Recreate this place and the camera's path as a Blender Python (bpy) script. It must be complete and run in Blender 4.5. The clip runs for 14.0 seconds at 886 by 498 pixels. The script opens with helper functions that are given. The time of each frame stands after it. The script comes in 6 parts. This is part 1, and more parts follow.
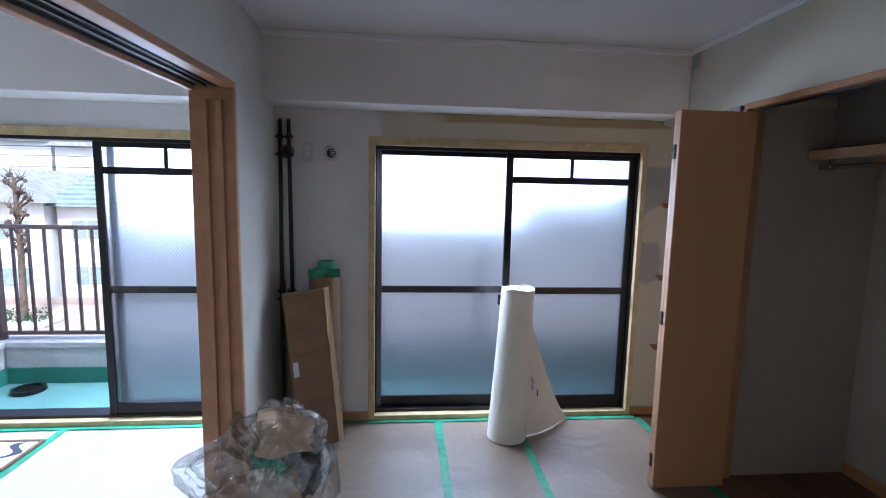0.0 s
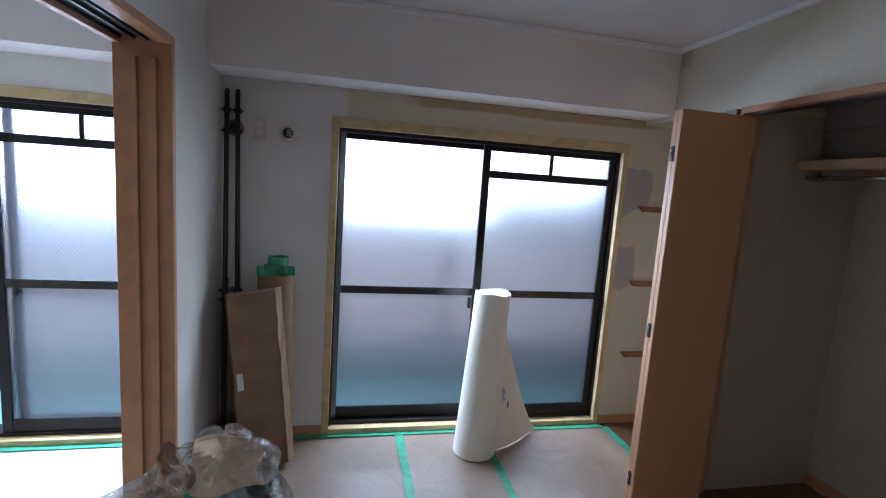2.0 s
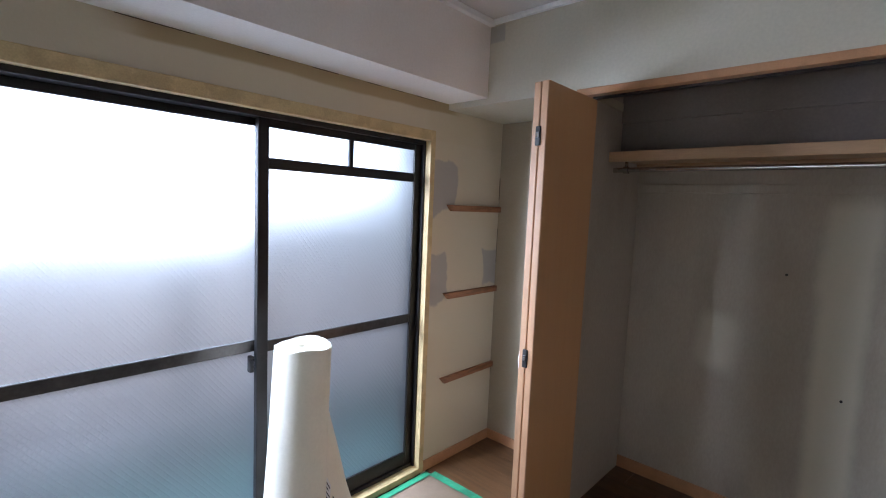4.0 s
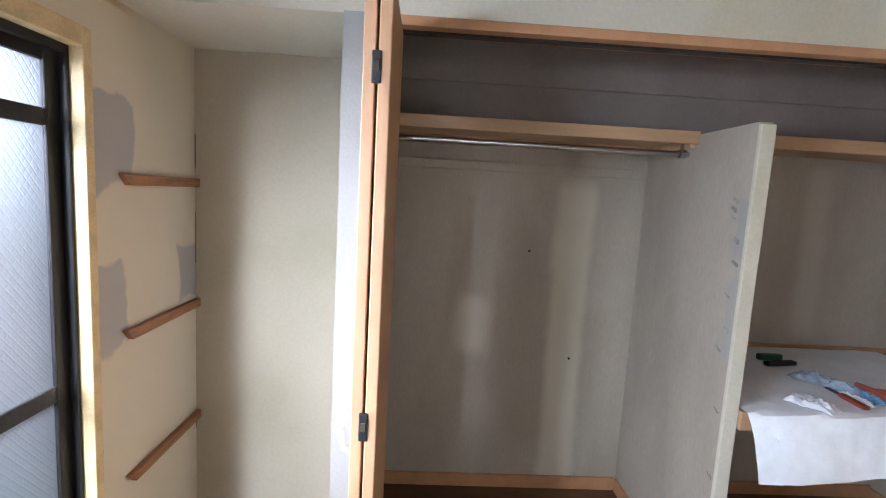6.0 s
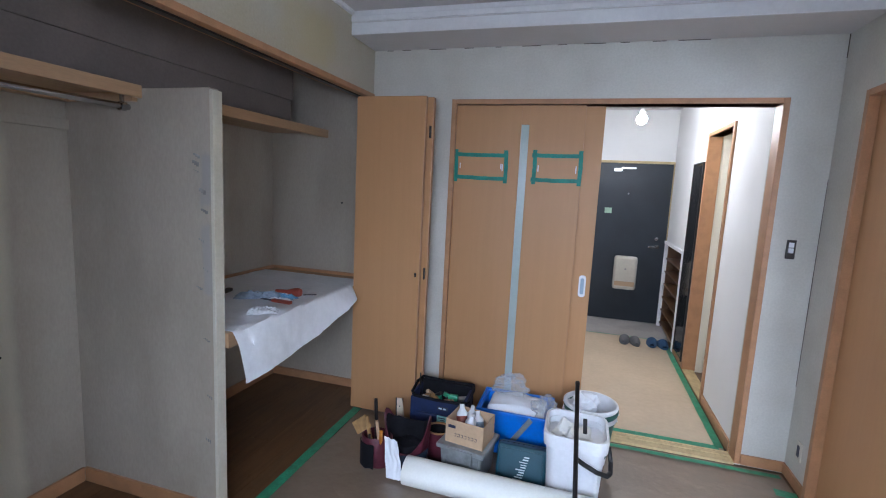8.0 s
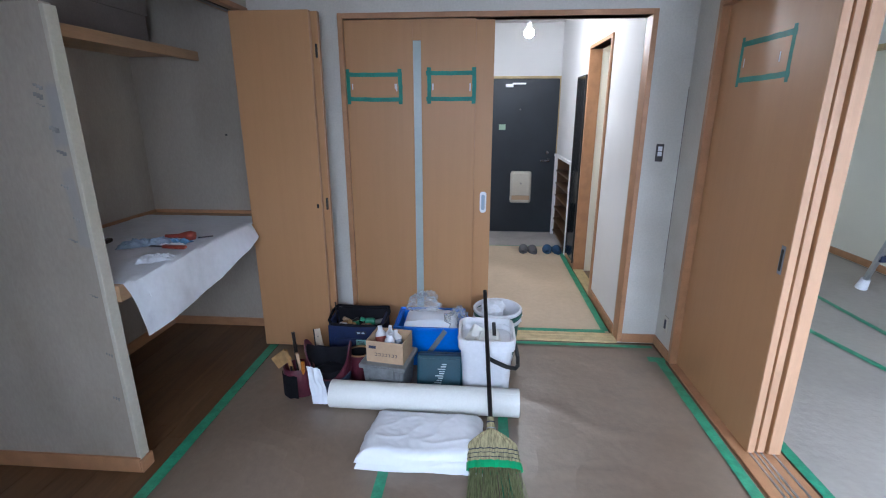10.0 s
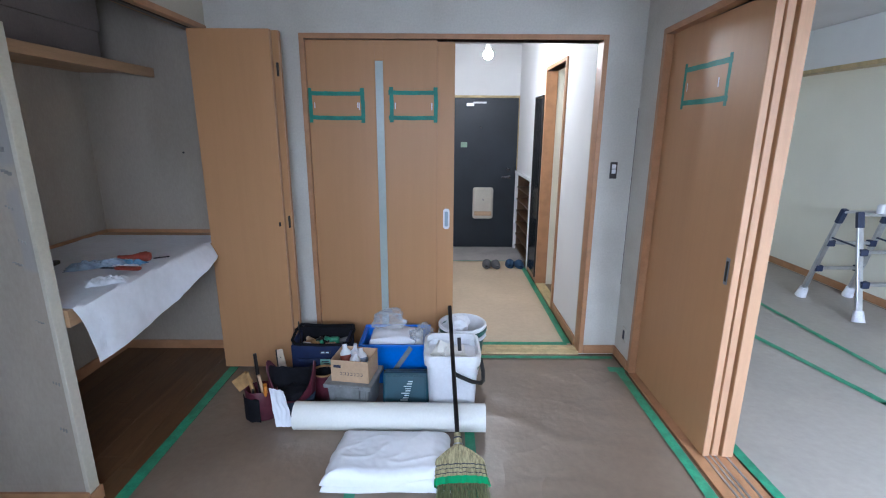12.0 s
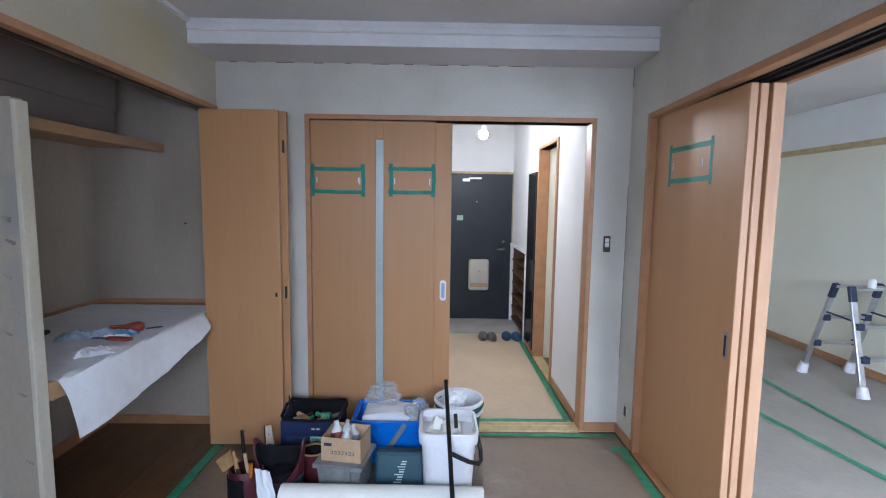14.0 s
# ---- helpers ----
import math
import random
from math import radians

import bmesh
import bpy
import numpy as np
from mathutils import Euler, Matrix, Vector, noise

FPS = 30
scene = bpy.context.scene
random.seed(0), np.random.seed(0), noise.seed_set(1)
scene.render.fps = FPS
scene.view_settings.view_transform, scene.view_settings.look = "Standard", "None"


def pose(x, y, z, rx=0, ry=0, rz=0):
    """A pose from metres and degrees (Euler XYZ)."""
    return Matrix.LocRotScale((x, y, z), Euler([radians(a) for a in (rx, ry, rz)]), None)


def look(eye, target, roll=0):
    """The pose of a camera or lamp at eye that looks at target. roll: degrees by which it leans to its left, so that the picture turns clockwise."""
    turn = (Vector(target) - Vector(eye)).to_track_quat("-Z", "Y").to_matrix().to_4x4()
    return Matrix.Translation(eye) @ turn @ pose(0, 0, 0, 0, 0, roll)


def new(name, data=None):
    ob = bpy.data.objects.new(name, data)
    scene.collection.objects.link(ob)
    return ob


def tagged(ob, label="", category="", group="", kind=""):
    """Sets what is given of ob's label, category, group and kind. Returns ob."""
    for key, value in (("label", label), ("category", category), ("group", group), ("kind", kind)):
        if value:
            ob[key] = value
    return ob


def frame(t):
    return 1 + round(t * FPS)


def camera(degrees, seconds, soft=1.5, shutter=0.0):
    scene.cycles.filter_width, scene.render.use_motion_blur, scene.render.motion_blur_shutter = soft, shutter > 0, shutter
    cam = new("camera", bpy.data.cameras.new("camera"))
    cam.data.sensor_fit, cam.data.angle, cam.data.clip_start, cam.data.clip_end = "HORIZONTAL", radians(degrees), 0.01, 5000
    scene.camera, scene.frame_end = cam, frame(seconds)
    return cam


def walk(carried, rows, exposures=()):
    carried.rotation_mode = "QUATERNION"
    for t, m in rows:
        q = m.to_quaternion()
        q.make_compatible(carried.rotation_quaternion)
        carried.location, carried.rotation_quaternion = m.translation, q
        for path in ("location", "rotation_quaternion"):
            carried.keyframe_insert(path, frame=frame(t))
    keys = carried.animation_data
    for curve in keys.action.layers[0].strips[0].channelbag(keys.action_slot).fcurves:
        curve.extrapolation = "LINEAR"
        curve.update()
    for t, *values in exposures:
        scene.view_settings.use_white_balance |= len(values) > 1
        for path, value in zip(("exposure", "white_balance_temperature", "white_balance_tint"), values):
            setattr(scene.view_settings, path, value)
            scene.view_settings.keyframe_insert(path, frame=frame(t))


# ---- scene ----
cam = camera(86.7, 14.0, soft=1.1)
PATH = [
    (0, (1.08, 0.3, 1.577), (1.256, 2.278, 1.339), 1.2),
    (0.5, (1.068, 0.317, 1.579), (1.255, 2.292, 1.322), 1.4),
    (1, (1.098, 0.348, 1.57), (1.29, 2.317, 1.276), 1.8),
    (1.5, (1.055, 0.432, 1.561), (1.291, 2.39, 1.229), 1.9),
    (2, (0.956, 0.609, 1.587), (1.369, 2.548, 1.317), 4.0),
    (2.5, (0.896, 0.79, 1.59), (1.578, 2.662, 1.415), 4.6),
    (2.7, (0.896, 0.89, 1.584), (1.682, 2.725, 1.457), 4.4),
    (4.8, (0.911, 2.06, 1.517), (2.706, 2.906, 1.263), 3.0),
    (5, (0.955, 2.156, 1.521), (2.814, 2.851, 1.273), 3.3),
    (5.5, (1.101, 2.316, 1.515), (3.061, 2.633, 1.274), 3.5),
    (6, (1.34, 2.466, 1.53), (3.324, 2.379, 1.298), 3.2),
    (6.5, (1.476, 2.544, 1.523), (3.32, 1.802, 1.297), 4.1),
    (7, (1.53, 2.703, 1.509), (2.946, 1.303, 1.318), 4.6),
    (7.5, (1.482, 2.823, 1.495), (2.435, 1.074, 1.314), 4.7),
    (8, (1.467, 2.908, 1.491), (2.029, 1.007, 1.226), 2.8),
    (8.5, (1.502, 2.902, 1.48), (1.885, 0.979, 1.086), 1.0),
    (9, (1.505, 2.913, 1.48), (1.756, 0.992, 0.984), 0.5),
    (9.2, (1.498, 2.92, 1.477), (1.722, 1.002, 0.957), 0.3),
    (11.5, (1.466, 2.95, 1.492), (1.491, 1.035, 0.916), 0.3),
    (12, (1.475, 2.96, 1.493), (1.467, 1.023, 0.997), 0.3),
    (12.5, (1.485, 2.977, 1.497), (1.459, 1.014, 1.114), 0.4),
    (13, (1.486, 2.981, 1.497), (1.456, 1.0, 1.22), 0.5),
    (13.5, (1.485, 2.978, 1.498), (1.458, 0.991, 1.277), 0.6),
    (14, (1.483, 2.974, 1.499), (1.458, 0.984, 1.3), 0.8),
]
EXPOSURES = [(0, 1.1, 5400, 12), (1.5, 1.1, 5400, 12), (2.0, 1.12, 5550, 12), (2.5, 1.55, 6350, 12), (3.5, 1.6, 6100, 11),
             (5.0, 1.75, 5700, 12), (5.5, 2.08, 5850, 11), (6.0, 2.4, 6150, 11), (6.5, 2.32, 5850, 11), (7, 2.15, 5550, 11),
             (7.5, 1.93, 5500, 11), (8, 1.62, 5750, 11), (9, 1.43, 5700, 11), (11.5, 1.55, 5600, 10), (14, 1.58, 5750, 11)]
walk(cam, [(t, look(eye, target, roll)) for t, eye, target, roll in PATH], EXPOSURES)
WIN_W, WIN2_W, WIN3_W, WIN4_W, BULB = 52, 24, 185, 18, 180

# ---- world and light ----
world = bpy.data.worlds.new("sky_world")
scene.world = world
world.use_nodes = True
wn = world.node_tree
sky = wn.nodes.new("ShaderNodeTexSky")
sky.sky_type, sky.sun_disc = "NISHITA", False
sky.sun_elevation, sky.sun_rotation = radians(42), radians(200)
sky.dust_density = 2.0
wn.nodes["Background"].inputs["Strength"].default_value = 0.15
wn.links.new(sky.outputs["Color"], wn.nodes["Background"].inputs["Color"])


def lamp(name, kind, m, energy, size=(0.1, 0.1), colour=(1, 1, 1)):
    data = bpy.data.lights.new(name, kind)
    data.energy, data.color = energy, colour
    if kind == "AREA":
        data.shape, data.size, data.size_y = "RECTANGLE", size[0], size[1]
    elif kind == "SUN":
        data.angle = radians(size[0])
    else:
        data.shadow_soft_size = size[0]
    ob = new(name, data)
    ob.matrix_world = m
    return ob


COOL = (0.77, 0.86, 1.0)
lamp("sun", "SUN", look((0, 0, 20), (-6, 14, 0)), 4.0, (10, 0), (1, 0.96, 0.9))
lamp("window_daylight", "AREA", look((1.28, 4.30, 2.03), (1.4, 0.0, 1.25)), WIN_W, (1.7, 1.45), (0.83, 0.90, 1.0))
lamp("sash_daylight", "AREA", look((2.52, 4.30, 2.17), (1.8, 0.0, 1.3)), WIN2_W, (1.0, 1.2), (0.83, 0.90, 1.0))
lamp("balcony_daylight", "AREA", look((-0.44, 4.30, 2.08), (-0.8, 0.0, 1.2)), WIN3_W, (1.68, 1.4), COOL)
lamp("opening_daylight", "AREA", look((-1.80, 4.30, 2.52), (-1.5, 0.0, 0.8)), WIN4_W, (1.0, 0.9), COOL)

# ---- materials ----
MATS = {}


def math2(nt, op, a, b):
    n = nt.nodes.new("ShaderNodeMath")
    n.operation = op
    for i, v in enumerate((a, b)):
        if isinstance(v, (int, float)):
            n.inputs[i].default_value = v
        else:
            nt.links.new(v, n.inputs[i])
    return n.outputs[0]


def material(name, base, rough=0.6, metal=0.0, var=0.12, scale=6.0, fine=60.0, bump=0.15, dist=0.002, stretch=(1, 1, 1),
             second=None, spread=(0.45, 0.6), spec=0.5, per_piece=0.0, coat=0.0, wrinkle=0.0):
    """A surface with broad stains, fine grain and relief in metres of the object's space."""
    m = bpy.data.materials.new(name)
    m.use_nodes = True
    nt = m.node_tree
    b = nt.nodes["Principled BSDF"]
    tc = nt.nodes.new("ShaderNodeTexCoord")
    mp = nt.nodes.new("ShaderNodeMapping")
    mp.inputs["Scale"].default_value = stretch
    nt.links.new(tc.outputs["Object"], mp.inputs["Vector"])
    n1 = nt.nodes.new("ShaderNodeTexNoise")
    n1.inputs["Scale"].default_value, n1.inputs["Detail"].default_value = scale, 5
    n2 = nt.nodes.new("ShaderNodeTexNoise")
    n2.inputs["Scale"].default_value, n2.inputs["Detail"].default_value = fine, 4
    for n in (n1, n2):
        nt.links.new(mp.outputs["Vector"], n.inputs["Vector"])
    ramp = nt.nodes.new("ShaderNodeValToRGB")
    ramp.color_ramp.elements[0].position, ramp.color_ramp.elements[1].position = spread
    c2 = second or tuple(c * (1 - var) for c in base)
    ramp.color_ramp.elements[0].color, ramp.color_ramp.elements[1].color = (*base, 1), (*c2, 1)
    nt.links.new(n1.outputs["Fac"], ramp.inputs["Fac"])
    mix = nt.nodes.new("ShaderNodeMix")
    mix.data_type, mix.blend_type = "RGBA", "MULTIPLY"
    mix.inputs["Factor"].default_value = 1.0
    r2 = nt.nodes.new("ShaderNodeMapRange")
    r2.inputs["From Min"].default_value, r2.inputs["From Max"].default_value = 0.3, 0.7
    r2.inputs["To Min"].default_value, r2.inputs["To Max"].default_value = 1 - var, 1.0
    nt.links.new(n2.outputs["Fac"], r2.inputs["Value"])
    nt.links.new(ramp.outputs["Color"], mix.inputs["A"])
    nt.links.new(r2.outputs["Result"], mix.inputs["B"])
    out = mix.outputs["Result"]
    if per_piece:
        oi = nt.nodes.new("ShaderNodeObjectInfo")
        r3 = nt.nodes.new("ShaderNodeMapRange")
        r3.inputs["To Min"].default_value, r3.inputs["To Max"].default_value = 1 - per_piece, 1.0
        nt.links.new(oi.outputs["Random"], r3.inputs["Value"])
        mix2 = nt.nodes.new("ShaderNodeMix")
        mix2.data_type, mix2.blend_type = "RGBA", "MULTIPLY"
        mix2.inputs["Factor"].default_value = 1.0
        nt.links.new(out, mix2.inputs["A"])
        nt.links.new(r3.outputs["Result"], mix2.inputs["B"])
        out = mix2.outputs["Result"]
    nt.links.new(out, b.inputs["Base Color"])
    b.inputs["Roughness"].default_value, b.inputs["Metallic"].default_value = rough, metal
    b.inputs["Specular IOR Level"].default_value = spec
    b.inputs["Coat Weight"].default_value = coat
    if bump:
        bp = nt.nodes.new("ShaderNodeBump")
        bp.inputs["Strength"].default_value, bp.inputs["Distance"].default_value = bump, dist
        nt.links.new(n2.outputs["Fac"], bp.inputs["Height"])
        if wrinkle:
            n3 = nt.nodes.new("ShaderNodeTexNoise")
            n3.inputs["Scale"].default_value, n3.inputs["Detail"].default_value, n3.inputs["Distortion"].default_value = 2.2, 1.5, 0.4
            nt.links.new(tc.outputs["Object"], n3.inputs["Vector"])
            ridge = math2(nt, "POWER", math2(nt, "SUBTRACT", 1.0, math2(nt, "ABSOLUTE", math2(nt, "MULTIPLY", math2(nt, "SUBTRACT", n3.outputs["Fac"], 0.5), 3.0), 0.0)), 2.0)
            bw = nt.nodes.new("ShaderNodeBump")
            bw.inputs["Strength"].default_value, bw.inputs["Distance"].default_value = 0.3, wrinkle
            nt.links.new(ridge, bw.inputs["Height"])
            nt.links.new(bw.outputs["Normal"], bp.inputs["Normal"])
        nt.links.new(bp.outputs["Normal"], b.inputs["Normal"])
    MATS[name] = m
    return m


def mask_box(nt, coord, axis, lo, hi, soft, wobble=0.0):
    """1 between lo and hi along an axis, with a soft and wavering border."""
    sep = nt.nodes.new("ShaderNodeSeparateXYZ")
    nt.links.new(coord, sep.inputs[0])
    val = sep.outputs[axis]
    if wobble:
        nz = nt.nodes.new("ShaderNodeTexNoise")
        nz.inputs["Scale"].default_value, nz.inputs["Detail"].default_value = 3.0, 4
        nt.links.new(coord, nz.inputs["Vector"])
        ma = nt.nodes.new("ShaderNodeMath")
        ma.operation, ma.inputs[1].default_value = "MULTIPLY_ADD", wobble
        nt.links.new(nz.outputs["Fac"], ma.inputs[0])
        nt.links.new(val, ma.inputs[2])
        val = ma.outputs[0]
        lo, hi = lo + wobble / 2, hi + wobble / 2
    ends = []
    for a, z in ((lo - soft, lo + soft), (hi + soft, hi - soft)):
        r = nt.nodes.new("ShaderNodeMapRange")
        r.interpolation_type = "SMOOTHSTEP"
        r.inputs["From Min"].default_value, r.inputs["From Max"].default_value = min(a, z), max(a, z)
        if a > z:
            r.inputs["To Min"].default_value, r.inputs["To Max"].default_value = 1, 0
        nt.links.new(val, r.inputs["Value"])
        ends.append(r.outputs["Result"])
    mul = nt.nodes.new("ShaderNodeMath")
    mul.operation = "MULTIPLY"
    nt.links.new(ends[0], mul.inputs[0])
    nt.links.new(ends[1], mul.inputs[1])
    return mul.outputs[0]


def patched(mat, patches):
    """Lay stains and paler or darker areas over a wall's colour: (colour, strength, [(axis, lo, hi, soft, wobble),
    ...]) in room metres.
    """
    nt = mat.node_tree
    b = nt.nodes["Principled BSDF"]
    tc = nt.nodes.new("ShaderNodeTexCoord")
    for colour, strength, boxes in patches:
        f = None
        for bx in boxes:
            g = mask_box(nt, tc.outputs["Object"], *bx)
            f = g if f is None else math2(nt, "MULTIPLY", f, g)
        f = math2(nt, "MULTIPLY", f, strength)
        old = b.inputs["Base Color"].links[0].from_socket
        mix = nt.nodes.new("ShaderNodeMix")
        mix.data_type = "RGBA"
        mix.inputs["B"].default_value = (*colour, 1)
        nt.links.new(f, mix.inputs["Factor"])
        nt.links.new(old, mix.inputs["A"])
        nt.links.new(mix.outputs["Result"], b.inputs["Base Color"])
    return mat


CREAM, STAIN, GREY = (0.53, 0.475, 0.35), (0.34, 0.26, 0.14), (0.33, 0.32, 0.31)
wall_paper = material("stripped wallpaper backing", (0.63, 0.61, 0.555), 0.85, var=0.10, scale=1.6, fine=90, bump=0.35, second=(0.56, 0.535, 0.48))
wall_win = material("window wall backing", (0.68, 0.66, 0.66), 0.85, var=0.08, scale=1.4, fine=90, bump=0.3, second=(0.62, 0.60, 0.59))
patched(wall_win, [
    (CREAM, 0.9, [(0, 0.95, 5, 0.03, 0.25), (2, 1.88, 2.6, 0.01, 0.0)]),
    (CREAM, 0.9, [(0, 2.70, 5, 0.02, 0.0)]),
    (STAIN, 0.9, [(0, 1.35, 2.9, 0.1, 0.3), (2, 2.035, 2.12, 0.008, 0.03)]),
    (GREY, 0.9, [(0, 2.60, 2.93, 0.008, 0.22), (2, 1.50, 1.74, 0.008, 0.30)]),
    (GREY, 0.85, [(0, 2.56, 2.86, 0.008, 0.30), (2, 0.93, 1.26, 0.012, 0.45)]),
    (GREY, 0.85, [(0, 3.22, 3.40, 0.008, 0.22), (2, 1.03, 1.30, 0.012, 0.30)]),
])
wall_closet = material("closet wall backing", (0.42, 0.365, 0.30), 0.88, var=0.10, scale=2.2, fine=110, bump=0.35, second=(0.36, 0.31, 0.25), stretch=(1, 1, 0.4))
patched(wall_closet, [
    ((0.56, 0.52, 0.42), 0.8, [(1, 1.62, 1.80, 0.03, 0.08), (2, 0.05, 1.62, 0.05, 0.06)]),
    # oval strip of light on the closet back, put into the wall's colour
    ((0.56, 0.52, 0.43), 0.75, [(1, 2.13, 2.27, 0.05, 0.10), (2, 0.74, 1.02, 0.05, 0.10)]),
    ((0.29, 0.28, 0.27), 0.7, [(0, 2.895, 2.955, 0.012, 0.10), (2, 1.36, 1.60, 0.02, 0.25)]),
    ((0.30, 0.29, 0.28), 0.6, [(0, 2.89, 2.94, 0.010, 0.09), (2, 0.98, 1.24, 0.02, 0.30)]),
    # darker brown on the closet back from the shelf top upwards
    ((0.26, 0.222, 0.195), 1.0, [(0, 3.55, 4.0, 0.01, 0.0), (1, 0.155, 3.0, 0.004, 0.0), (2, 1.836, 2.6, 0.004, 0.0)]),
    ((0.53, 0.50, 0.44), 0.5, [(1, 0.40, 0.52, 0.04, 0.08), (2, 0.9, 1.75, 0.05, 0.06)]),
])
closet_top = material("dark brown closet board", (0.215, 0.178, 0.158), 0.85, var=0.12, scale=2.5, fine=90, bump=0.25)
wall_cream = material("creamy bare board", (0.53, 0.495, 0.41), 0.85, var=0.08, scale=2.0, fine=80, bump=0.3, second=(0.48, 0.435, 0.32), spread=(0.5, 0.72))
patched(wall_cream, [
    ((0.50, 0.43, 0.23), 0.6, [(1, 0.55, 0.95, 0.12, 0.5), (2, 2.10, 2.35, 0.06, 0.2)]),
    (GREY, 0.8, [(1, 3.07, 3.16, 0.004, 0.02), (2, 2.36, 2.44, 0.006, 0.02)]),
])
beam_paper = material("pale pinkish white paper", (0.79, 0.755, 0.745), 0.85, var=0.06, scale=1.5, fine=100, bump=0.3, second=(0.74, 0.70, 0.69))
wall_plain = material("new white wallpaper", (0.80, 0.80, 0.80), 0.8, var=0.04, scale=2, fine=140, bump=0.3)
wall_living = material("living room wall backing", (0.82, 0.79, 0.68), 0.85, var=0.05, scale=1.2, fine=90, bump=0.25)
# darker copy of the cream board; the alcove's shade is in its colour
alcove_mat = material("cream alcove board darkened for shade", (0.35, 0.30, 0.225), 0.85, var=0.08, scale=2.0, fine=80, bump=0.3, second=(0.30, 0.26, 0.18), spread=(0.5, 0.72))
# white paint lowered to grey: shade from the window light put into the colour
partition_shaded = material("white partition with shade in its grey", (0.27, 0.265, 0.26), 0.8, var=0.06, scale=2, fine=120, bump=0.3)
ceil_mat = material("ceiling paper", (0.65, 0.62, 0.615), 0.85, var=0.06, scale=1.5, fine=120, bump=0.35)
white_trim = material("white painted moulding", (0.78, 0.78, 0.80), 0.6, var=0.06, scale=4, fine=50, bump=0.1)
WOOD = (0.50, 0.272, 0.128)
door_wood = material("tan wood-grain door foil", WOOD, 0.42, var=0.035, scale=2.2, fine=46, bump=0.08, dist=0.0006, stretch=(14, 14, 0.7), second=(0.487, 0.264, 0.124), per_piece=0.10, spec=0.3)
door_edge = material("pale wood edge strip", (0.50, 0.29, 0.165), 0.5, var=0.08, scale=3, fine=50, bump=0.1, dist=0.0008, stretch=(9, 9, 0.6))
trim_wood = material("tan wood trim", (0.46, 0.235, 0.115), 0.45, var=0.12, scale=3, fine=50, bump=0.12, dist=0.0008, stretch=(4, 4, 4))
pine = material("pale varnished pine", (0.60, 0.46, 0.24), 0.5, var=0.18, scale=5, fine=60, bump=0.15, dist=0.001, stretch=(3, 3, 3))
batten_wood = material("reddish wooden batten", (0.33, 0.145, 0.065), 0.55, var=0.3, scale=9, fine=70, bump=0.3, dist=0.001, stretch=(1, 6, 6))
plank_wood = material("brown oak flooring", (0.16, 0.08, 0.036), 0.38, var=0.22, scale=4, fine=60, bump=0.1, dist=0.0008, stretch=(9, 0.8, 1), per_piece=0.18)
sub_floor = material("dark gap under flooring", (0.06, 0.035, 0.02), 0.8, var=0.2)
shelf_wood = material("light wood shelf board", (0.47, 0.29, 0.16), 0.5, var=0.12, scale=3, fine=50, bump=0.1, dist=0.0008, stretch=(6, 0.6, 6))
masking = material("brown masking paper", (0.235, 0.175, 0.128), 0.36, var=0.12, scale=2.3, fine=26, bump=0.4, dist=0.005, second=(0.205, 0.15, 0.108), spec=0.9, wrinkle=0.012)
hall_paper = material("pale masking paper", (0.60, 0.47, 0.33), 0.6, var=0.08, scale=1.5, fine=26, bump=0.4, dist=0.005)
grey_paper = material("grey brown masking paper", (0.39, 0.355, 0.31), 0.55, wrinkle=0.004, var=0.08, scale=1.7, fine=24, bump=0.4, dist=0.006)
tape_green = material("green masking tape", (0.055, 0.36, 0.20), 0.32, var=0.25, scale=14, fine=90, bump=0.3, dist=0.001)
tape_teal = material("teal masking tape", (0.010, 0.25, 0.19), 0.55, var=0.2, scale=14, fine=90, bump=0.3, dist=0.001)
alu_dark = material("dark bronze aluminium", (0.022, 0.020, 0.022), 0.38, 0.5, var=0.25, scale=8, fine=90, bump=0.05)
alu_sheen = material("worn bronze aluminium", (0.075, 0.068, 0.066), 0.32, 0.7, var=0.3, scale=6, fine=80, bump=0.05)
# lighter, bluer copy of the bronze: the sky's reflection is painted into the stiles
alu_mid = material("aluminium stile with sky sheen in its colour", (0.20, 0.22, 0.25), 0.3, 0.7, var=0.15, scale=6, fine=80, bump=0.05)
chrome = material("chromed tube", (0.50, 0.50, 0.52), 0.14, 1.0, var=0.1, bump=0.02)
alu = material("brushed aluminium", (0.62, 0.63, 0.65), 0.35, 0.9, var=0.15, scale=9, fine=70, bump=0.06)
black_plastic = material("black plastic", (0.010, 0.010, 0.011), 0.55, var=0.2, bump=0.05)
black_metal = material("black lacquered pole", (0.02, 0.017, 0.017), 0.35, 0.3, var=0.3, scale=12, bump=0.08)
navy = material("navy plastic joint", (0.02, 0.03, 0.075), 0.5, var=0.2, bump=0.05)
white_plastic = material("white plastic", (0.78, 0.79, 0.82), 0.4, var=0.06, scale=8, bump=0.05)
rubber_white = material("white leg cover", (0.72, 0.72, 0.76), 0.75, var=0.12, scale=14, fine=80, bump=0.3)
steel_blue = material("dark slate painted steel", (0.022, 0.028, 0.038), 0.42, 0.2, var=0.15, scale=3, fine=120, bump=0.1)
steel_plate = material("stainless kick plate", (0.42, 0.40, 0.38), 0.35, 0.8, var=0.15, bump=0.05)
ivory = material("ivory enamel", (0.60, 0.56, 0.48), 0.4, var=0.06, bump=0.04)
card = material("brown cardboard", (0.26, 0.16, 0.09), 0.75, var=0.14, scale=4, fine=60, bump=0.2, dist=0.001, stretch=(1, 1, 2))
card_light = material("light cardboard", (0.52, 0.36, 0.225), 0.75, var=0.1, scale=5, fine=60, bump=0.2, dist=0.001)
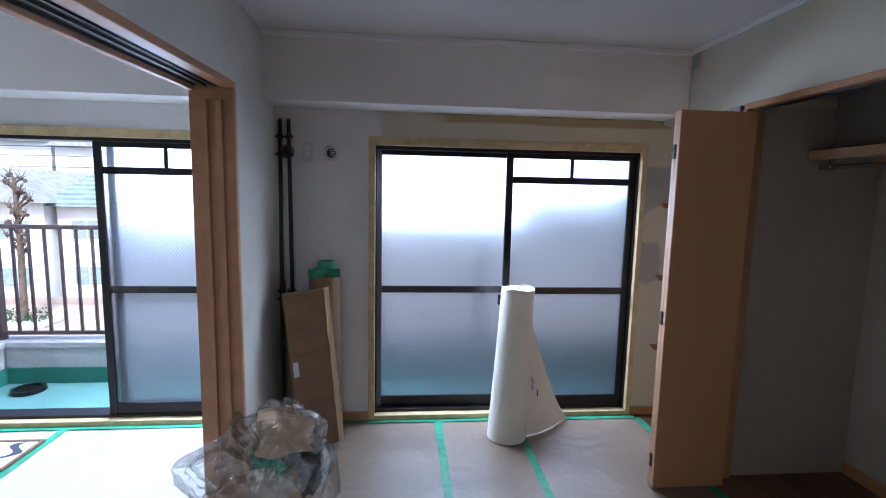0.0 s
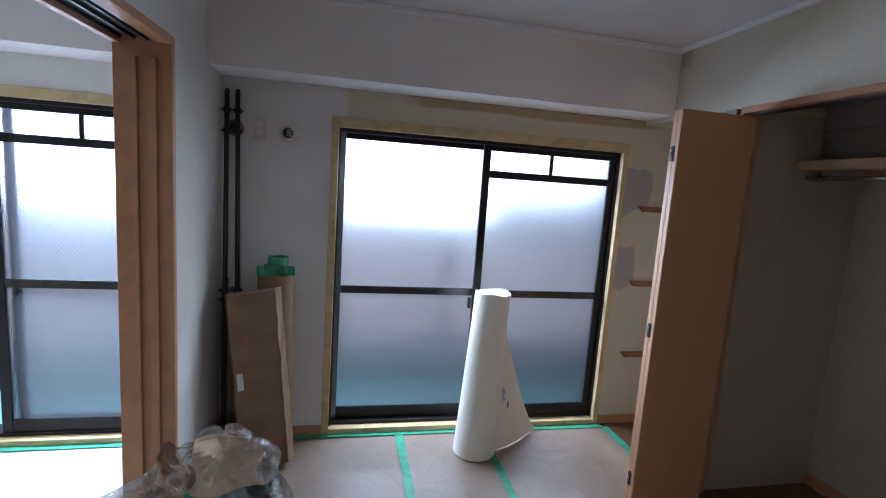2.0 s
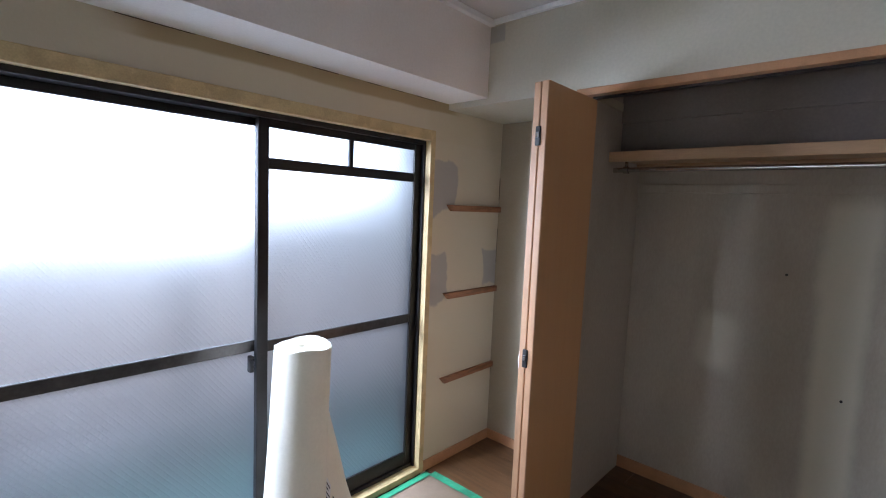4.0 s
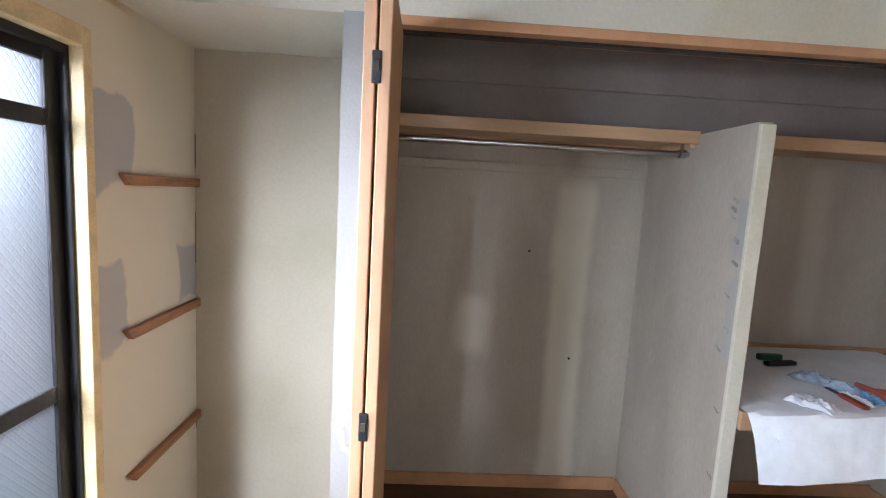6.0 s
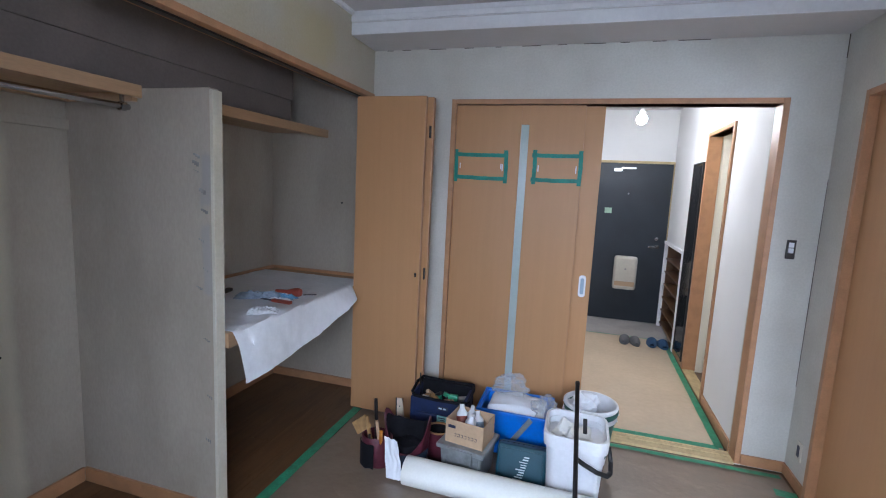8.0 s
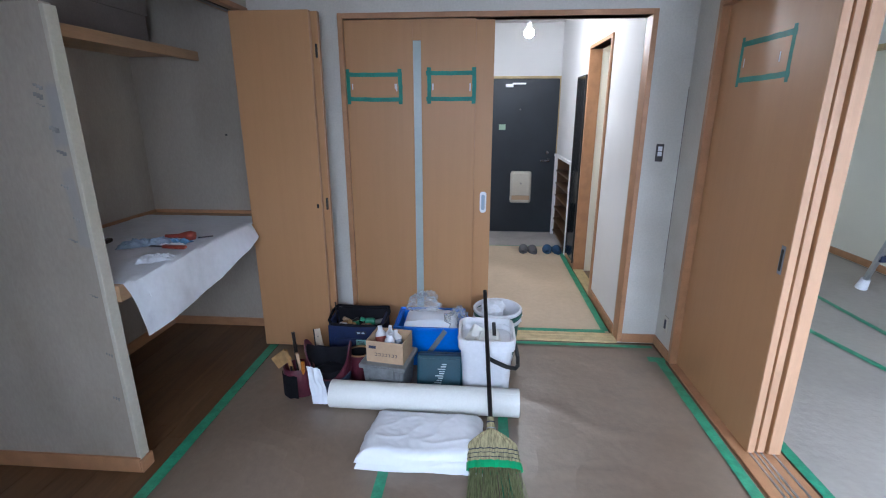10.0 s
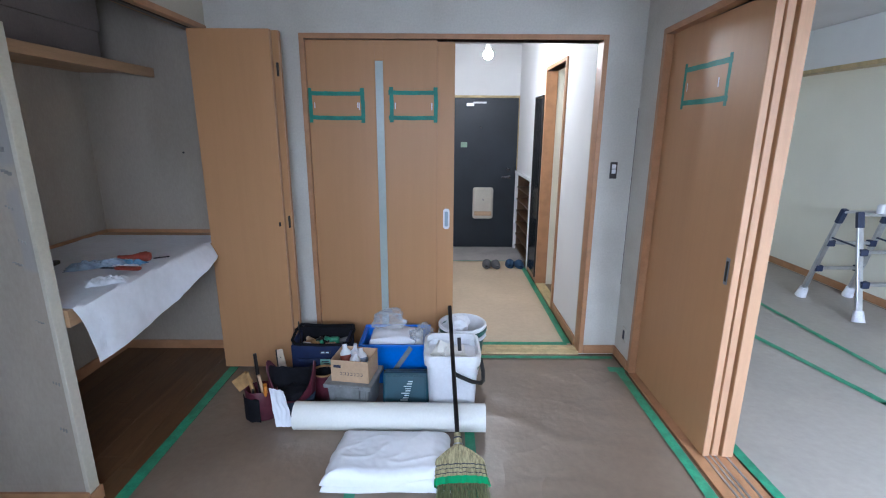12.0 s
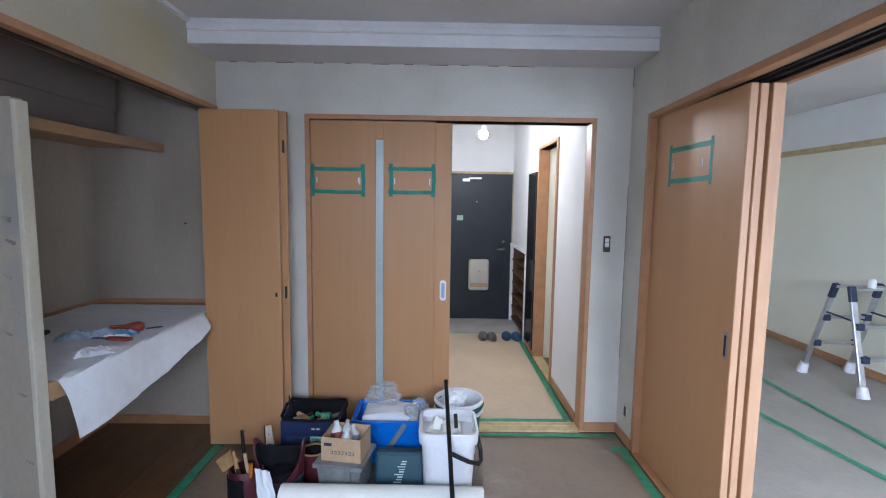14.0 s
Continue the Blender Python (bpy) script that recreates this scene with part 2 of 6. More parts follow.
paper_white = material("off white wallpaper roll", (0.80, 0.77, 0.68), 0.7, var=0.05, scale=3, fine=90, bump=0.25, dist=0.001)
vinyl_white = material("white vinyl wallpaper", (0.80, 0.80, 0.75), 0.55, var=0.05, scale=3, fine=90, bump=0.15, dist=0.001)
sheet_white = material("folded white sheeting", (0.78, 0.80, 0.84), 0.4, var=0.03, scale=6, fine=40, bump=0.2, dist=0.004)
cloth_white = material("white paper cover", (0.82, 0.85, 0.90), 0.7, var=0.06, scale=4, fine=30, bump=0.35, dist=0.004)
rag = material("blue grey rag", (0.35, 0.44, 0.55), 0.85, var=0.3, scale=14, fine=80, bump=0.4)
rag_blue = material("bright blue cloth", (0.16, 0.36, 0.58), 0.8, var=0.25, scale=14, fine=80, bump=0.4)
red_paint = material("red plastic grip", (0.26, 0.045, 0.028), 0.45, var=0.15)
maroon = material("maroon leather", (0.10, 0.014, 0.028), 0.5, var=0.3, scale=12, bump=0.2)
dark_cloth = material("dark nylon fabric", (0.010, 0.010, 0.014), 0.85, spec=0.2, var=0.3, scale=20, fine=160, bump=0.4)
navy_cloth = material("dark navy tool bag nylon", (0.006, 0.020, 0.085), 0.6, var=0.3, scale=12, fine=160, bump=0.4)
blue_plastic = material("bright blue plastic", (0.008, 0.17, 0.70), 0.38, var=0.12, scale=8, bump=0.05)
teal_case = material("dark teal hard case", (0.008, 0.065, 0.095), 0.42, var=0.15, scale=10, fine=160, bump=0.15)
grey_clear = material("smoky grey plastic", (0.24, 0.255, 0.26), 0.3, var=0.2, scale=9, bump=0.05)
straw = material("pale broom straw", (0.60, 0.53, 0.30), 0.8, var=0.4, scale=30, fine=120, bump=0.5, stretch=(6, 1, 1))
straw_green = material("green dyed straw", (0.33, 0.36, 0.17), 0.8, var=0.4, scale=30, fine=120, bump=0.5, stretch=(6, 1, 1))
handle_wood = material("worn tool wood", (0.42, 0.25, 0.10), 0.6, var=0.25, scale=10, bump=0.15)
tag_green = material("pale green fabric tag", (0.22, 0.48, 0.42), 0.7, var=0.15)
trowel_pale = material("pale beech trowel", (0.66, 0.55, 0.42), 0.55, var=0.12, scale=8)
label_white = material("white printed label", (0.72, 0.74, 0.78), 0.5, var=0.05)
ink = material("dark print", (0.03, 0.035, 0.06), 0.6, var=0.1)
mark_pale = material("pale print", (0.62, 0.72, 0.74), 0.5, var=0.05)
slipper_grey = material("grey slipper felt", (0.14, 0.14, 0.15), 0.9, var=0.2, scale=20, fine=120, bump=0.4)
slipper_blue = material("dark blue slipper cloth", (0.025, 0.075, 0.16), 0.9, var=0.2, scale=20, fine=120, bump=0.4)
mirror_dark = material("dark glossy panel", (0.012, 0.010, 0.010), 0.12, var=0.1, bump=0.0)
deck_green = material("sea green balcony coating", (0.12, 0.255, 0.225), 0.6, var=0.12, scale=2, fine=60, bump=0.15)
deck_dark = material("dark green balcony upstand", (0.03, 0.17, 0.12), 0.6, var=0.15, scale=3, fine=60, bump=0.15)
concrete = material("painted concrete", (0.46, 0.43, 0.41), 0.85, var=0.15, scale=3, fine=50, bump=0.3)
rail_brown = material("brown painted railing", (0.10, 0.065, 0.06), 0.5, 0.2, var=0.2, scale=10, bump=0.1)
asphalt = material("asphalt", (0.055, 0.055, 0.06), 0.9, var=0.2, scale=0.8, fine=60, bump=0.4)
ground_mat = material("pale ground", (0.20, 0.185, 0.16), 0.9, var=0.2, scale=0.3, fine=12, bump=0.3)
house_white = material("white house render", (0.72, 0.71, 0.70), 0.85, var=0.08, scale=0.6, fine=30, bump=0.2)
house_tan = material("beige block wall", (0.42, 0.34, 0.29), 0.85, var=0.15, scale=1.0, fine=30, bump=0.3)
roof_blue = material("blue grey roof tile", (0.26, 0.33, 0.37), 0.6, var=0.2, scale=2, fine=20, bump=0.3)
roof_grey = material("grey roof tile", (0.36, 0.37, 0.38), 0.7, var=0.2, scale=2, fine=20, bump=0.3)
bark = material("rough tree bark", (0.16, 0.115, 0.085), 0.9, var=0.4, scale=5, fine=30, bump=0.8, dist=0.03)
leaf = material("hedge leaf", (0.06, 0.11, 0.035), 0.7, var=0.4, scale=5, fine=40, bump=0.5)
pane_dark = material("distant window glass", (0.30, 0.37, 0.40), 0.15, var=0.2, bump=0)


def glass(name, rough, colour=(0.93, 0.97, 0.98), wires=0.0, ior=1.45):
    m = bpy.data.materials.new(name)
    m.use_nodes = True
    nt = m.node_tree
    b = nt.nodes["Principled BSDF"]
    b.inputs["Base Color"].default_value = (*colour, 1)
    b.inputs["Transmission Weight"].default_value = 1.0
    b.inputs["Roughness"].default_value, b.inputs["IOR"].default_value = rough, ior
    if wires:
        tc = nt.nodes.new("ShaderNodeTexCoord")
        total = None
        for a in (38, -38):
            mp = nt.nodes.new("ShaderNodeMapping")
            mp.inputs["Rotation"].default_value = (0, radians(a), 0)
            wv = nt.nodes.new("ShaderNodeTexWave")
            wv.bands_direction, wv.wave_profile = "X", "SIN"
            wv.inputs["Scale"].default_value, wv.inputs["Distortion"].default_value = wires, 0.6
            nt.links.new(tc.outputs["Object"], mp.inputs["Vector"])
            nt.links.new(mp.outputs["Vector"], wv.inputs["Vector"])
            p = math2(nt, "MULTIPLY", math2(nt, "POWER", wv.outputs["Fac"], 6.0), 1.0 if a > 0 else 0.6)
            total = p if total is None else math2(nt, "MAXIMUM", total, p)
        nz = nt.nodes.new("ShaderNodeTexNoise")
        nz.inputs["Scale"].default_value = 60
        nt.links.new(tc.outputs["Object"], nz.inputs["Vector"])
        total = math2(nt, "ADD", total, math2(nt, "MULTIPLY", nz.outputs["Fac"], 0.5))
        bp = nt.nodes.new("ShaderNodeBump")
        bp.inputs["Strength"].default_value, bp.inputs["Distance"].default_value = 0.45, 0.003
        nt.links.new(total, bp.inputs["Height"])
        nt.links.new(bp.outputs["Normal"], b.inputs["Normal"])
    return m


clear_glass = glass("clear outer glass", 0.02)
frosted = glass("frosted wired glass", 0.48, (0.285, 0.30, 0.335), 18.0, 1.3)


def film_sheet(name, rough, haze):
    """Thin clear film: mostly see-through, glossier at a slant, with a faint milky haze."""
    m = bpy.data.materials.new(name)
    m.use_nodes = True
    nt = m.node_tree
    nt.nodes.remove(nt.nodes["Principled BSDF"])
    out = nt.nodes["Material Output"]
    tr, gl, df = (nt.nodes.new(k) for k in ("ShaderNodeBsdfTransparent", "ShaderNodeBsdfGlossy", "ShaderNodeBsdfDiffuse"))
    tr.inputs["Color"].default_value = (0.94, 0.96, 0.97, 1)
    gl.inputs["Roughness"].default_value = rough
    df.inputs["Color"].default_value = (0.75, 0.78, 0.82, 1)
    lw = nt.nodes.new("ShaderNodeLayerWeight")
    lw.inputs["Blend"].default_value = 0.45
    tc, nz, bp = nt.nodes.new("ShaderNodeTexCoord"), nt.nodes.new("ShaderNodeTexNoise"), nt.nodes.new("ShaderNodeBump")
    nz.inputs["Scale"].default_value, nz.inputs["Detail"].default_value, nz.inputs["Distortion"].default_value = 16, 2, 1.5
    bp.inputs["Strength"].default_value, bp.inputs["Distance"].default_value = 0.5, 0.008
    nt.links.new(tc.outputs["Object"], nz.inputs["Vector"])
    nt.links.new(nz.outputs["Fac"], bp.inputs["Height"])
    nt.links.new(bp.outputs["Normal"], gl.inputs["Normal"])
    f = math2(nt, "ADD", math2(nt, "MULTIPLY", lw.outputs["Fresnel"], 0.5), 0.05)
    hz, mx = nt.nodes.new("ShaderNodeMixShader"), nt.nodes.new("ShaderNodeMixShader")
    hz.inputs[0].default_value = haze
    nt.links.new(tr.outputs[0], hz.inputs[1])
    nt.links.new(df.outputs[0], hz.inputs[2])
    nt.links.new(f, mx.inputs[0])
    nt.links.new(hz.outputs[0], mx.inputs[1])
    nt.links.new(gl.outputs[0], mx.inputs[2])
    nt.links.new(mx.outputs[0], out.inputs["Surface"])
    return m


clear_plastic = film_sheet("clear crumpled film", 0.05, 0.025)
milky_film = film_sheet("milky packing film", 0.15, 0.16)
slit_glass = material("milky door glass strip", (0.42, 0.49, 0.48), 0.25, var=0.05, bump=0.02)
bulb_mat = bpy.data.materials.new("lit lamp globe")
bulb_mat.use_nodes = True
bulb_mat.node_tree.nodes["Principled BSDF"].inputs["Emission Color"].default_value = (1, 0.98, 0.94, 1)
bulb_mat.node_tree.nodes["Principled BSDF"].inputs["Emission Strength"].default_value = BULB

# ---- mesh tools ----


def box(bm, x0, x1, y0, y1, z0, z1, bevel=0.0, m=None):
    vs = [bm.verts.new((x, y, z)) for x in (x0, x1) for y in (y0, y1) for z in (z0, z1)]
    fs = [bm.faces.new([vs[i] for i in f]) for f in
          ((0, 1, 3, 2), (4, 6, 7, 5), (0, 4, 5, 1), (2, 3, 7, 6), (0, 2, 6, 4), (1, 5, 7, 3))]
    if bevel:
        es = {e for f in fs for e in f.edges}
        out = bmesh.ops.bevel(bm, geom=list(es), offset=bevel, segments=2, profile=0.5, affect="EDGES")
        vs = list({v for f in out["faces"] for v in f.verts} | {v for v in vs if v.is_valid})
    if m is not None:
        bmesh.ops.transform(bm, matrix=m, verts=vs)
    return bm


def tube(bm, a, b, r0, r1=None, seg=16, caps=True):
    a, b = Vector(a), Vector(b)
    r1 = r0 if r1 is None else r1
    d = b - a
    rot = d.to_track_quat("Z", "Y").to_matrix().to_4x4()
    bmesh.ops.create_cone(bm, cap_ends=caps, segments=seg, radius1=r0, radius2=r1, depth=d.length,
                          matrix=Matrix.Translation((a + b) / 2) @ rot)
    return bm


def lathe(bm, centre, profile, seg=28, squash=1.0, turn=0.0):
    """Turn a profile of (radius, height) round the upright through centre."""
    rings = []
    for r, z in profile:
        rings.append([bm.verts.new((centre[0] + r * math.cos(2 * math.pi * i / seg + turn),
                                    centre[1] + squash * r * math.sin(2 * math.pi * i / seg + turn), centre[2] + z)) for i in range(seg)])
    for a, b in zip(rings, rings[1:]):
        for i in range(seg):
            bm.faces.new((a[i], a[(i + 1) % seg], b[(i + 1) % seg], b[i]))
    return bm


def sheet(bm, nu, nv, f):
    """A grid of nu by nv cells, each corner at f(u, v)."""
    g = [[bm.verts.new(f(i / nu, j / nv)) for j in range(nv + 1)] for i in range(nu + 1)]
    for i in range(nu):
        for j in range(nv):
            bm.faces.new((g[i][j], g[i + 1][j], g[i + 1][j + 1], g[i][j + 1]))
    return bm


def path_tube(bm, pts, r, seg=10):
    for a, b in zip(pts, pts[1:]):
        tube(bm, a, b, r, r, seg)
    for p in pts[1:-1]:
        bmesh.ops.create_uvsphere(bm, u_segments=seg, v_segments=6, radius=r, matrix=Matrix.Translation(p))
    return bm


def spot(ob):
    p = Vector((0, 0, 0))
    while ob is not None:
        p += Vector(ob.location)
        ob = ob.parent
    return p


def part(name, bm, mat, parent=None, label="", smooth=False, thick=0.0):
    """One mesh object, drawn in room metres; under a parent it takes the parent's place as its own."""
    if thick:
        bmesh.ops.recalc_face_normals(bm, faces=bm.faces)
        bmesh.ops.solidify(bm, geom=bm.faces[:], thickness=thick)
    bmesh.ops.recalc_face_normals(bm, faces=bm.faces)
    if parent is not None:
        bmesh.ops.translate(bm, verts=bm.verts, vec=-spot(parent))
    me = bpy.data.meshes.new(name)
    bm.to_mesh(me)
    bm.free()
    me.materials.append(mat)
    if smooth:
        for p in me.polygons:
            p.use_smooth = True
        me.set_sharp_from_angle(angle=radians(40))
    ob = new(name, me)
    ob.parent = parent
    if label:
        ob["label"] = label
    return ob


def thing(name, at, label, category, group=""):
    ob = new(name)
    ob.location = at
    ob.empty_display_size = 0.1
    return tagged(ob, label, category, group)


def boxes(*rows, bevel=0.0):
    bm = bmesh.new()
    for r in rows:
        box(bm, *r, bevel=bevel)
    return bm


def structure(name, bm, mat, label=""):
    return tagged(part(name, bm, mat), label, kind="structure")


# ---- large structure ----
XL, XR, YW, ZC = 0.28, 2.85, 3.43, 2.47      # left wall, closet front, window wall, ceiling
XF, XB, XA = 0.09, 3.67, 3.36                # far face of left wall, closet back, alcove back

structure("floor", boxes((-2.6, 4.0, -3.2, 3.60, -0.25, -0.02)), sub_floor, "floor slab under the coverings")
structure("ceiling", boxes((-2.6, 4.0, -3.3, 3.75, ZC, ZC + 0.2)), ceil_mat, "matt pale grey papered ceiling")

# wall with the windows: left room, then this room and the alcove
structure("wall_window", boxes(
    (-2.55, -1.798, YW, 3.62, -0.02, ZC), (-1.798, 0.052, YW, 3.62, 1.93, ZC), (0.052, 0.862, YW, 3.62, -0.02, ZC),
    (0.862, 2.747, YW, 3.62, 1.93, ZC), (2.747, 3.75, YW, 3.62, -0.02, ZC)), wall_win,
    "white wall with stripped cream patches round the window")
structure("beam_window", boxes((-2.4, XR - 0.002, 3.16, YW - 0.002, 2.09, ZC - 0.002)), beam_paper, "white papered ceiling beam over the window")


def rising(bm):
    """Lift the head of the wide doorway a little towards the window, as it has settled."""
    for v in bm.verts:
        if 1.5 < v.co.z < 2.3:
            v.co.z += 0.025 * (v.co.y - 0.25)
    return bm


structure("wall_left", rising(boxes(
    (XF, XL, -0.12, 0.275, -0.02, ZC), (XF, XL, 2.655, YW, -0.02, ZC), (XF, XL, 0.275, 2.655, 2.014, ZC))), wall_paper,
    "pale stripped wall round the wide sliding doorway")
structure("wall_door", boxes(
    (XL, 0.524, -0.12, 0, -0.02, ZC), (2.285, XR + 0.1, -0.12, 0, -0.02, ZC), (0.524, 2.285, -0.12, 0, 2.0, ZC)), wall_paper,
    "pale stripped wall round the sliding doors")
structure("beam_door", boxes((XL + 0.002, XR - 0.002, 0.002, 0.326, 2.335, 2.405)), ceil_mat, "low papered soffit over the doors")
bm = boxes((XL + 0.002, XR - 0.002, 0.28, 0.329, 2.336, 2.402), (XL + 0.002, XR - 0.002, 0.26, 0.334, 2.408, 2.44), bevel=0.004)
box(bm, XL + 0.002, XR - 0.002, 0.15, 0.324, 2.40, ZC - 0.002)
structure("trim_soffit", bm, white_trim, "white stepped moulding along the soffit")
structure("wall_closet_head", boxes((XR, XR + 0.10, -0.06, 2.66, 2.065, ZC), (XR, XR + 0.10, 2.66, YW, 2.10, ZC)), wall_cream, "cream bare board over the closet opening")
structure("wall_alcove", boxes((XA, XA + 0.08, 2.74, YW, -0.02, 2.07)), alcove_mat, "cream alcove wall with shade put into its colour")
structure("alcove_soffit", boxes((XR, XA + 0.08, 2.66, YW, 2.06, 2.10)), wall_cream, "cream underside over the alcove")
structure("wall_alcove_side", boxes((XR - 0.02, XA + 0.30, 2.672, 2.738, -0.02, 2.06)), partition_shaded, "white partition beside the closet, greyed to stand in for shade")
structure("closet_side_panel", boxes((XR + 0.1, XB, 2.666, 2.6715, 0.0, ZC)), wall_closet, "grey stripped closet side wall")
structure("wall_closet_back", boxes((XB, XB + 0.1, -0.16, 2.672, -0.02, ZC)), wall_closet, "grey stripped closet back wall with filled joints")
structure("wall_closet_end", boxes((XR + 0.1, XB, -0.16, -0.06, -0.02, ZC)), wall_closet, "grey stripped closet end wall")
structure("beam_closet", boxes((3.36, XB, 0.15, 2.664, 2.0, ZC - 0.002), (3.374, XB - 0.002, 0.154, 2.664, 1.829, 1.9995)), closet_top, "dark brown boarded beam in the top of the closet")
structure("wall_closet_divider", boxes((2.898, XB, 1.322, 1.368, 0, 1.827)), wall_closet, "grey stripped closet divider with torn paper")
structure("trim_divider", boxes((2.882, 2.899, 1.319, 1.371, 0.06, 1.819), bevel=0.003), wall_cream, "cream worn front edge of the divider")
structure("wall_left_room", boxes((-2.5, -2.4, -2.7, YW, -0.02, ZC)), wall_living, "cream bare living room wall")
structure("wall_left_room_end", boxes((-2.5, XF, -2.8, -2.6, -0.02, ZC)), wall_living, "cream living room end wall")
structure("beam_left_room", boxes((-2.4, -2.25, -2.6, 3.16, 2.09, ZC - 0.002)), wall_plain, "white beam along the living room wall")
structure("trim_left_room", boxes((-2.398, -2.235, -2.6, 3.15, 2.05, 2.088), bevel=0.004), pine, "pale wood rail under the beam")
structure("wall_hall", boxes((0.44, 0.52, -0.80, -0.12, -0.02, ZC), (0.44, 0.52, -2.0, -1.50, -0.02, ZC), (0.44, 0.52, -1.50, -0.80, 2.0, ZC),
                             (0.44, 0.52, -3.1, -2.0, 0.96, ZC)), wall_plain, "white papered hall wall")
structure("wall_hall_side", boxes((1.62, 1.72, -3.1, -0.12, -0.1, ZC)), wall_plain, "white papered hall wall")
structure("wall_entrance", boxes((0.3, 0.50, -3.15, -3.05, -0.1, ZC), (1.36, 1.72, -3.15, -3.05, -0.1, ZC), (0.50, 1.36, -3.15, -3.05, 1.89, ZC)), wall_plain,
          "white papered wall over the entrance door")
structure("wall_washroom", boxes((0.10, 0.16, -2.6, -0.12, -0.02, ZC), (0.16, 0.44, -1.56, -1.50, -0.02, ZC), (0.16, 0.44, -0.80, -0.74, -0.02, ZC)), wall_living, "cream wall behind the side doorway")
structure("entrance_floor", boxes((0.2, 1.72, -3.3, -2.34, -0.1, -0.016)), concrete, "grey entrance floor a step down")

# cornice lines under the ceiling
bm = boxes((XL, XR, 3.13, 3.162, 2.44, ZC - 0.001), bevel=0.004)
structure("trim_cornice", bm, white_trim, "white cornice strip along the beam")
structure("trim_cornice_closet", boxes((XR - 0.022, XR + 0.002, 0.33, 3.13, 2.445, ZC - 0.001), bevel=0.004), white_trim, "white cornice strip over the closet")


def planks(name, x0, x1, y0, y1, wide, label):
    base = structure(name, boxes((x0, x1, y0, y1, -0.018, -0.006)), sub_floor, label)
    n = max(1, round((x1 - x0) / wide))
    w = (x1 - x0) / n
    for i in range(n):
        y = y0
        k = 0
        while y < y1 - 0.01:
            step = 0.45 + 0.9 * random.random() if k == 0 else 1.8
            e = min(y1, y + step)
            bm = boxes((x0 + i * w + 0.0008, x0 + (i + 1) * w - 0.0008, y + 0.0008, e - 0.0008, -0.006, 0.0), bevel=0.0009)
            part("plank", bm, plank_wood, base)
            y, k = e, k + 1


planks("closet_floor", XR - 0.07, XB, -0.06, 2.672, 0.151, "brown wood plank closet floor")
planks("alcove_floor", XR - 0.07, XA, 2.738, YW, 0.15, "brown wood plank alcove floor")

# ---- window frames ----


def sash(par, x0, x1, y0, y1, z0, z1, mid, trans=None, label="", narrow=None, pane=None):
    """A sliding sash: stiles, rails and frosted panes."""
    s, e = (0.048, 0.048) if narrow is None else narrow
    fr = part("sash", boxes((x0, x0 + s, y0, y1, z0, z1), (x1 - e, x1, y0, y1, z0, z1), bevel=0.003), alu_dark if trans else alu_mid, par, label or "dark bronze sash")
    rails = [(z0, z0 + 0.08), (mid - 0.024, mid + 0.024), (z1 - 0.04, z1)]
    if trans:
        rails.insert(2, (trans - 0.023, trans + 0.023))
    for a, b in rails:
        part("rail", boxes((x0 + s, x1 - e, y0 + 0.002, y1 - 0.002, a, b), bevel=0.003), alu_sheen if abs((a + b) / 2 - mid) < 0.01 else alu_dark, fr)
    ym = (y0 + y1) / 2
    for (_, b), (a, _) in zip(rails, rails[1:]):
        p = part("pane", boxes((x0 + s - 0.004, x1 - e + 0.004, ym - 0.003, ym + 0.003, b - 0.004, a + 0.004)), pane or frosted, fr, "clear glass pane" if pane else "frosted wired glass pane")
        p.visible_shadow = False
    if trans:
        xm = (x0 + x1) / 2 + 0.0
        part("mullion", boxes((xm - 0.012, xm + 0.012, y0 + 0.004, y1 - 0.004, trans + 0.02, z1 - 0.038), bevel=0.002), alu_dark, fr)
    return fr


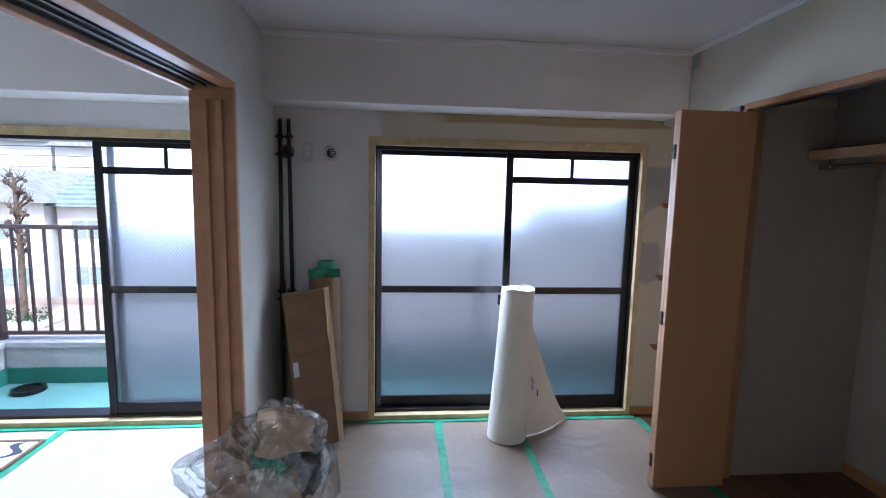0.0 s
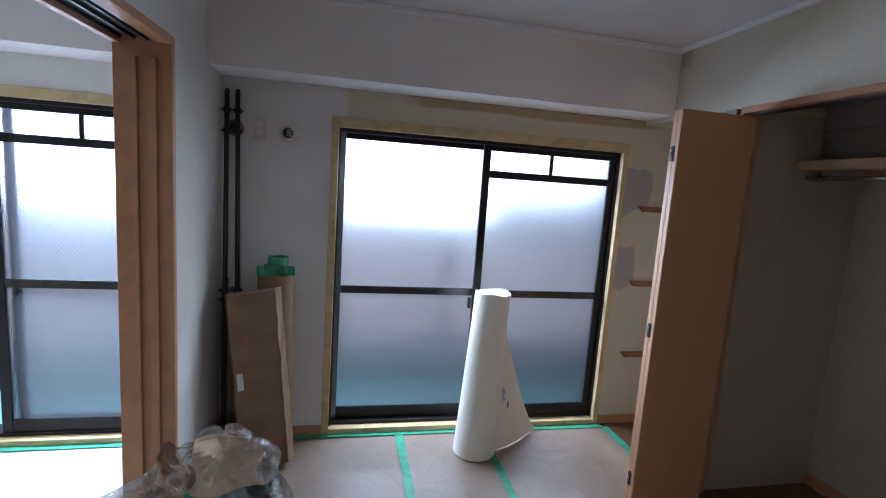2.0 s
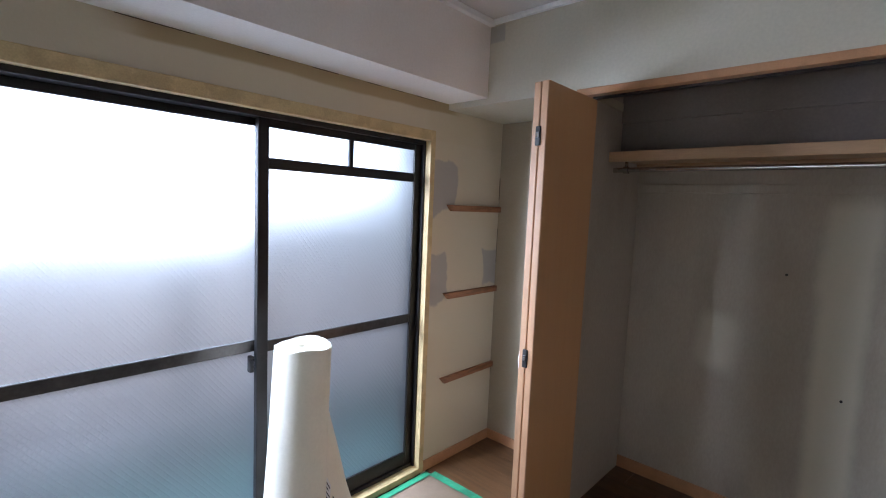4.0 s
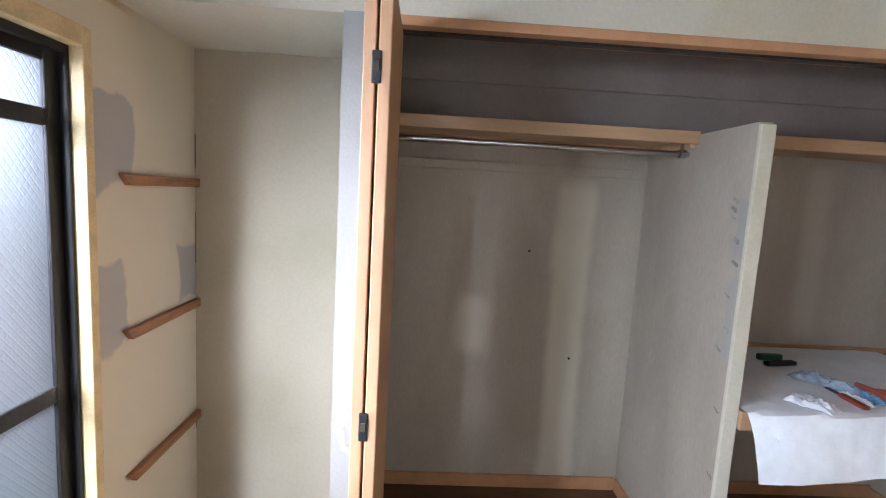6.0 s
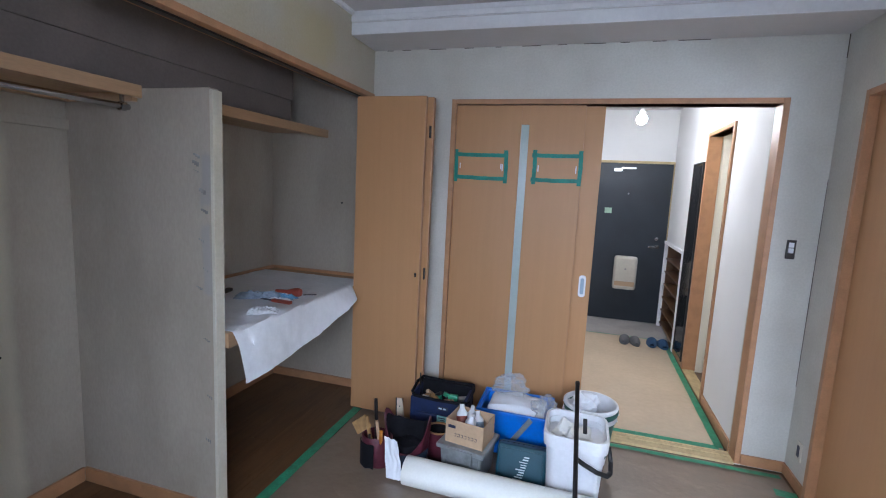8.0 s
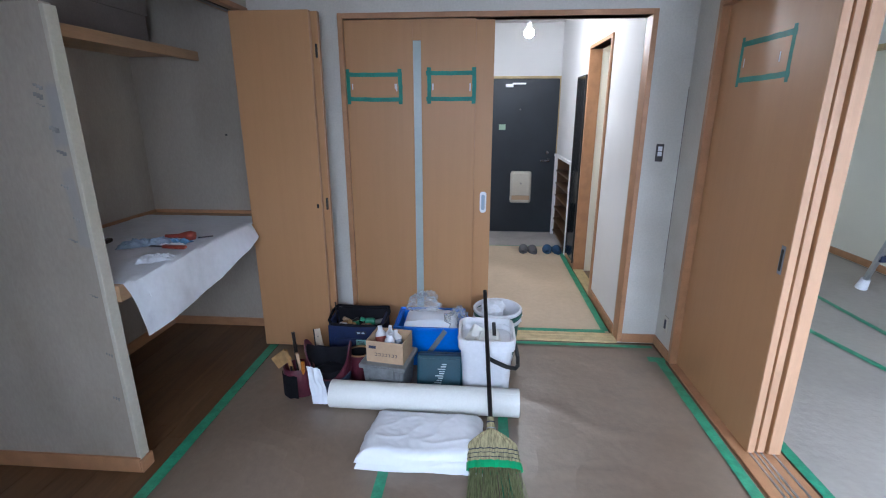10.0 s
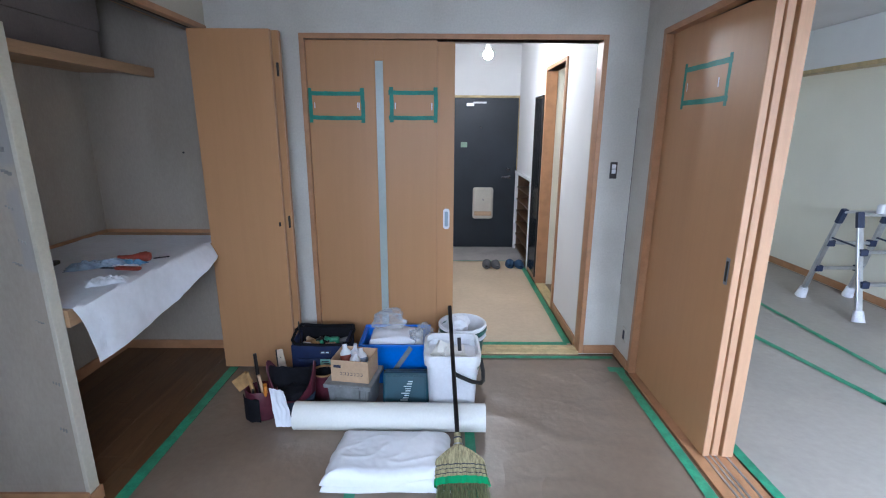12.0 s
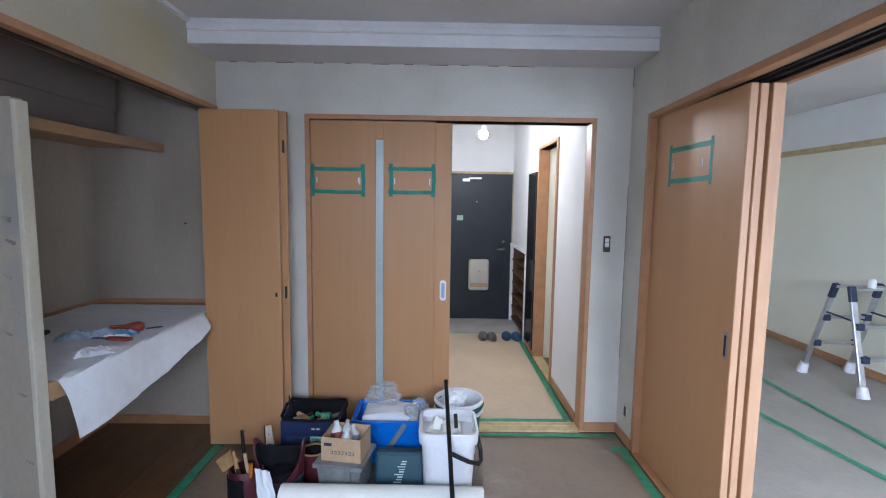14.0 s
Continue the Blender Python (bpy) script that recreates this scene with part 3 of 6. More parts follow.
def window(name, x0, x1, slid):
    w = tagged(new(name), "dark bronze sliding window with frosted glass", "window", kind="structure")
    w.location = (x0, 3.5, 0.06)
    t = 0.024
    part("casing", boxes((x0 - 0.018, x0 + t, 3.418, 3.47, 0.0, 1.93), (x1 - t, x1 + 0.012, 3.418, 3.47, 0.0, 1.93), bevel=0.003), pine, w, "yellowed pine casing")
    part("casing_head", boxes((x0 + t, x1 - t, 3.418, 3.47, 1.875, 1.93), bevel=0.003), pine, w, "yellowed pine casing")
    part("sill", boxes((x0 + t, x1 - t, 3.415, 3.485, 0.0, 0.035), bevel=0.003), pine, w, "pale pine sill")
    a, b = x0 + t, x1 - t
    part("reveal", boxes((x0 - 0.018, x0 + t, 3.47, 3.60, 0.0, 1.93), (x1 - t, x1 + 0.012, 3.47, 3.60, 0.0, 1.93), (x0 + t, x1 - t, 3.47, 3.60, 1.878, 1.93)), alu_dark, w, "dark bronze outer lining")
    bm = boxes((a, a + 0.012, 3.455, 3.58, 0.035, 1.875), (b - 0.012, b, 3.455, 3.58, 0.035, 1.875), (a, b, 3.455, 3.58, 1.853, 1.876), (a, b, 3.47, 3.58, 0.03, 0.055), bevel=0.002)
    part("window_frame", bm, alu_dark, w, "dark bronze outer frame")
    mid = 1.81 if not slid else x0 + 0.96
    front = sash(w, mid - (0.040 if slid else 0.024), b - 0.006, 3.478, 3.506, 0.05, 1.86, 0.905, 1.675, narrow=(0.048, 0.052))
    if slid:
        sash(w, mid + 0.02, b - 0.015, 3.516, 3.544, 0.05, 1.86, 0.905, pane=clear_glass)
    else:
        sash(w, a + 0.005, mid + 0.028, 3.516, 3.544, 0.05, 1.862, 0.905, narrow=(0.036, 0.040))
        bm = boxes((mid - 0.048, mid - 0.030, 3.488, 3.517, 0.80, 0.87), bevel=0.004)
        tube(bm, (mid - 0.04, 3.49, 0.835), (mid - 0.04, 3.475, 0.86), 0.006, 0.005, 10)
        part("latch", bm, black_plastic, front, "black crescent latch")
    return w


window("window_1", 0.88, 2.735, False)
window("window_2", -1.78, 0.04, True)

# ---- door frames, tracks and skirting ----
tb = 0.03
structure("door_frame_1", boxes((2.282, 2.312, -0.10, 0.008, 0, 2.03), (0.497, 0.527, -0.10, 0.008, 0, 2.03), (0.527, 2.282, -0.10, 0.008, 2.0, 2.03), bevel=0.003), trim_wood,
          "tan wood frame of the sliding doors")
structure("sill_1", boxes((0.527, 2.282, -0.11, 0.012, -0.018, 0.006), (0.527, 2.282, -0.055, -0.050, 0.006, 0.010), (0.527, 2.282, -0.102, -0.097, 0.006, 0.010), bevel=0.002), pine, "pale wood sliding sill with two grooves")

structure("door_frame_2", rising(boxes((XF - 0.008, XL + 0.008, 0.245, 0.278, 0, 2.016), (XF - 0.008, XL + 0.008, 2.652, 2.685, 0, 2.016),
                                (0.235, XL + 0.008, 0.278, 2.652, 1.984, 2.016), (XF - 0.010, 0.108, 0.278, 2.652, 1.968, 2.016), bevel=0.003)), trim_wood, "tan wood frame of the wide doorway")
structure("jamb_stops", boxes((0.205, 0.235, 2.636, 2.653, 0, 1.985), (0.155, 0.168, 2.636, 2.653, 0, 1.985), bevel=0.003), trim_wood, "tan wood stops on the jamb")
structure("track_2", rising(boxes((0.108, 0.235, 0.278, 2.652, 1.998, 2.014), (0.226, 0.234, 0.278, 2.652, 1.986, 1.998), (0.202, 0.208, 0.278, 2.652, 1.986, 1.998),
                           (0.156, 0.164, 0.278, 2.652, 1.986, 1.998), (0.109, 0.115, 0.278, 2.652, 1.986, 1.998))), alu_sheen, "grey aluminium overhead door track")
structure("sill_2", boxes((XF - 0.005, XL + 0.005, 0.278, 2.652, -0.018, 0.002), bevel=0.002), trim_wood, "tan wood threshold")
structure("track_floor", boxes((0.222, 0.232, 0.278, 2.652, 0.002, 0.005), (0.196, 0.204, 0.278, 2.652, 0.002, 0.005), (0.172, 0.182, 0.278, 2.652, 0.002, 0.005), (0.122, 0.132, 0.278, 2.652, 0.002, 0.005)), alu, "aluminium floor tracks")
structure("door_frame_closet", boxes((XR - 0.006, XR + 0.10, -0.058, 2.66, 2.035, 2.066), bevel=0.003), trim_wood, "tan wood closet head rail")
structure("closet_track", boxes((XR + 0.035, XR + 0.065, 0.0, 2.60, 2.027, 2.036)), alu_sheen, "aluminium closet door track")
structure("door_jamb_closet", boxes((XR - 0.006, XR + 0.10, 2.640, 2.671, 0, 2.036), bevel=0.003), trim_wood, "tan wood closet jamb")


def skirting(name, *rows):
    structure(name, boxes(*rows, bevel=0.002), trim_wood, "tan wood skirting board")


skirting("baseboard", (XL + 0.001, 0.496, 0.0, 0.012, 0, 0.06), (2.313, XR - 0.1, 0.0, 0.012, 0, 0.06), (XL, XL + 0.012, 0.012, 0.244, 0, 0.06),
         (XL, XL + 0.012, 2.686, YW, 0, 0.06), (XL + 0.012, 0.861, YW - 0.012, YW, 0, 0.06), (2.748, XA - 0.012, YW - 0.012, YW, 0, 0.06),
         (XA - 0.012, XA, 2.739, YW, 0, 0.06), (XR, XA - 0.012, 2.739, 2.751, 0, 0.06))
skirting("baseboard_closet", (XB - 0.012, XB, -0.062, 1.31, 0, 0.07), (XB - 0.012, XB, 1.380, 2.665, 0, 0.07), (2.884, XB - 0.012, 1.368, 1.380, 0, 0.07),
         (2.884, XB - 0.012, 1.310, 1.322, 0, 0.06), (2.874, 2.882, 1.310, 1.380, 0, 0.06), (XR + 0.1, XB - 0.012, -0.062, -0.050, 0, 0.06))
random.seed(77)
bm = boxes((XL + 0.001, XL + 0.004, 0.001, 0.004, 2.22, 2.334), (XL + 0.001, XL + 0.003, 0.001, 0.003, 0.5, 1.62), (XA - 0.004, XA - 0.001, YW - 0.004, YW - 0.001, 1.58, 1.72),
           (XA - 0.003, XA - 0.001, YW - 0.003, YW - 0.001, 1.18, 1.40), (XA - 0.003, XA - 0.001, YW - 0.003, YW - 0.001, 0.44, 0.49))
x = 0.9
while x < 2.75:
    w = 0.03 + 0.16 * random.random()
    box(bm, x, min(x + w, 2.8), 0.0008, 0.0026, 2.331, 2.3342)
    x += w + 0.02 + 0.12 * random.random()
x = 2.75
while x > 1.2:
    w = 0.04 + 0.2 * random.random()
    box(bm, x - w, x, YW - 0.0026, YW - 0.0008, 2.0866, 2.0892)
    x -= w + 0.05 + 0.2 * random.random()
structure("wall_cracks", bm, sub_floor, "thin dark gaps along the wall corners")
skirting("baseboard_left_room", (-2.4, -2.388, -2.6, YW, 0, 0.07), (-2.388, XF, -2.6, -2.588, 0, 0.07), (0.053, XF, YW - 0.012, YW, 0, 0.06))
skirting("baseboard_hall", (0.52, 0.532, -0.795, -0.11, 0, 0.07), (0.52, 0.532, -2.0, -1.53, 0, 0.07))
structure("door_frame_hall", boxes((0.43, 0.535, -0.835, -0.800, 0, 2.03), (0.43, 0.535, -1.530, -1.495, 0, 2.03), (0.43, 0.535, -1.495, -0.835, 2.0, 2.03), bevel=0.003), trim_wood, "tan wood frame of the side doorway")
structure("sill_hall", boxes((0.44, 0.53, -1.495, -0.835, -0.018, 0.006), (0.462, 0.468, -1.495, -0.835, 0.006, 0.01), (0.49, 0.496, -1.495, -0.835, 0.006, 0.01), bevel=0.001), pine, "pale wood grooved sill")

# ---- floor coverings ----


def covering(name, x0, x1, y0, y1, mat, label, creases, z=0.0, amp=0.024):
    """A loose paper sheet with shallow creases."""
    bm = bmesh.new()
    nu, nv = int((x1 - x0) / 0.03), int((y1 - y0) / 0.03)

    def f(u, v):
        x, y = x0 + u * (x1 - x0), y0 + v * (y1 - y0)
        h = 0.45 * max(0, noise.noise((x * 2.1, y * 2.3, creases))) + 0.10 * abs(noise.noise((x * 5, y * 6, creases + 4)))
        h += max(0, 1 - abs(noise.noise((x * 1.5 + 3 * creases, y * 3.1, 2.0))) * 14) * 0.8 * max(0, noise.noise((x, y, creases + 9)) + 0.15)
        edge = min(1, 12 * min(u, 1 - u), 12 * min(v, 1 - v))
        return (x, y, z + 0.0005 + amp * h * edge)
    sheet(bm, nu, nv, f)
    return tagged(part(name, bm, mat, smooth=True), label, "floor cover", "masking paper on the floor")


pz = -0.006
structure("floor_room", boxes((XF, XR - 0.07, -0.11, 3.415, -0.018, pz - 0.002), (-2.4, XF, -2.6, 3.415, -0.018, pz - 0.002), (0.1, 1.62, -2.34, -0.11, -0.018, pz - 0.002)), plank_wood, "brown floor under the paper")
covering("masking_paper", XL + 0.02, 1.335, 0.03, 3.40, masking, "creased brown masking paper taped over the floor", 1.3, pz)
covering("masking_paper", 1.33, 1.86, 0.03, 3.40, masking, "creased brown masking paper taped over the floor", 4.1, pz + 0.0015)
covering("masking_paper", 1.855, XR - 0.075, 0.03, 3.38, masking, "creased brown masking paper taped over the floor", 7.7, pz + 0.003)
for i, (a, b) in enumerate(((-2.38, -1.36), (-1.37, -0.88), (-0.89, XF - 0.02))):
    covering("masking_paper", a, b, -2.55, 3.40, grey_paper, "grey brown masking paper taped over the living room floor", 11 + i, pz + 0.001 * i, 0.004)
covering("masking_paper", 0.54, 1.61, -2.33, -0.115, hall_paper, "pale brown masking paper on the hall floor", 21, pz, 0.003)


def tape(a, b, wide=0.038, z=0.0015, mat=None, label="green masking tape stuck along the floor paper"):
    """A strip of tape with slightly uneven edges."""
    a, b = Vector((*a, 0)), Vector((*b, 0))
    d = b - a
    side = Vector((-d.y, d.x, 0)).normalized() * wide / 2
    n = max(2, int(d.length / 0.06))
    bm = bmesh.new()

    def f(u, v):
        p = a + d * u + side * (2 * v - 1) * (1 + 0.12 * noise.noise((u * d.length * 5, v * 3, a.x + a.y)))
        return (p.x, p.y, z + 0.002 * max(0, noise.noise((p.x * 3, p.y * 3, 5))))
    sheet(bm, n, 2, f)
    return tagged(part("floor_tape", bm, mat or tape_green), label, "tape", "tape on the floor")


tape((1.345, 3.39), (1.325, 0.45), 0.05)
tape((1.885, 3.36), (1.845, 0.7), 0.045)
tape((0.55, 3.405), (2.76, 3.385), 0.04, 0.003)
tape((2.775, 3.37), (2.79, 2.70), 0.05, 0.003)
tape((2.795, 2.62), (2.80, 0.22), 0.055, 0.003)
tape((0.335, 0.24), (0.335, 3.1), 0.05, 0.003)
tape((0.32, 0.075), (2.2, 0.06), 0.035, 0.003)
tape((0.30, 0.245), (0.40, 0.235), 0.06, 0.004)
tape((-1.09, 3.4), (-1.05, 0.6), 0.05)
tape((-1.05, 0.62), (-0.875, -0.28), 0.05)
tape((-1.37, 2.0), (-1.37, -2.4), 0.045)
tape((-0.875, -0.27), (-0.90, -2.3), 0.05)
tape((-2.2, 3.40), (0.0, 3.395), 0.045, 0.003)
tape((0.045, 2.6), (0.055, 0.4), 0.05, 0.003)
tape((0.565, -0.14), (0.565, -2.28), 0.045, 0.003)
tape((0.57, -0.14), (1.6, -0.13), 0.05, 0.003)
tape((0.62, -2.31), (1.6, -2.31), 0.02, 0.004)

# ---- balcony and distance ----
structure("balcony_deck", boxes((-2.25, 3.9, 3.62, 4.42, -0.35, -0.06)), deck_green, "sea green coated balcony floor")
structure("balcony_upstand", boxes((-2.15, 3.9, 4.30, 4.318, -0.06, 0.07), (-2.15, -2.13, 3.62, 4.30, -0.06, 0.07)), deck_dark, "dark green coated upstand")
structure("balcony_curb", boxes((-2.27, 3.9, 4.318, 4.46, -0.35, 0.24), (-2.27, -2.15, 3.62, 4.318, -0.35, 0.24), (-2.30, 3.9, 4.30, 4.48, 0.24, 0.29), (-2.30, -2.13, 3.62, 4.30, 0.24, 0.29), bevel=0.006), concrete, "grey painted concrete balcony curb")
structure("wall_facade", boxes((-7, -2.56, 3.45, 3.62, -7, 6), (-2.56, 3.9, 3.5, 3.62, -7, -0.36), (-2.56, 3.9, 3.5, 3.62, 2.68, 6), (3.76, 7, 3.45, 3.62, -7, 6)), concrete, "painted facade of the apartment house")
structure("ground", boxes((-160, 160, 3.62, 260, -5.8, -5.4)), ground_mat, "pale flat ground reaching to the distance")

# ---- doors ----


def bifold(at, leaves, edge_x, handle_side):
    """Two folded leaves standing out from the closet front, joined by hinges at the free edge."""
    d = thing("bifold_door", at, "open tan wood-grain folding closet door", "door", "closet folding doors")
    objs = []
    for x0, x1, y0, y1 in leaves:
        lf = part("leaf", boxes((x0 + 0.004, x1, y0, y1, 0.015, 2.008), bevel=0.003), door_wood, d)
        part("edge_strip", boxes((x0, x0 + 0.006, y0 + 0.001, y1 - 0.001, 0.016, 2.007), bevel=0.0025), door_edge, lf, "pale rounded wood edge strip")
        objs.append(lf)
    gap = (leaves[0][3] + leaves[1][2]) / 2 if leaves[0][3] < leaves[1][2] else (leaves[1][3] + leaves[0][2]) / 2
    for z in (1.806, 0.950, 0.16):
        h = part("hinge", boxes((edge_x - 0.006, edge_x + 0.004, gap - 0.011, gap + 0.011, z - 0.036, z + 0.036), bevel=0.003), black_plastic, d, "small black hinge with a steel pin plate")
        part("pin_plate", boxes((edge_x - 0.009, edge_x - 0.005, gap - 0.006, gap + 0.006, z - 0.008, z + 0.014), bevel=0.001), chrome, h)
    return d, objs


d1, lv = bifold((2.63, 2.59, 0.015), ((2.443, 2.845, 2.557, 2.587), (2.448, 2.845, 2.593, 2.623)), 2.443, 1)
hb = path_tube(bmesh.new(), [(2.50, 2.623, 0.845), (2.50, 2.645, 0.862), (2.50, 2.653, 0.915), (2.50, 2.645, 0.97), (2.50, 2.623, 0.985)], 0.006)
part("handle", hb, white_plastic, lv[1], "white bow handle")
d2, lv = bifold((2.62, 0.2, 0.015), ((2.40, 2.845, 0.205, 0.238), (2.365, 2.81, 0.163, 0.196)), 2.382, -1)
for lf in lv:
    part("pull_hole", boxes((2.42, 2.432, 0.2385, 0.2395, 0.93, 0.955)), black_plastic, lf)


def tape_frame(par, p, u, v, w, h, n, mat):
    """A rectangle of tape with ends that run past the corners; u and v span the door's face, n stands off it."""
    for a, b, horizontal in ((0.0, 0.0, True), (0.0, h, True), (0.0, 0.0, False), (w, 0.0, False)):
        bm = bmesh.new()
        t, o = 0.0122, 0.024
        lo1, lo2 = (a - o * 0.5, a + w + o * 0.7) if horizontal else (b - o * 1.2, b + h + o * 1.3)
        off = 0.0004 if horizontal else 0.0009

        def f(s, q):
            k = lo1 + (lo2 - lo1) * s
            c = (2 * q - 1) * t * (1 + 0.15 * noise.noise((s * 7, q, p.z + w)))
            sag = 0.004 * noise.noise((a + b * 3, s * 1.5, p.x))
            return p + (u * k + v * (b + c + sag) if horizontal else u * (a + c + sag) + v * k) + n * off
        sheet(bm, 12, 2, f)
        part("tape_strip", bm, mat, par, "teal masking tape strip")


def square_plate(x0, x1, y0, y1, z0, z1, r):
    """An upright plate with rounded corners."""
    bm = bmesh.new()
    rim = []
    for cx, cz, a0 in ((x1 - r, z1 - r, 0), (x0 + r, z1 - r, 90), (x0 + r, z0 + r, 180), (x1 - r, z0 + r, 270)):
        rim += [(cx + r * math.cos(radians(a0 + 15 * i)), cz + r * math.sin(radians(a0 + 15 * i))) for i in range(7)]
    back, fore = ([bm.verts.new((x, y, z)) for x, z in rim] for y in (y0, y1))
    bm.faces.new(back)
    bm.faces.new(fore)
    for i in range(len(rim)):
        k = (i + 1) % len(rim)
        bm.faces.new((back[i], back[k], fore[k], fore[i]))
    return bm


front = thing("sliding_door", (1.89, -0.04, 0.006), "tan wood-grain sliding door with a narrow glass strip", "door", "sliding doors to the hall")
part("panel", boxes((1.503, 1.827, -0.053, -0.020, 0.008, 1.998), (1.875, 2.282, -0.053, -0.020, 0.008, 1.998), (1.827, 1.875, -0.053, -0.020, 1.884, 1.998),
                    (1.827, 1.875, -0.053, -0.020, 0.008, 0.12), bevel=0.0015), door_wood, front)
part("glass_strip", boxes((1.825, 1.877, -0.042, -0.030, 0.115, 1.889)), slit_glass, front, "narrow milky glass strip")
X, Y, Z = Vector((1, 0, 0)), Vector((0, 1, 0)), Vector((0, 0, 1))
tape_frame(front, Vector((1.955, -0.020, 1.555)), X, Z, 0.318, 0.142, Y, tape_teal)
tape_frame(front, Vector((1.513, -0.020, 1.558)), X, Z, 0.268, 0.146, Y, tape_teal)
for x in (2.246, 1.985, 1.976, 1.757, 1.535):
    part("paper_scrap", boxes((x - 0.003, x + 0.003, -0.0202, -0.0192, 1.60 + 0.015 * random.random(), 1.645)), label_white, front, "scrap of white paper")
rear = thing("sliding_door", (1.84, -0.08, 0.006), "tan wood-grain sliding door with a white recessed pull", "door", "sliding doors to the hall")
part("panel", boxes((1.395, 2.278, -0.098, -0.064, 0.008, 1.998), bevel=0.0015), door_wood, rear)
pl = part("pull", square_plate(1.421, 1.463, -0.0645, -0.0585, 0.855, 0.99, 0.018), white_plastic, rear, "white oval pull")
part("recess", square_plate(1.431, 1.453, -0.0600, -0.0578, 0.872, 0.972, 0.010), material("blue grey pull recess", (0.33, 0.42, 0.52), 0.4), pl, "blue grey finger recess")

side_doors = []
for k, (x0, x1, yend) in enumerate(((0.212, 0.245, 1.070), (0.168, 0.201, 1.066), (0.104, 0.157, 1.075))):
    sd = thing("sliding_door", ((x0 + x1) / 2, 0.68, 0.006), "tan wood-grain sliding door pushed to the end of its track", "door", "stacked sliding doors to the living room")
    part("panel", boxes((x0, x1, 0.281, yend - 0.005, 0.008, 1.990), bevel=0.0015), door_wood, sd)
    part("edge_strip", boxes((x0 + 0.001, x1 - 0.001, yend - 0.006, yend, 0.009, 1.989), bevel=0.002), door_edge, sd, "pale wood edge strip")
    side_doors.append(sd)
sd = side_doors[0]
tape_frame(sd, Vector((0.245, 0.452, 1.625)), Y, Z, 0.378, 0.158, X, tape_teal)
for y in (0.485, 0.76):
    part("paper_scrap", boxes((0.2452, 0.2462, y - 0.003, y + 0.003, 1.68, 1.72)), label_white, sd, "scrap of white paper")
pl = part("pull", boxes((0.244, 0.2475, 1.018, 1.044, 0.845, 0.965), bevel=0.0015), material("grey steel pull", (0.30, 0.33, 0.38), 0.4, 0.7), sd, "grey steel recessed pull")
part("recess", boxes((0.2473, 0.2485, 1.024, 1.038, 0.86, 0.95)), black_plastic, pl)

ed = thing("entrance_door", (0.93, -3.06, -0.07), "dark slate steel entrance door with a letter box", "door")
part("door_leaf", boxes((0.53, 1.33, -3.09, -3.045, -0.012, 1.862), bevel=0.004), steel_blue, ed)
part("door_frame", boxes((0.50, 0.53, -3.11, -3.03, -0.1, 1.89), (1.33, 1.36, -3.11, -3.03, -0.1, 1.89), (0.53, 1.33, -3.11, -3.03, 1.862, 1.89), bevel=0.004), pine, ed, "yellowed pale frame")
part("kick_plate", boxes((0.53, 1.33, -3.10, -3.028, -0.10, -0.012), bevel=0.003), steel_plate, ed, "dull steel threshold")
mb = part("letter_box", boxes((0.815, 1.075, -3.045, -2.965, 0.375, 0.775), bevel=0.03), ivory, ed, "ivory metal letter box")
part("flap", boxes((0.835, 1.055, -2.966, -2.958, 0.42, 0.475), bevel=0.004), card_light, mb, "tan paper at the slot")
part("knob", tube(bmesh.new(), (0.945, -2.966, 0.625), (0.945, -2.95, 0.625), 0.012, 0.012, 12), steel_plate, mb)
bm = boxes((1.08, 1.17, -3.045, -3.0, 1.765, 1.80), bevel=0.004)
part("closer", bm, alu, ed, "silver door closer")
part("closer_arm", boxes((0.93, 1.09, -3.03, -3.015, 1.795, 1.815), bevel=0.003), alu, ed)
bm = boxes((0.60, 0.64, -3.045, -3.03, 0.885, 0.925), bevel=0.004)
tube(bm, (0.62, -3.03, 0.905), (0.62, -2.995, 0.905), 0.011, 0.011, 12)
box(bm, 0.61, 0.72, -3.003, -2.987, 0.893, 0.917, 0.004)
part("lever_handle", bm, chrome, ed, "steel lever handle")
part("lock", tube(bmesh.new(), (0.635, -3.045, 1.0), (0.635, -3.03, 1.0), 0.02, 0.02, 16), chrome, ed)
part("sticker", boxes((1.155, 1.235, -3.0445, -3.0435, 1.27, 1.335)), material("pale green sticker", (0.35, 0.5, 0.36), 0.5), ed, "pale green sticker")
part("peephole", tube(bmesh.new(), (0.985, -3.045, 1.51), (0.985, -3.037, 1.51), 0.01, 0.01, 12), chrome, ed)

# ---- hall ----
sr = thing("shoe_rack", (0.46, -2.45, 0.0), "built-in brown shoe rack with open shelves", "shoe rack")
part("casing", boxes((0.505, 0.54, -2.035, -1.995, -0.012, 0.957), (0.505, 0.54, -3.03, -2.985, -0.09, 0.957), (0.18, 0.545, -3.03, -1.995, 0.957, 0.99), bevel=0.003), white_trim, sr, "white painted casing")
part("side_panel", boxes((0.18, 0.505, -2.035, -2.0, -0.012, 0.957)), plank_wood, sr, "brown side panel")
part("side_panel", boxes((0.18, 0.505, -3.025, -2.985, -0.09, 0.957)), plank_wood, sr, "brown side panel")
part("back_panel", boxes((0.18, 0.20, -2.985, -2.035, -0.016, 0.955)), plank_wood, sr)
for k in range(6):
    part("shelf", boxes((0.20, 0.52, -2.98, -2.036, 0.03 + 0.15 * k, 0.048 + 0.15 * k), bevel=0.002), plank_wood, sr, "brown wooden shelf")
dp = thing("hall_mirror_panel", (0.53, -1.78, 0.0), "tall dark glossy panel on the hall wall", "panel")
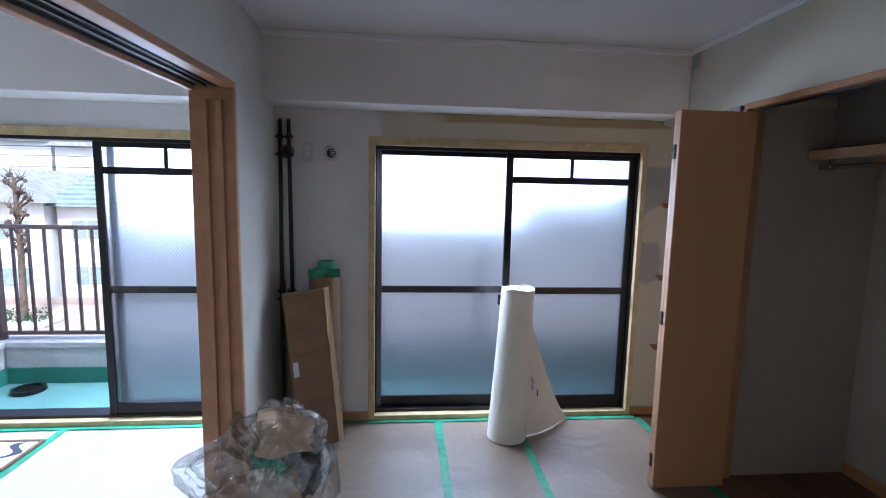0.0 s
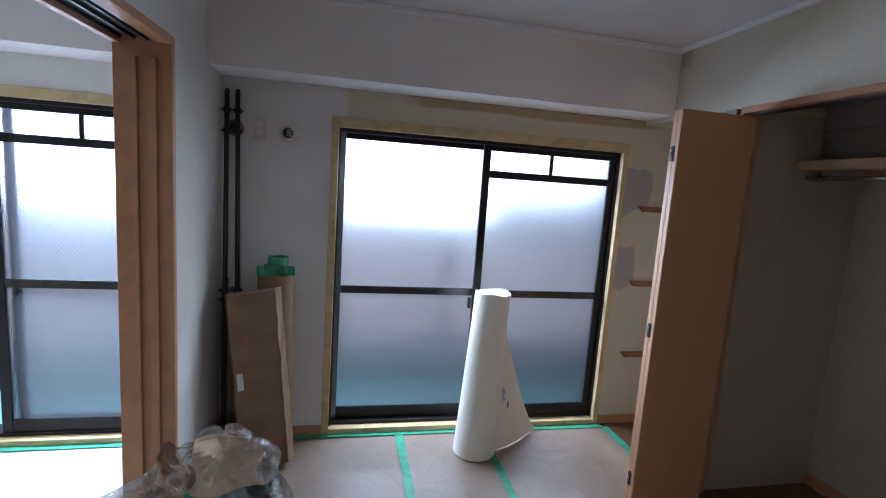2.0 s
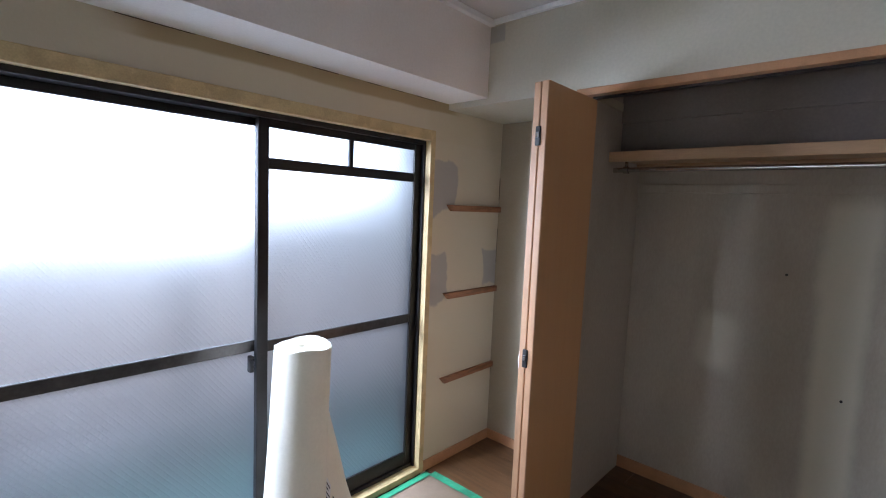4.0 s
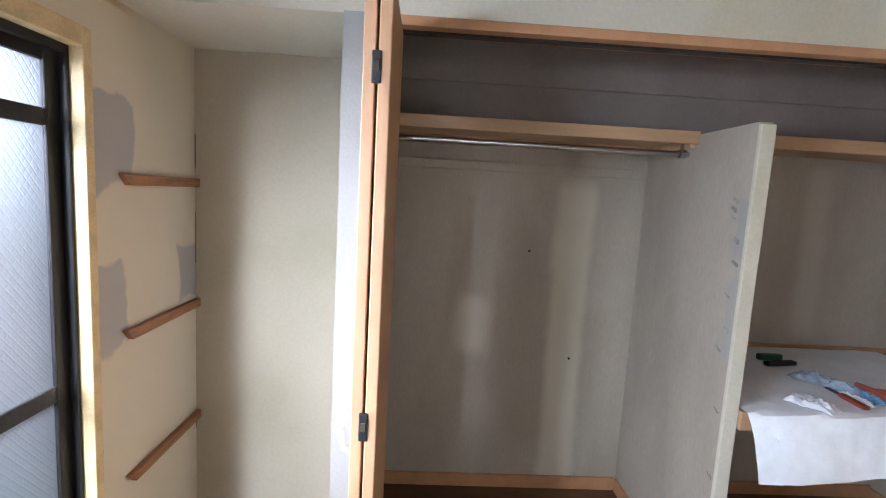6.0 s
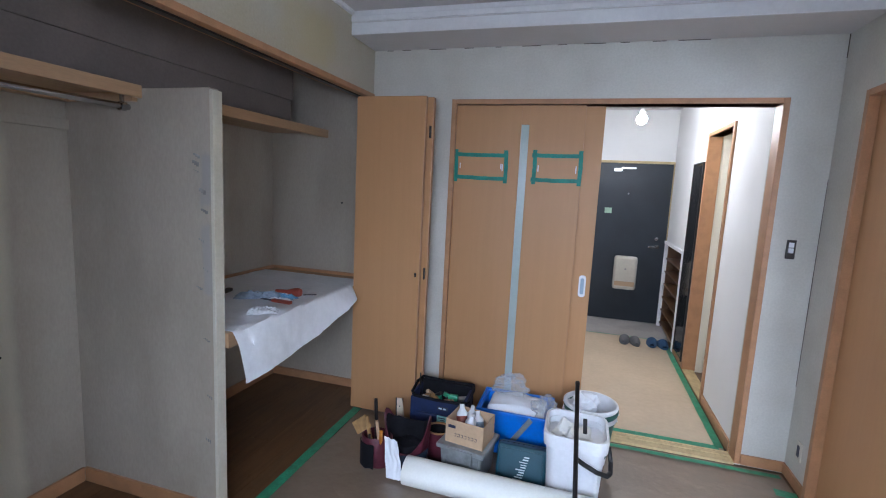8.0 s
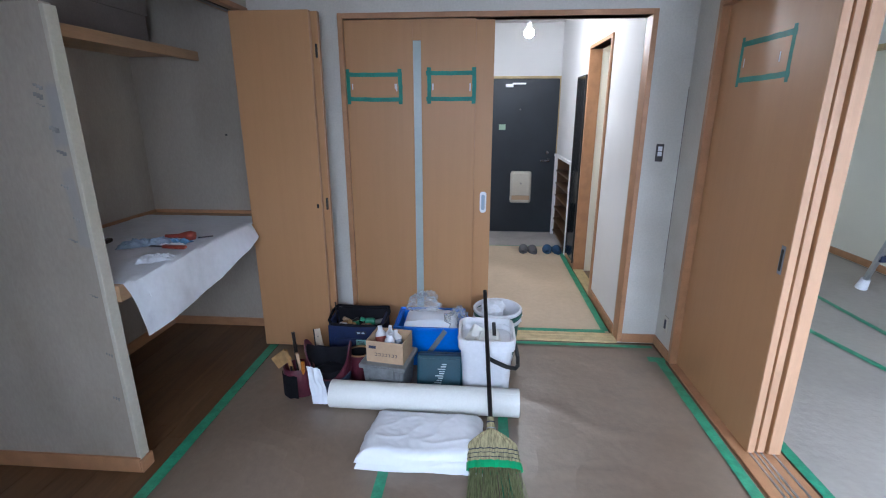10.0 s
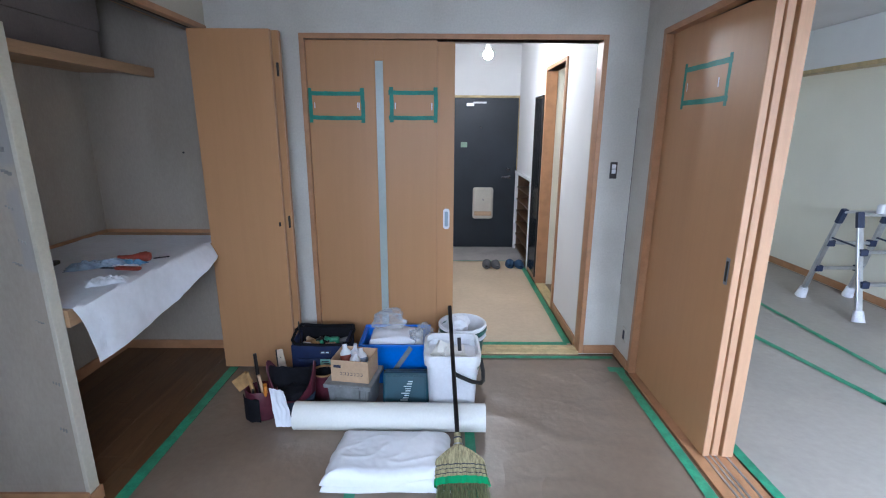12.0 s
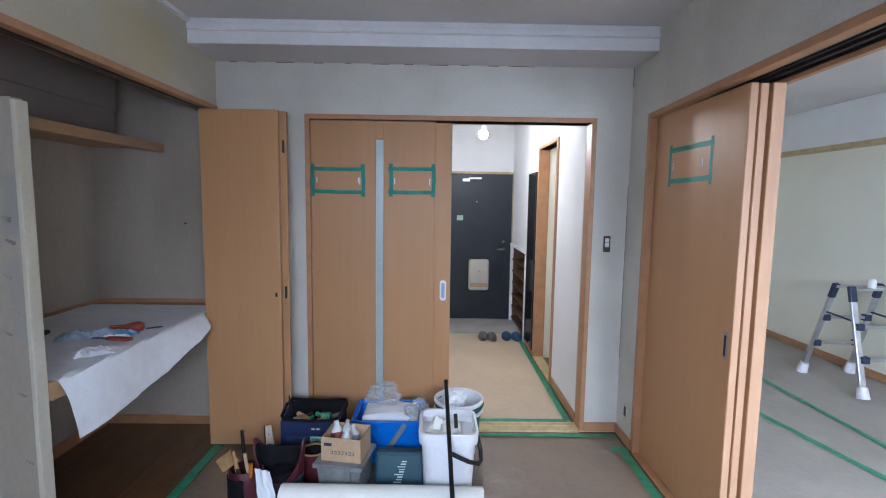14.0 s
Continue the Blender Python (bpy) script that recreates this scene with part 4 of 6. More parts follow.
part("glass", boxes((0.522, 0.540, -1.90, -1.56, 0.06, 1.79), bevel=0.002), mirror_dark, dp)
part("frame", boxes((0.521, 0.546, -1.915, -1.90, 0.05, 1.80), (0.521, 0.546, -1.56, -1.545, 0.05, 1.80), (0.521, 0.546, -1.90, -1.56, 1.79, 1.80), bevel=0.002), black_plastic, dp)
cl = thing("pendant_lamp", (1.083, -1.3, ZC), "lit white globe lamp hanging in the hall", "lamp")
part("canopy", lathe(bmesh.new(), (1.083, -1.3, 2.44), [(0.0, 0.029), (0.045, 0.029), (0.045, 0.012), (0.012, 0.0), (0.0, 0.0)]), white_plastic, cl, smooth=True)
part("cord", tube(bmesh.new(), (1.083, -1.3, 2.17), (1.083, -1.3, 2.445), 0.004, seg=8), white_plastic, cl)
part("socket", lathe(bmesh.new(), (1.083, -1.3, 2.135), [(0.0, 0.05), (0.015, 0.05), (0.022, 0.03), (0.022, 0.0), (0.0, 0.0)]), white_plastic, cl, smooth=True)
bm = bmesh.new()
bmesh.ops.create_uvsphere(bm, u_segments=24, v_segments=14, radius=0.04, matrix=Matrix.Translation((1.083, -1.3, 2.105)))
part("globe", bm, bulb_mat, cl, "glowing white globe", smooth=True)


def slipper(x, y, turn, mat, group, label):
    s = thing("slipper", (x, y, 0.0), label, "slipper", group)
    s.rotation_euler = (0, 0, radians(turn))
    bm = bmesh.new()
    lathe(bm, (0, 0, 0), [(0.0, 0.001), (0.13, 0.001), (0.135, 0.012), (0.13, 0.02), (0.0, 0.02)], 24, 0.38)
    sole = part("sole", bm, mat, None, smooth=True)
    bm = sheet(bmesh.new(), 10, 10, lambda u, v: (0.0 + 0.125 * u, 0.052 * math.cos(math.pi * v) * (1 - 0.45 * u * u), 0.018 + 0.058 * math.sin(math.pi * v) * (1 - 0.55 * u * u)))
    upper = part("upper", bm, mat, None, smooth=True, thick=0.005)
    for o in (sole, upper):
        o.parent = s
    return s


slipper(0.960, -2.13, 84, slipper_grey, "grey slippers", "grey felt slipper on the hall floor")
slipper(0.868, -2.11, 97, slipper_grey, "grey slippers", "grey felt slipper on the hall floor")
slipper(0.700, -2.14, 86, slipper_blue, "blue slippers", "dark blue slipper on the hall floor")
slipper(0.602, -2.12, 94, slipper_blue, "blue slippers", "dark blue slipper on the hall floor")

# ---- closet ----
sh = thing("closet_shelf", (3.44, 2.0, 1.80), "light wood closet shelf over a hanging rail", "shelf", "closet shelves")
part("board", boxes((3.26, XB - 0.002, 1.369, 2.664, 1.810, 1.834)), shelf_wood, sh)
part("fascia", boxes((3.235, 3.260, 1.369, 2.664, 1.788, 1.838), bevel=0.002), shelf_wood, sh)
part("batten", boxes((3.26, XB - 0.004, 1.369, 1.394, 1.774, 1.810), (3.61, XB - 0.002, 1.394, 2.664, 1.774, 1.810), bevel=0.002), shelf_wood, sh)
sh = thing("closet_shelf", (3.42, 0.62, 1.80), "light wood shelf in the closet end", "shelf", "closet shelves")
part("board", boxes((3.24, XB - 0.002, -0.058, 1.320, 1.812, 1.835)), shelf_wood, sh)
part("fascia", boxes((3.215, 3.240, -0.058, 1.320, 1.785, 1.838), bevel=0.002), shelf_wood, sh)
rl = thing("hanging_rail", (3.32, 2.0, 1.76), "chromed hanging rail on steel brackets", "rail")
part("tube", tube(bmesh.new(), (3.309, 1.370, 1.752), (3.309, 2.664, 1.752), 0.0125, seg=20), chrome, rl, smooth=True)
for y in (1.398, 2.60):
    bm = boxes((3.301, 3.317, y - 0.006, y + 0.006, 1.752, 1.81), bevel=0.002)
    tube(bm, (3.309, y - 0.012, 1.752), (3.309, y + 0.012, 1.752), 0.018, seg=16)
    part("bracket", bm, chrome, rl)
structure("closet_wall_batten", boxes((XB - 0.018, XB - 0.001, 1.369, 2.664, 1.655, 1.70), bevel=0.003), wall_closet, "grey painted batten on the closet back")
ls = thing("closet_low_shelf", (3.25, 0.62, 0.79), "wood counter shelf across the closet end", "shelf")
part("board", boxes((2.885, XB - 0.002, -0.06, 1.321, 0.79, 0.826)), shelf_wood, ls)
part("fascia", boxes((2.868, 2.886, -0.058, 1.318, 0.76, 0.828), bevel=0.002), shelf_wood, ls)
part("upstand", boxes((XB - 0.014, XB - 0.002, -0.060, 1.320, 0.826, 0.848), (2.89, XB - 0.014, -0.060, -0.049, 0.826, 0.848), bevel=0.002), trim_wood, ls, "brown upstand strip")

bm = bmesh.new()
CW = 0.77


def ease(x, a, b):
    x = min(1.0, max(0.0, (x - a) / (b - a)))
    return x * x * (3 - 2 * x)


def cover(u, v):
    """Lies on the counter, hangs over its front edge and stands out stiffly near the folding door."""
    y = 1.306 - u * 1.246
    hang = (0.246 - 0.075 * u - max(0, u - 0.5) * 0.27) * (1 - ease(u, 0.81, 0.85)) + 0.012
    s = v * (CW + hang)
    wave = 0.004 * noise.noise((u * 5, v * 4, 3)) + 0.003 * noise.noise((u * 15, v * 9, 8))
    if s < CW:
        return (3.642 - s, y, 0.833 + abs(wave))
    d = s - CW
    out = ease(u, 0.3, 0.82)
    curl = 0.022 * math.sin(u * 9) * d / 0.2 + 0.03 * (1 - math.exp(-d * 30))
    return (2.860 - curl * 0.6 - abs(wave) * 3 - 0.45 * out * d, y - 0.25 * d * (u < 0.08), 0.835 - d * (1 - 0.30 * out))


pcv = thing("paper_cover", (3.2, 0.7, 0.833), "white paper cover hanging over the closet counter", "cover")
sheet(bm, 60, 40, lambda u, v: cover(u, v * 0.74))
part("top_sheet", bm, cloth_white, pcv, smooth=True, thick=0.0012)
part("hanging_edge", sheet(bmesh.new(), 60, 24, lambda u, v: cover(u, 0.74 + v * 0.26)), cloth_white, pcv, "uneven hanging edge", smooth=True, thick=0.0012)


def crumple(name, c, size, mat, label, cat, seed, flat=0.5, n=3, thick=0):
    bm = bmesh.new()
    bmesh.ops.create_icosphere(bm, subdivisions=n, radius=1.0)
    for v in bm.verts:
        d = v.co.normalized()
        k = 0.75 + 0.45 * noise.noise(d * 2.1 + Vector((seed, 0, 0))) + 0.25 * abs(noise.noise(d * 5 + Vector((0, seed, 0))))
        v.co = Vector((d.x * size[0] * k, d.y * size[1] * k, max(-flat, d.z * k) * size[2]))
    low = min(v.co.z for v in bm.verts)
    bmesh.ops.translate(bm, verts=bm.verts, vec=Vector(c) - Vector((0, 0, low)))
    return tagged(part(name, bm, mat, smooth=False), label, cat)


def spread_cloth(name, a, b, wide, mat, label, cat, seed, rise=0.02):
    """A flat rumpled piece of cloth or paper between two points of the counter."""
    a, b = Vector(a), Vector(b)
    d = (b - a).normalized()
    n = Vector((-d.y, d.x, 0))

    def f(u, v):
        w = wide * (0.75 + 0.35 * noise.noise((u * 2.5, seed, 0)) + 0.12 * noise.noise((u * 9, seed, 3)))
        p = a.lerp(b, u) + n * (v - 0.5) * w + d * 0.02 * noise.noise((v * 4, seed, 6))
        e = min(1, 6 * min(u, 1 - u, v, 1 - v))
        h = rise * e * (0.25 + 0.7 * abs(noise.noise((u * 5, v * 4, seed))) + 0.5 * max(0, 1 - 3 * abs(noise.noise((u * 5 + v, v * 4, seed + 8)))))
        return (p.x, p.y, 0.8395 + h)
    return tagged(part(name, sheet(bmesh.new(), 26, 16, f), mat, smooth=True, thick=0.0015), label, cat)


spread_cloth("rag", (3.25, 0.84, 0), (3.03, 0.70, 0), 0.13, rag, "rumpled blue grey rag on the closet counter", "rag", 3.1, 0.030)
spread_cloth("rag", (3.08, 0.72, 0), (2.945, 0.725, 0), 0.055, rag_blue, "folded bright blue cloth strip on the closet counter", "rag", 9.4, 0.020)
spread_cloth("paper_scrap", (3.00, 1.045, 0), (2.875, 0.965, 0), 0.13, cloth_white, "torn white paper scrap on the closet counter", "paper", 7.7, 0.020)
spread_cloth("paper_scrap", (3.06, 0.80, 0), (2.93, 0.785, 0), 0.05, cloth_white, "white paper strip among the tools on the counter", "paper", 4.2, 0.016)
tr = thing("brush", (2.97, 0.70, 0.838), "dark red wooden brush lying on the closet counter", "tool")
bm = lathe(bmesh.new(), (0, 0, 0), [(0, -0.10), (0.009, -0.098), (0.011, -0.03), (0.022, 0.005), (0.026, 0.03), (0.020, 0.05), (0, 0.056)], 20)
bmesh.ops.transform(bm, matrix=pose(2.985, 0.69, 0.866, 0, -90, 8), verts=bm.verts)
part("handle", bm, red_paint, tr, smooth=True)
kn = thing("knife", (2.97, 0.83, 0.838), "flat dark red handled knife on the closet counter", "tool")
m = pose(2.965, 0.835, 0.841, 0, 0, -5)
part("handle", box(bmesh.new(), -0.075, 0.045, -0.014, 0.014, 0.0, 0.016, 0.005, m), red_paint, kn)
part("blade", box(bmesh.new(), 0.045, 0.12, -0.010, 0.010, 0.005, 0.008, 0.0, m), ink, kn, "dark steel blade")
ct = thing("cutter", (3.39, 0.79, 0.838), "black and green cutter on the closet counter", "tool")
part("body", box(bmesh.new(), -0.08, 0.08, -0.016, 0.016, 0, 0.02, 0.006, pose(3.36, 0.80, 0.836, 0, 0, 100)), black_plastic, ct)
part("grip", box(bmesh.new(), -0.07, 0.05, -0.014, 0.014, 0, 0.03, 0.008, pose(3.43, 0.81, 0.836, 0, 0, 92)), material("dark green grip", (0.01, 0.09, 0.05), 0.5), ct, "dark green grip")
st = thing("pencil", (2.9, 0.62, 0.84), "dark pencil on the closet counter", "pencil")
part("shaft", tube(bmesh.new(), (2.945, 0.645, 0.8445), (2.885, 0.605, 0.8445), 0.0035), ink, st)

# screws and marks in the closet walls
for k, (x, y, z) in enumerate(((XB - 0.003, 1.68, 0.72), (XB - 0.003, 1.93, 1.27), (3.1, -0.058, 1.34))):
    s = thing("screw", (x, y, z), "small dark screw in the closet wall", "screw")
    part("head", tube(bmesh.new(), (x - 0.004, y, z), (x + 0.006, y, z), 0.006, 0.006, 10) if k < 2 else tube(bmesh.new(), (x, y - 0.004, z), (x, y + 0.004, z), 0.006, 0.006, 10), black_metal, s)
random.seed(5)
bm = bmesh.new()
for z in (1.56, 1.53, 1.50, 1.34, 1.22, 1.10, 1.02, 0.80, 0.55, 0.35, 1.42):
    h, w = 0.004 + 0.014 * random.random(), 0.004 + 0.012 * random.random()
    x = 2.91 + 0.05 * random.random()
    for j in range(3):
        box(bm, x + 0.01 * j, x + 0.01 * j + w, 1.3670, 1.3696, z + 0.006 * j - h / 2, z + 0.004 * j + h / 2, 0.0008)
structure("divider_scuffs", bm, material("grey torn backing", (0.33, 0.32, 0.30), 0.9, var=0.3, scale=20), "grey torn scuffs on the closet divider")

# shelf battens on the alcove walls
for z, in ((1.52,), (1.012,), (0.508,)):
    b = thing("wall_batten", (3.1, 3.42, z), "reddish wooden shelf batten on the alcove wall", "batten", "alcove shelf battens")
    bm = boxes((2.862, XA - 0.001, 3.408, 3.429, z - 0.018, z + 0.018), bevel=0.002)
    for v in bm.verts:
        if v.co.x < 2.87 and v.co.z < z:
            v.co.x += 0.03
    part("strip", bm, batten_wood, b)
    b = thing("wall_batten", (3.1, 2.75, z), "reddish wooden shelf batten on the partition", "batten", "alcove shelf battens")
    part("strip", boxes((2.95, XA - 0.001, 2.739, 2.760, z - 0.018, z + 0.018), bevel=0.002), batten_wood, b)

# ---- wall fittings ----


def plate(name, c, n, w, h, label, mat, cat, holes=()):
    """A wall plate facing along n (an axis and a sign) with small dark insets."""
    p = thing(name, c, label, cat)
    ax, sg = n
    d = 0.009 * sg

    def slab(du0, du1, dz0, dz1, d0, d1, bev):
        a, b = sorted((d0, d1))
        if ax == "y":
            return boxes((c[0] + du0, c[0] + du1, c[1] + a, c[1] + b, c[2] + dz0, c[2] + dz1), bevel=bev)
        return boxes((c[0] + a, c[0] + b, c[1] + du0, c[1] + du1, c[2] + dz0, c[2] + dz1), bevel=bev)
    part("plate", slab(-w / 2, w / 2, -h / 2, h / 2, 0.0005 * sg, d, 0.003), mat, p)
    for u, z, hw, hh, m, lab in holes:
        part("inset", slab(u - hw, u + hw, z - hh, z + hh, d * 0.9, d * 1.25, 0.0008), m, p, lab)
    return p


plate("light_switch", (0.402, 0.0, 1.247), ("y", 1), 0.044, 0.102, "dark steel switch plate with two white rockers", material("worn steel plate", (0.05, 0.042, 0.04), 0.45, 0.3), "switch",
      ((0, 0.024, 0.012, 0.013, white_plastic, "white rocker"), (0, -0.006, 0.012, 0.013, white_plastic, "white rocker")))
plate("wall_socket", (0.473, YW, 1.821), ("y", -1), 0.07, 0.118, "grey white socket plate on the window wall", ivory, "socket",
      ((0.0, 0.026, 0.014, 0.012, label_white, ""), (-0.005, 0.026, 0.0015, 0.006, ink, ""), (0.005, 0.026, 0.0015, 0.006, ink, ""),
       (0.0, -0.016, 0.014, 0.012, label_white, ""), (-0.005, -0.016, 0.0015, 0.006, ink, ""), (0.005, -0.016, 0.0015, 0.006, ink, "")))
plate("wall_socket", (XL, 0.15, 0.205), ("x", 1), 0.06, 0.10, "grey socket plate low on the wall", ivory, "socket", ((0, 0, 0.013, 0.03, ink, ""),))
for x, z, r, lab in ((0.623, 1.815, 0.050, "round white air vent with a dark louvre"), (0.345, 1.818, 0.046, "round dark pipe cover on the wall")):
    v = thing("air_vent", (x, YW, z), lab, "vent")
    bm = bmesh.new()
    prof = [(0.6 * r, -0.004), (0.62 * r, -0.016), (0.95 * r, -0.010), (r, -0.0005)]
    rings = [[bm.verts.new((x + q * math.cos(a * math.pi / 16), YW + h, z + q * math.sin(a * math.pi / 16))) for a in range(32)] for q, h in prof]
    for a, b in zip(rings, rings[1:]):
        for i in range(32):
            bm.faces.new((a[i], a[(i + 1) % 32], b[(i + 1) % 32], b[i]))
    part("rim", bm, ivory if x > 0.5 else card, v, smooth=True)
    part("hole", tube(bmesh.new(), (x, YW - 0.0045, z), (x, YW - 0.0035, z), 0.62 * r, seg=24), black_plastic, v, "dark opening")
    if x > 0.5:
        for k in range(4):
            part("slat", boxes((x - 0.006, x + 0.024, YW - 0.010, YW - 0.006, z - 0.018 + 0.011 * k, z - 0.013 + 0.011 * k)), alu, v)

# ---- by the window wall ----
for k, (bx, tx) in enumerate(((0.345, 0.315), (0.415, 0.368))):
    p = thing("support_pole", (bx, 3.22, 0.0), "long black metal pole leaning in the corner", "pole", "black poles in the corner")
    a, b = Vector((bx, 3.20 + 0.02 * k, 0.004)), Vector((tx, 3.38, 1.995))
    part("shaft", tube(bmesh.new(), a, b, 0.0125, seg=14), black_metal, p, smooth=True)
    for f in (0.955, 0.90, 0.47, 0.445):
        c = a.lerp(b, f)
        part("collar", tube(bmesh.new(), c - Vector((0, 0, 0.014)), c + Vector((0, 0, 0.014)), 0.019, seg=14), black_metal, p)
        part("bolt", tube(bmesh.new(), c + Vector((-0.03, -0.005, 0)), c + Vector((0.03, -0.005, 0)), 0.005, seg=8), alu_sheen, p)
    part("cap", tube(bmesh.new(), b, b + Vector((0, 0.004, 0.02)), 0.0145, 0.010, 14), alu_sheen, p)
for k, (x, top, w) in enumerate(((0.305, 0.98, 0.035), (0.345, 0.93, 0.025), (0.50, 1.03, 0.03))):
    s = thing("wood_strip", (x, 3.36, 0.0), "brown wooden strip leaning on the wall", "strip", "leaning strips")
    part("slat", box(bmesh.new(), -w / 2, w / 2, -0.006, 0.006, 0, top, 0.002, pose(x, 3.35, 0.002, -4, 0, 0)), card if k else handle_wood, s)

cb = thing("cardboard_box", (0.6, 3.15, 0.0), "long flat brown cardboard box leaning with a torn white edge", "box")
m = pose(0.60, 3.10, 0.012, -5.0, -4.5, 20)
part("carton", box(bmesh.new(), -0.135, 0.115, -0.035, 0.035, 0, 0.965, 0.006, m), card, cb)
bm = sheet(bmesh.new(), 2, 40, lambda u, v: m @ Vector((0.100 + 0.034 * u + 0.008 * noise.noise((v * 9, u, 1)), -0.041 + 0.012 * u + 0.004 * noise.noise((v * 14, u, 5)), 0.005 + 0.968 * v)))
part("torn_edge", bm, card_light, cb, "pale torn edge", thick=0.003)
part("label", box(bmesh.new(), -0.12, -0.09, -0.0375, -0.0355, 0.46, 0.55, 0, m), label_white, cb, "small white label")
for k in range(3):
    part("print", box(bmesh.new(), -0.085, -0.05, -0.0372, -0.0355, 0.60 + 0.05 * k, 0.635 + 0.05 * k, 0, m), material("faded orange print", (0.33, 0.15, 0.07), 0.7) if k == 0 else MATS["faded orange print"], cb)
cbt = thing("paper_tube", (0.60, 3.33, 0.0), "upright brown paper roll leaning on the wall", "roll")
bm = bmesh.new()
lathe(bm, (0, 0, 0), [(0.0, 0.0), (0.10, 0.0), (0.102, 0.5), (0.098, 1.03), (0.078, 1.035), (0.076, 0.9), (0.0, 0.9)], 30)
bmesh.ops.transform(bm, matrix=pose(0.60, 3.318, 0.003, 0, -0.5, 0), verts=bm.verts)
part("roll", bm, card, cbt, smooth=True)
gt = thing("tape_roll", (0.595, 3.32, 1.04), "green tape rolls on top of the paper roll", "tape")
for k, (dx, z, r) in enumerate(((0.0, 1.038, 0.062), (0.015, 1.085, 0.055))):
    part("ring", lathe(bmesh.new(), (0.587 + dx, 3.318, z), [(r * 0.72, 0), (r, 0), (r, 0.045), (r * 0.72, 0.045), (r * 0.72, 0)], 28), tape_green, gt, smooth=True)
sv = bmesh.new()
sheet(sv, 10, 6, lambda u, v: (0.50 + 0.20 * u, 3.255 - 0.02 * math.sin(u * 7) - 0.01 * v, 1.035 + 0.055 * v + 0.012 * noise.noise((u * 6, v * 3, 2))))
part("loose_strip", sv, tape_green, gt, "crumpled loose tape", thick=0.001)

# clear waste bag
wb = thing("waste_bag", (0.48, 2.40, 0.0), "clear plastic bag stuffed with paper scraps", "waste bag")


def bag_shape(sub, scale, seed):
    """Crumpled film: flat facets that meet in sharp creases, slumped on the floor."""
    rnd = random.Random(seed)
    planes = []
    for k in range(46):
        d = Vector((rnd.gauss(0, 1), rnd.gauss(0, 1), rnd.gauss(0, 1))).normalized()
        planes.append((d, rnd.uniform(0.80, 1.02)))
    bm = bmesh.new()
    bmesh.ops.create_icosphere(bm, subdivisions=sub, radius=1.0)
    for v in bm.verts:
        d = v.co.normalized()
        k = min(o / max(0.15, d.dot(n)) for n, o in planes)
        k = min(k, 1.25) + 0.10 * noise.noise(d * 1.6 + Vector((seed, 1, 0)))
        k -= 0.16 * (1 - abs(noise.noise(Vector((d.x * 2.6, d.y * 2.6, d.z * 1.1)) + Vector((1, seed, 0))))) ** 9
        k += 0.05 * abs(noise.noise(Vector((d.x * 9, d.y * 9, d.z * 3)) + Vector((seed, 5, 2))))
        z = d.z * k
        z = -0.72 + 0.02 * noise.noise(d * 6) if z < -0.72 else z
        v.co = Vector((d.x * k * scale[0] + 0.05 * max(0, d.z), d.y * k * scale[1], (z + 0.75) * scale[2]))
    bmesh.ops.translate(bm, verts=bm.verts, vec=(0.48, 2.40, 0.004))
    return bm


film = part("film", bag_shape(5, (0.33, 0.22, 0.355), 4), clear_plastic, wb, "clear crumpled film", smooth=True)
film.visible_shadow = False
for k, (c, size, mat, turn) in enumerate((((0.43, 2.80, 0.31), (0.16, 0.11), card_light, (62, 10, 20)), ((0.26, 2.72, 0.30), (0.09, 0.11), card, (70, -30, 75)),
                                          ((0.47, 2.75, 0.20), (0.12, 0.10), milky_film, (75, 30, -20)), ((0.24, 2.76, 0.16), (0.13, 0.09), card, (35, 15, 40)),
                                          ((0.38, 2.70, 0.15), (0.11, 0.10), milky_film, (66, -30, 10)), ((0.50, 2.84, 0.16), (0.12, 0.12), dark_cloth, (40, 30, 0)),
                                          ((0.34, 2.76, 0.09), (0.20, 0.12), card, (18, 0, 30)), ((0.33, 2.72, 0.24), (0.06, 0.045), tape_green, (55, 0, 15)),
                                          ((0.40, 2.72, 0.22), (0.055, 0.04), tape_green, (70, 20, -35)), ((0.20, 2.70, 0.07), (0.08, 0.07), card_light, (40, 5, 80)))):
    mm = pose(0.48 + (c[0] - 0.36) * 0.95, 2.40 + (c[1] - 2.76) * 0.9, 0.03 + c[2] * 1.35, *turn)
    bm = sheet(bmesh.new(), 12, 12, lambda u, v: mm @ Vector(((u - 0.5) * (1.7 + 0.9 * noise.noise((v * 1.5, k * 1.9, 7))) * size[0], (v - 0.5) * (1.7 + 0.9 * noise.noise((u * 1.5, k * 2.7, 3))) * size[1], 0.06 * noise.noise((u * 2, v * 2, k * 3.3)) + 0.012 * noise.noise((u * 7, v * 7, k)))))
    part("paper_scrap", bm, mat, wb, thick=0.0 if mat is milky_film else 0.002)

# upright roll with a loose tail
ur = thing("wallpaper_roll", (1.76, 3.19, 0.0), "upright off-white wallpaper roll with a loose tail", "wallpaper roll")
bm = bmesh.new()
prof = [(0.126, 0.0), (0.122, 0.15), (0.114, 0.45), (0.107, 0.75), (0.104, 0.985)]
lathe(bm, (0, 0, 0), prof, 40)
for v in bm.verts:
    v.co.x += 0.042 * v.co.z
    v.co.z += 0.008 * math.sin(3 * math.atan2(v.co.y, v.co.x)) * (v.co.z > 0.9)
bmesh.ops.translate(bm, verts=bm.verts, vec=(1.778, 3.170, 0.002))
part("roll", bm, paper_white, ur, smooth=True, thick=0.003)
bm = bmesh.new()
pr = []
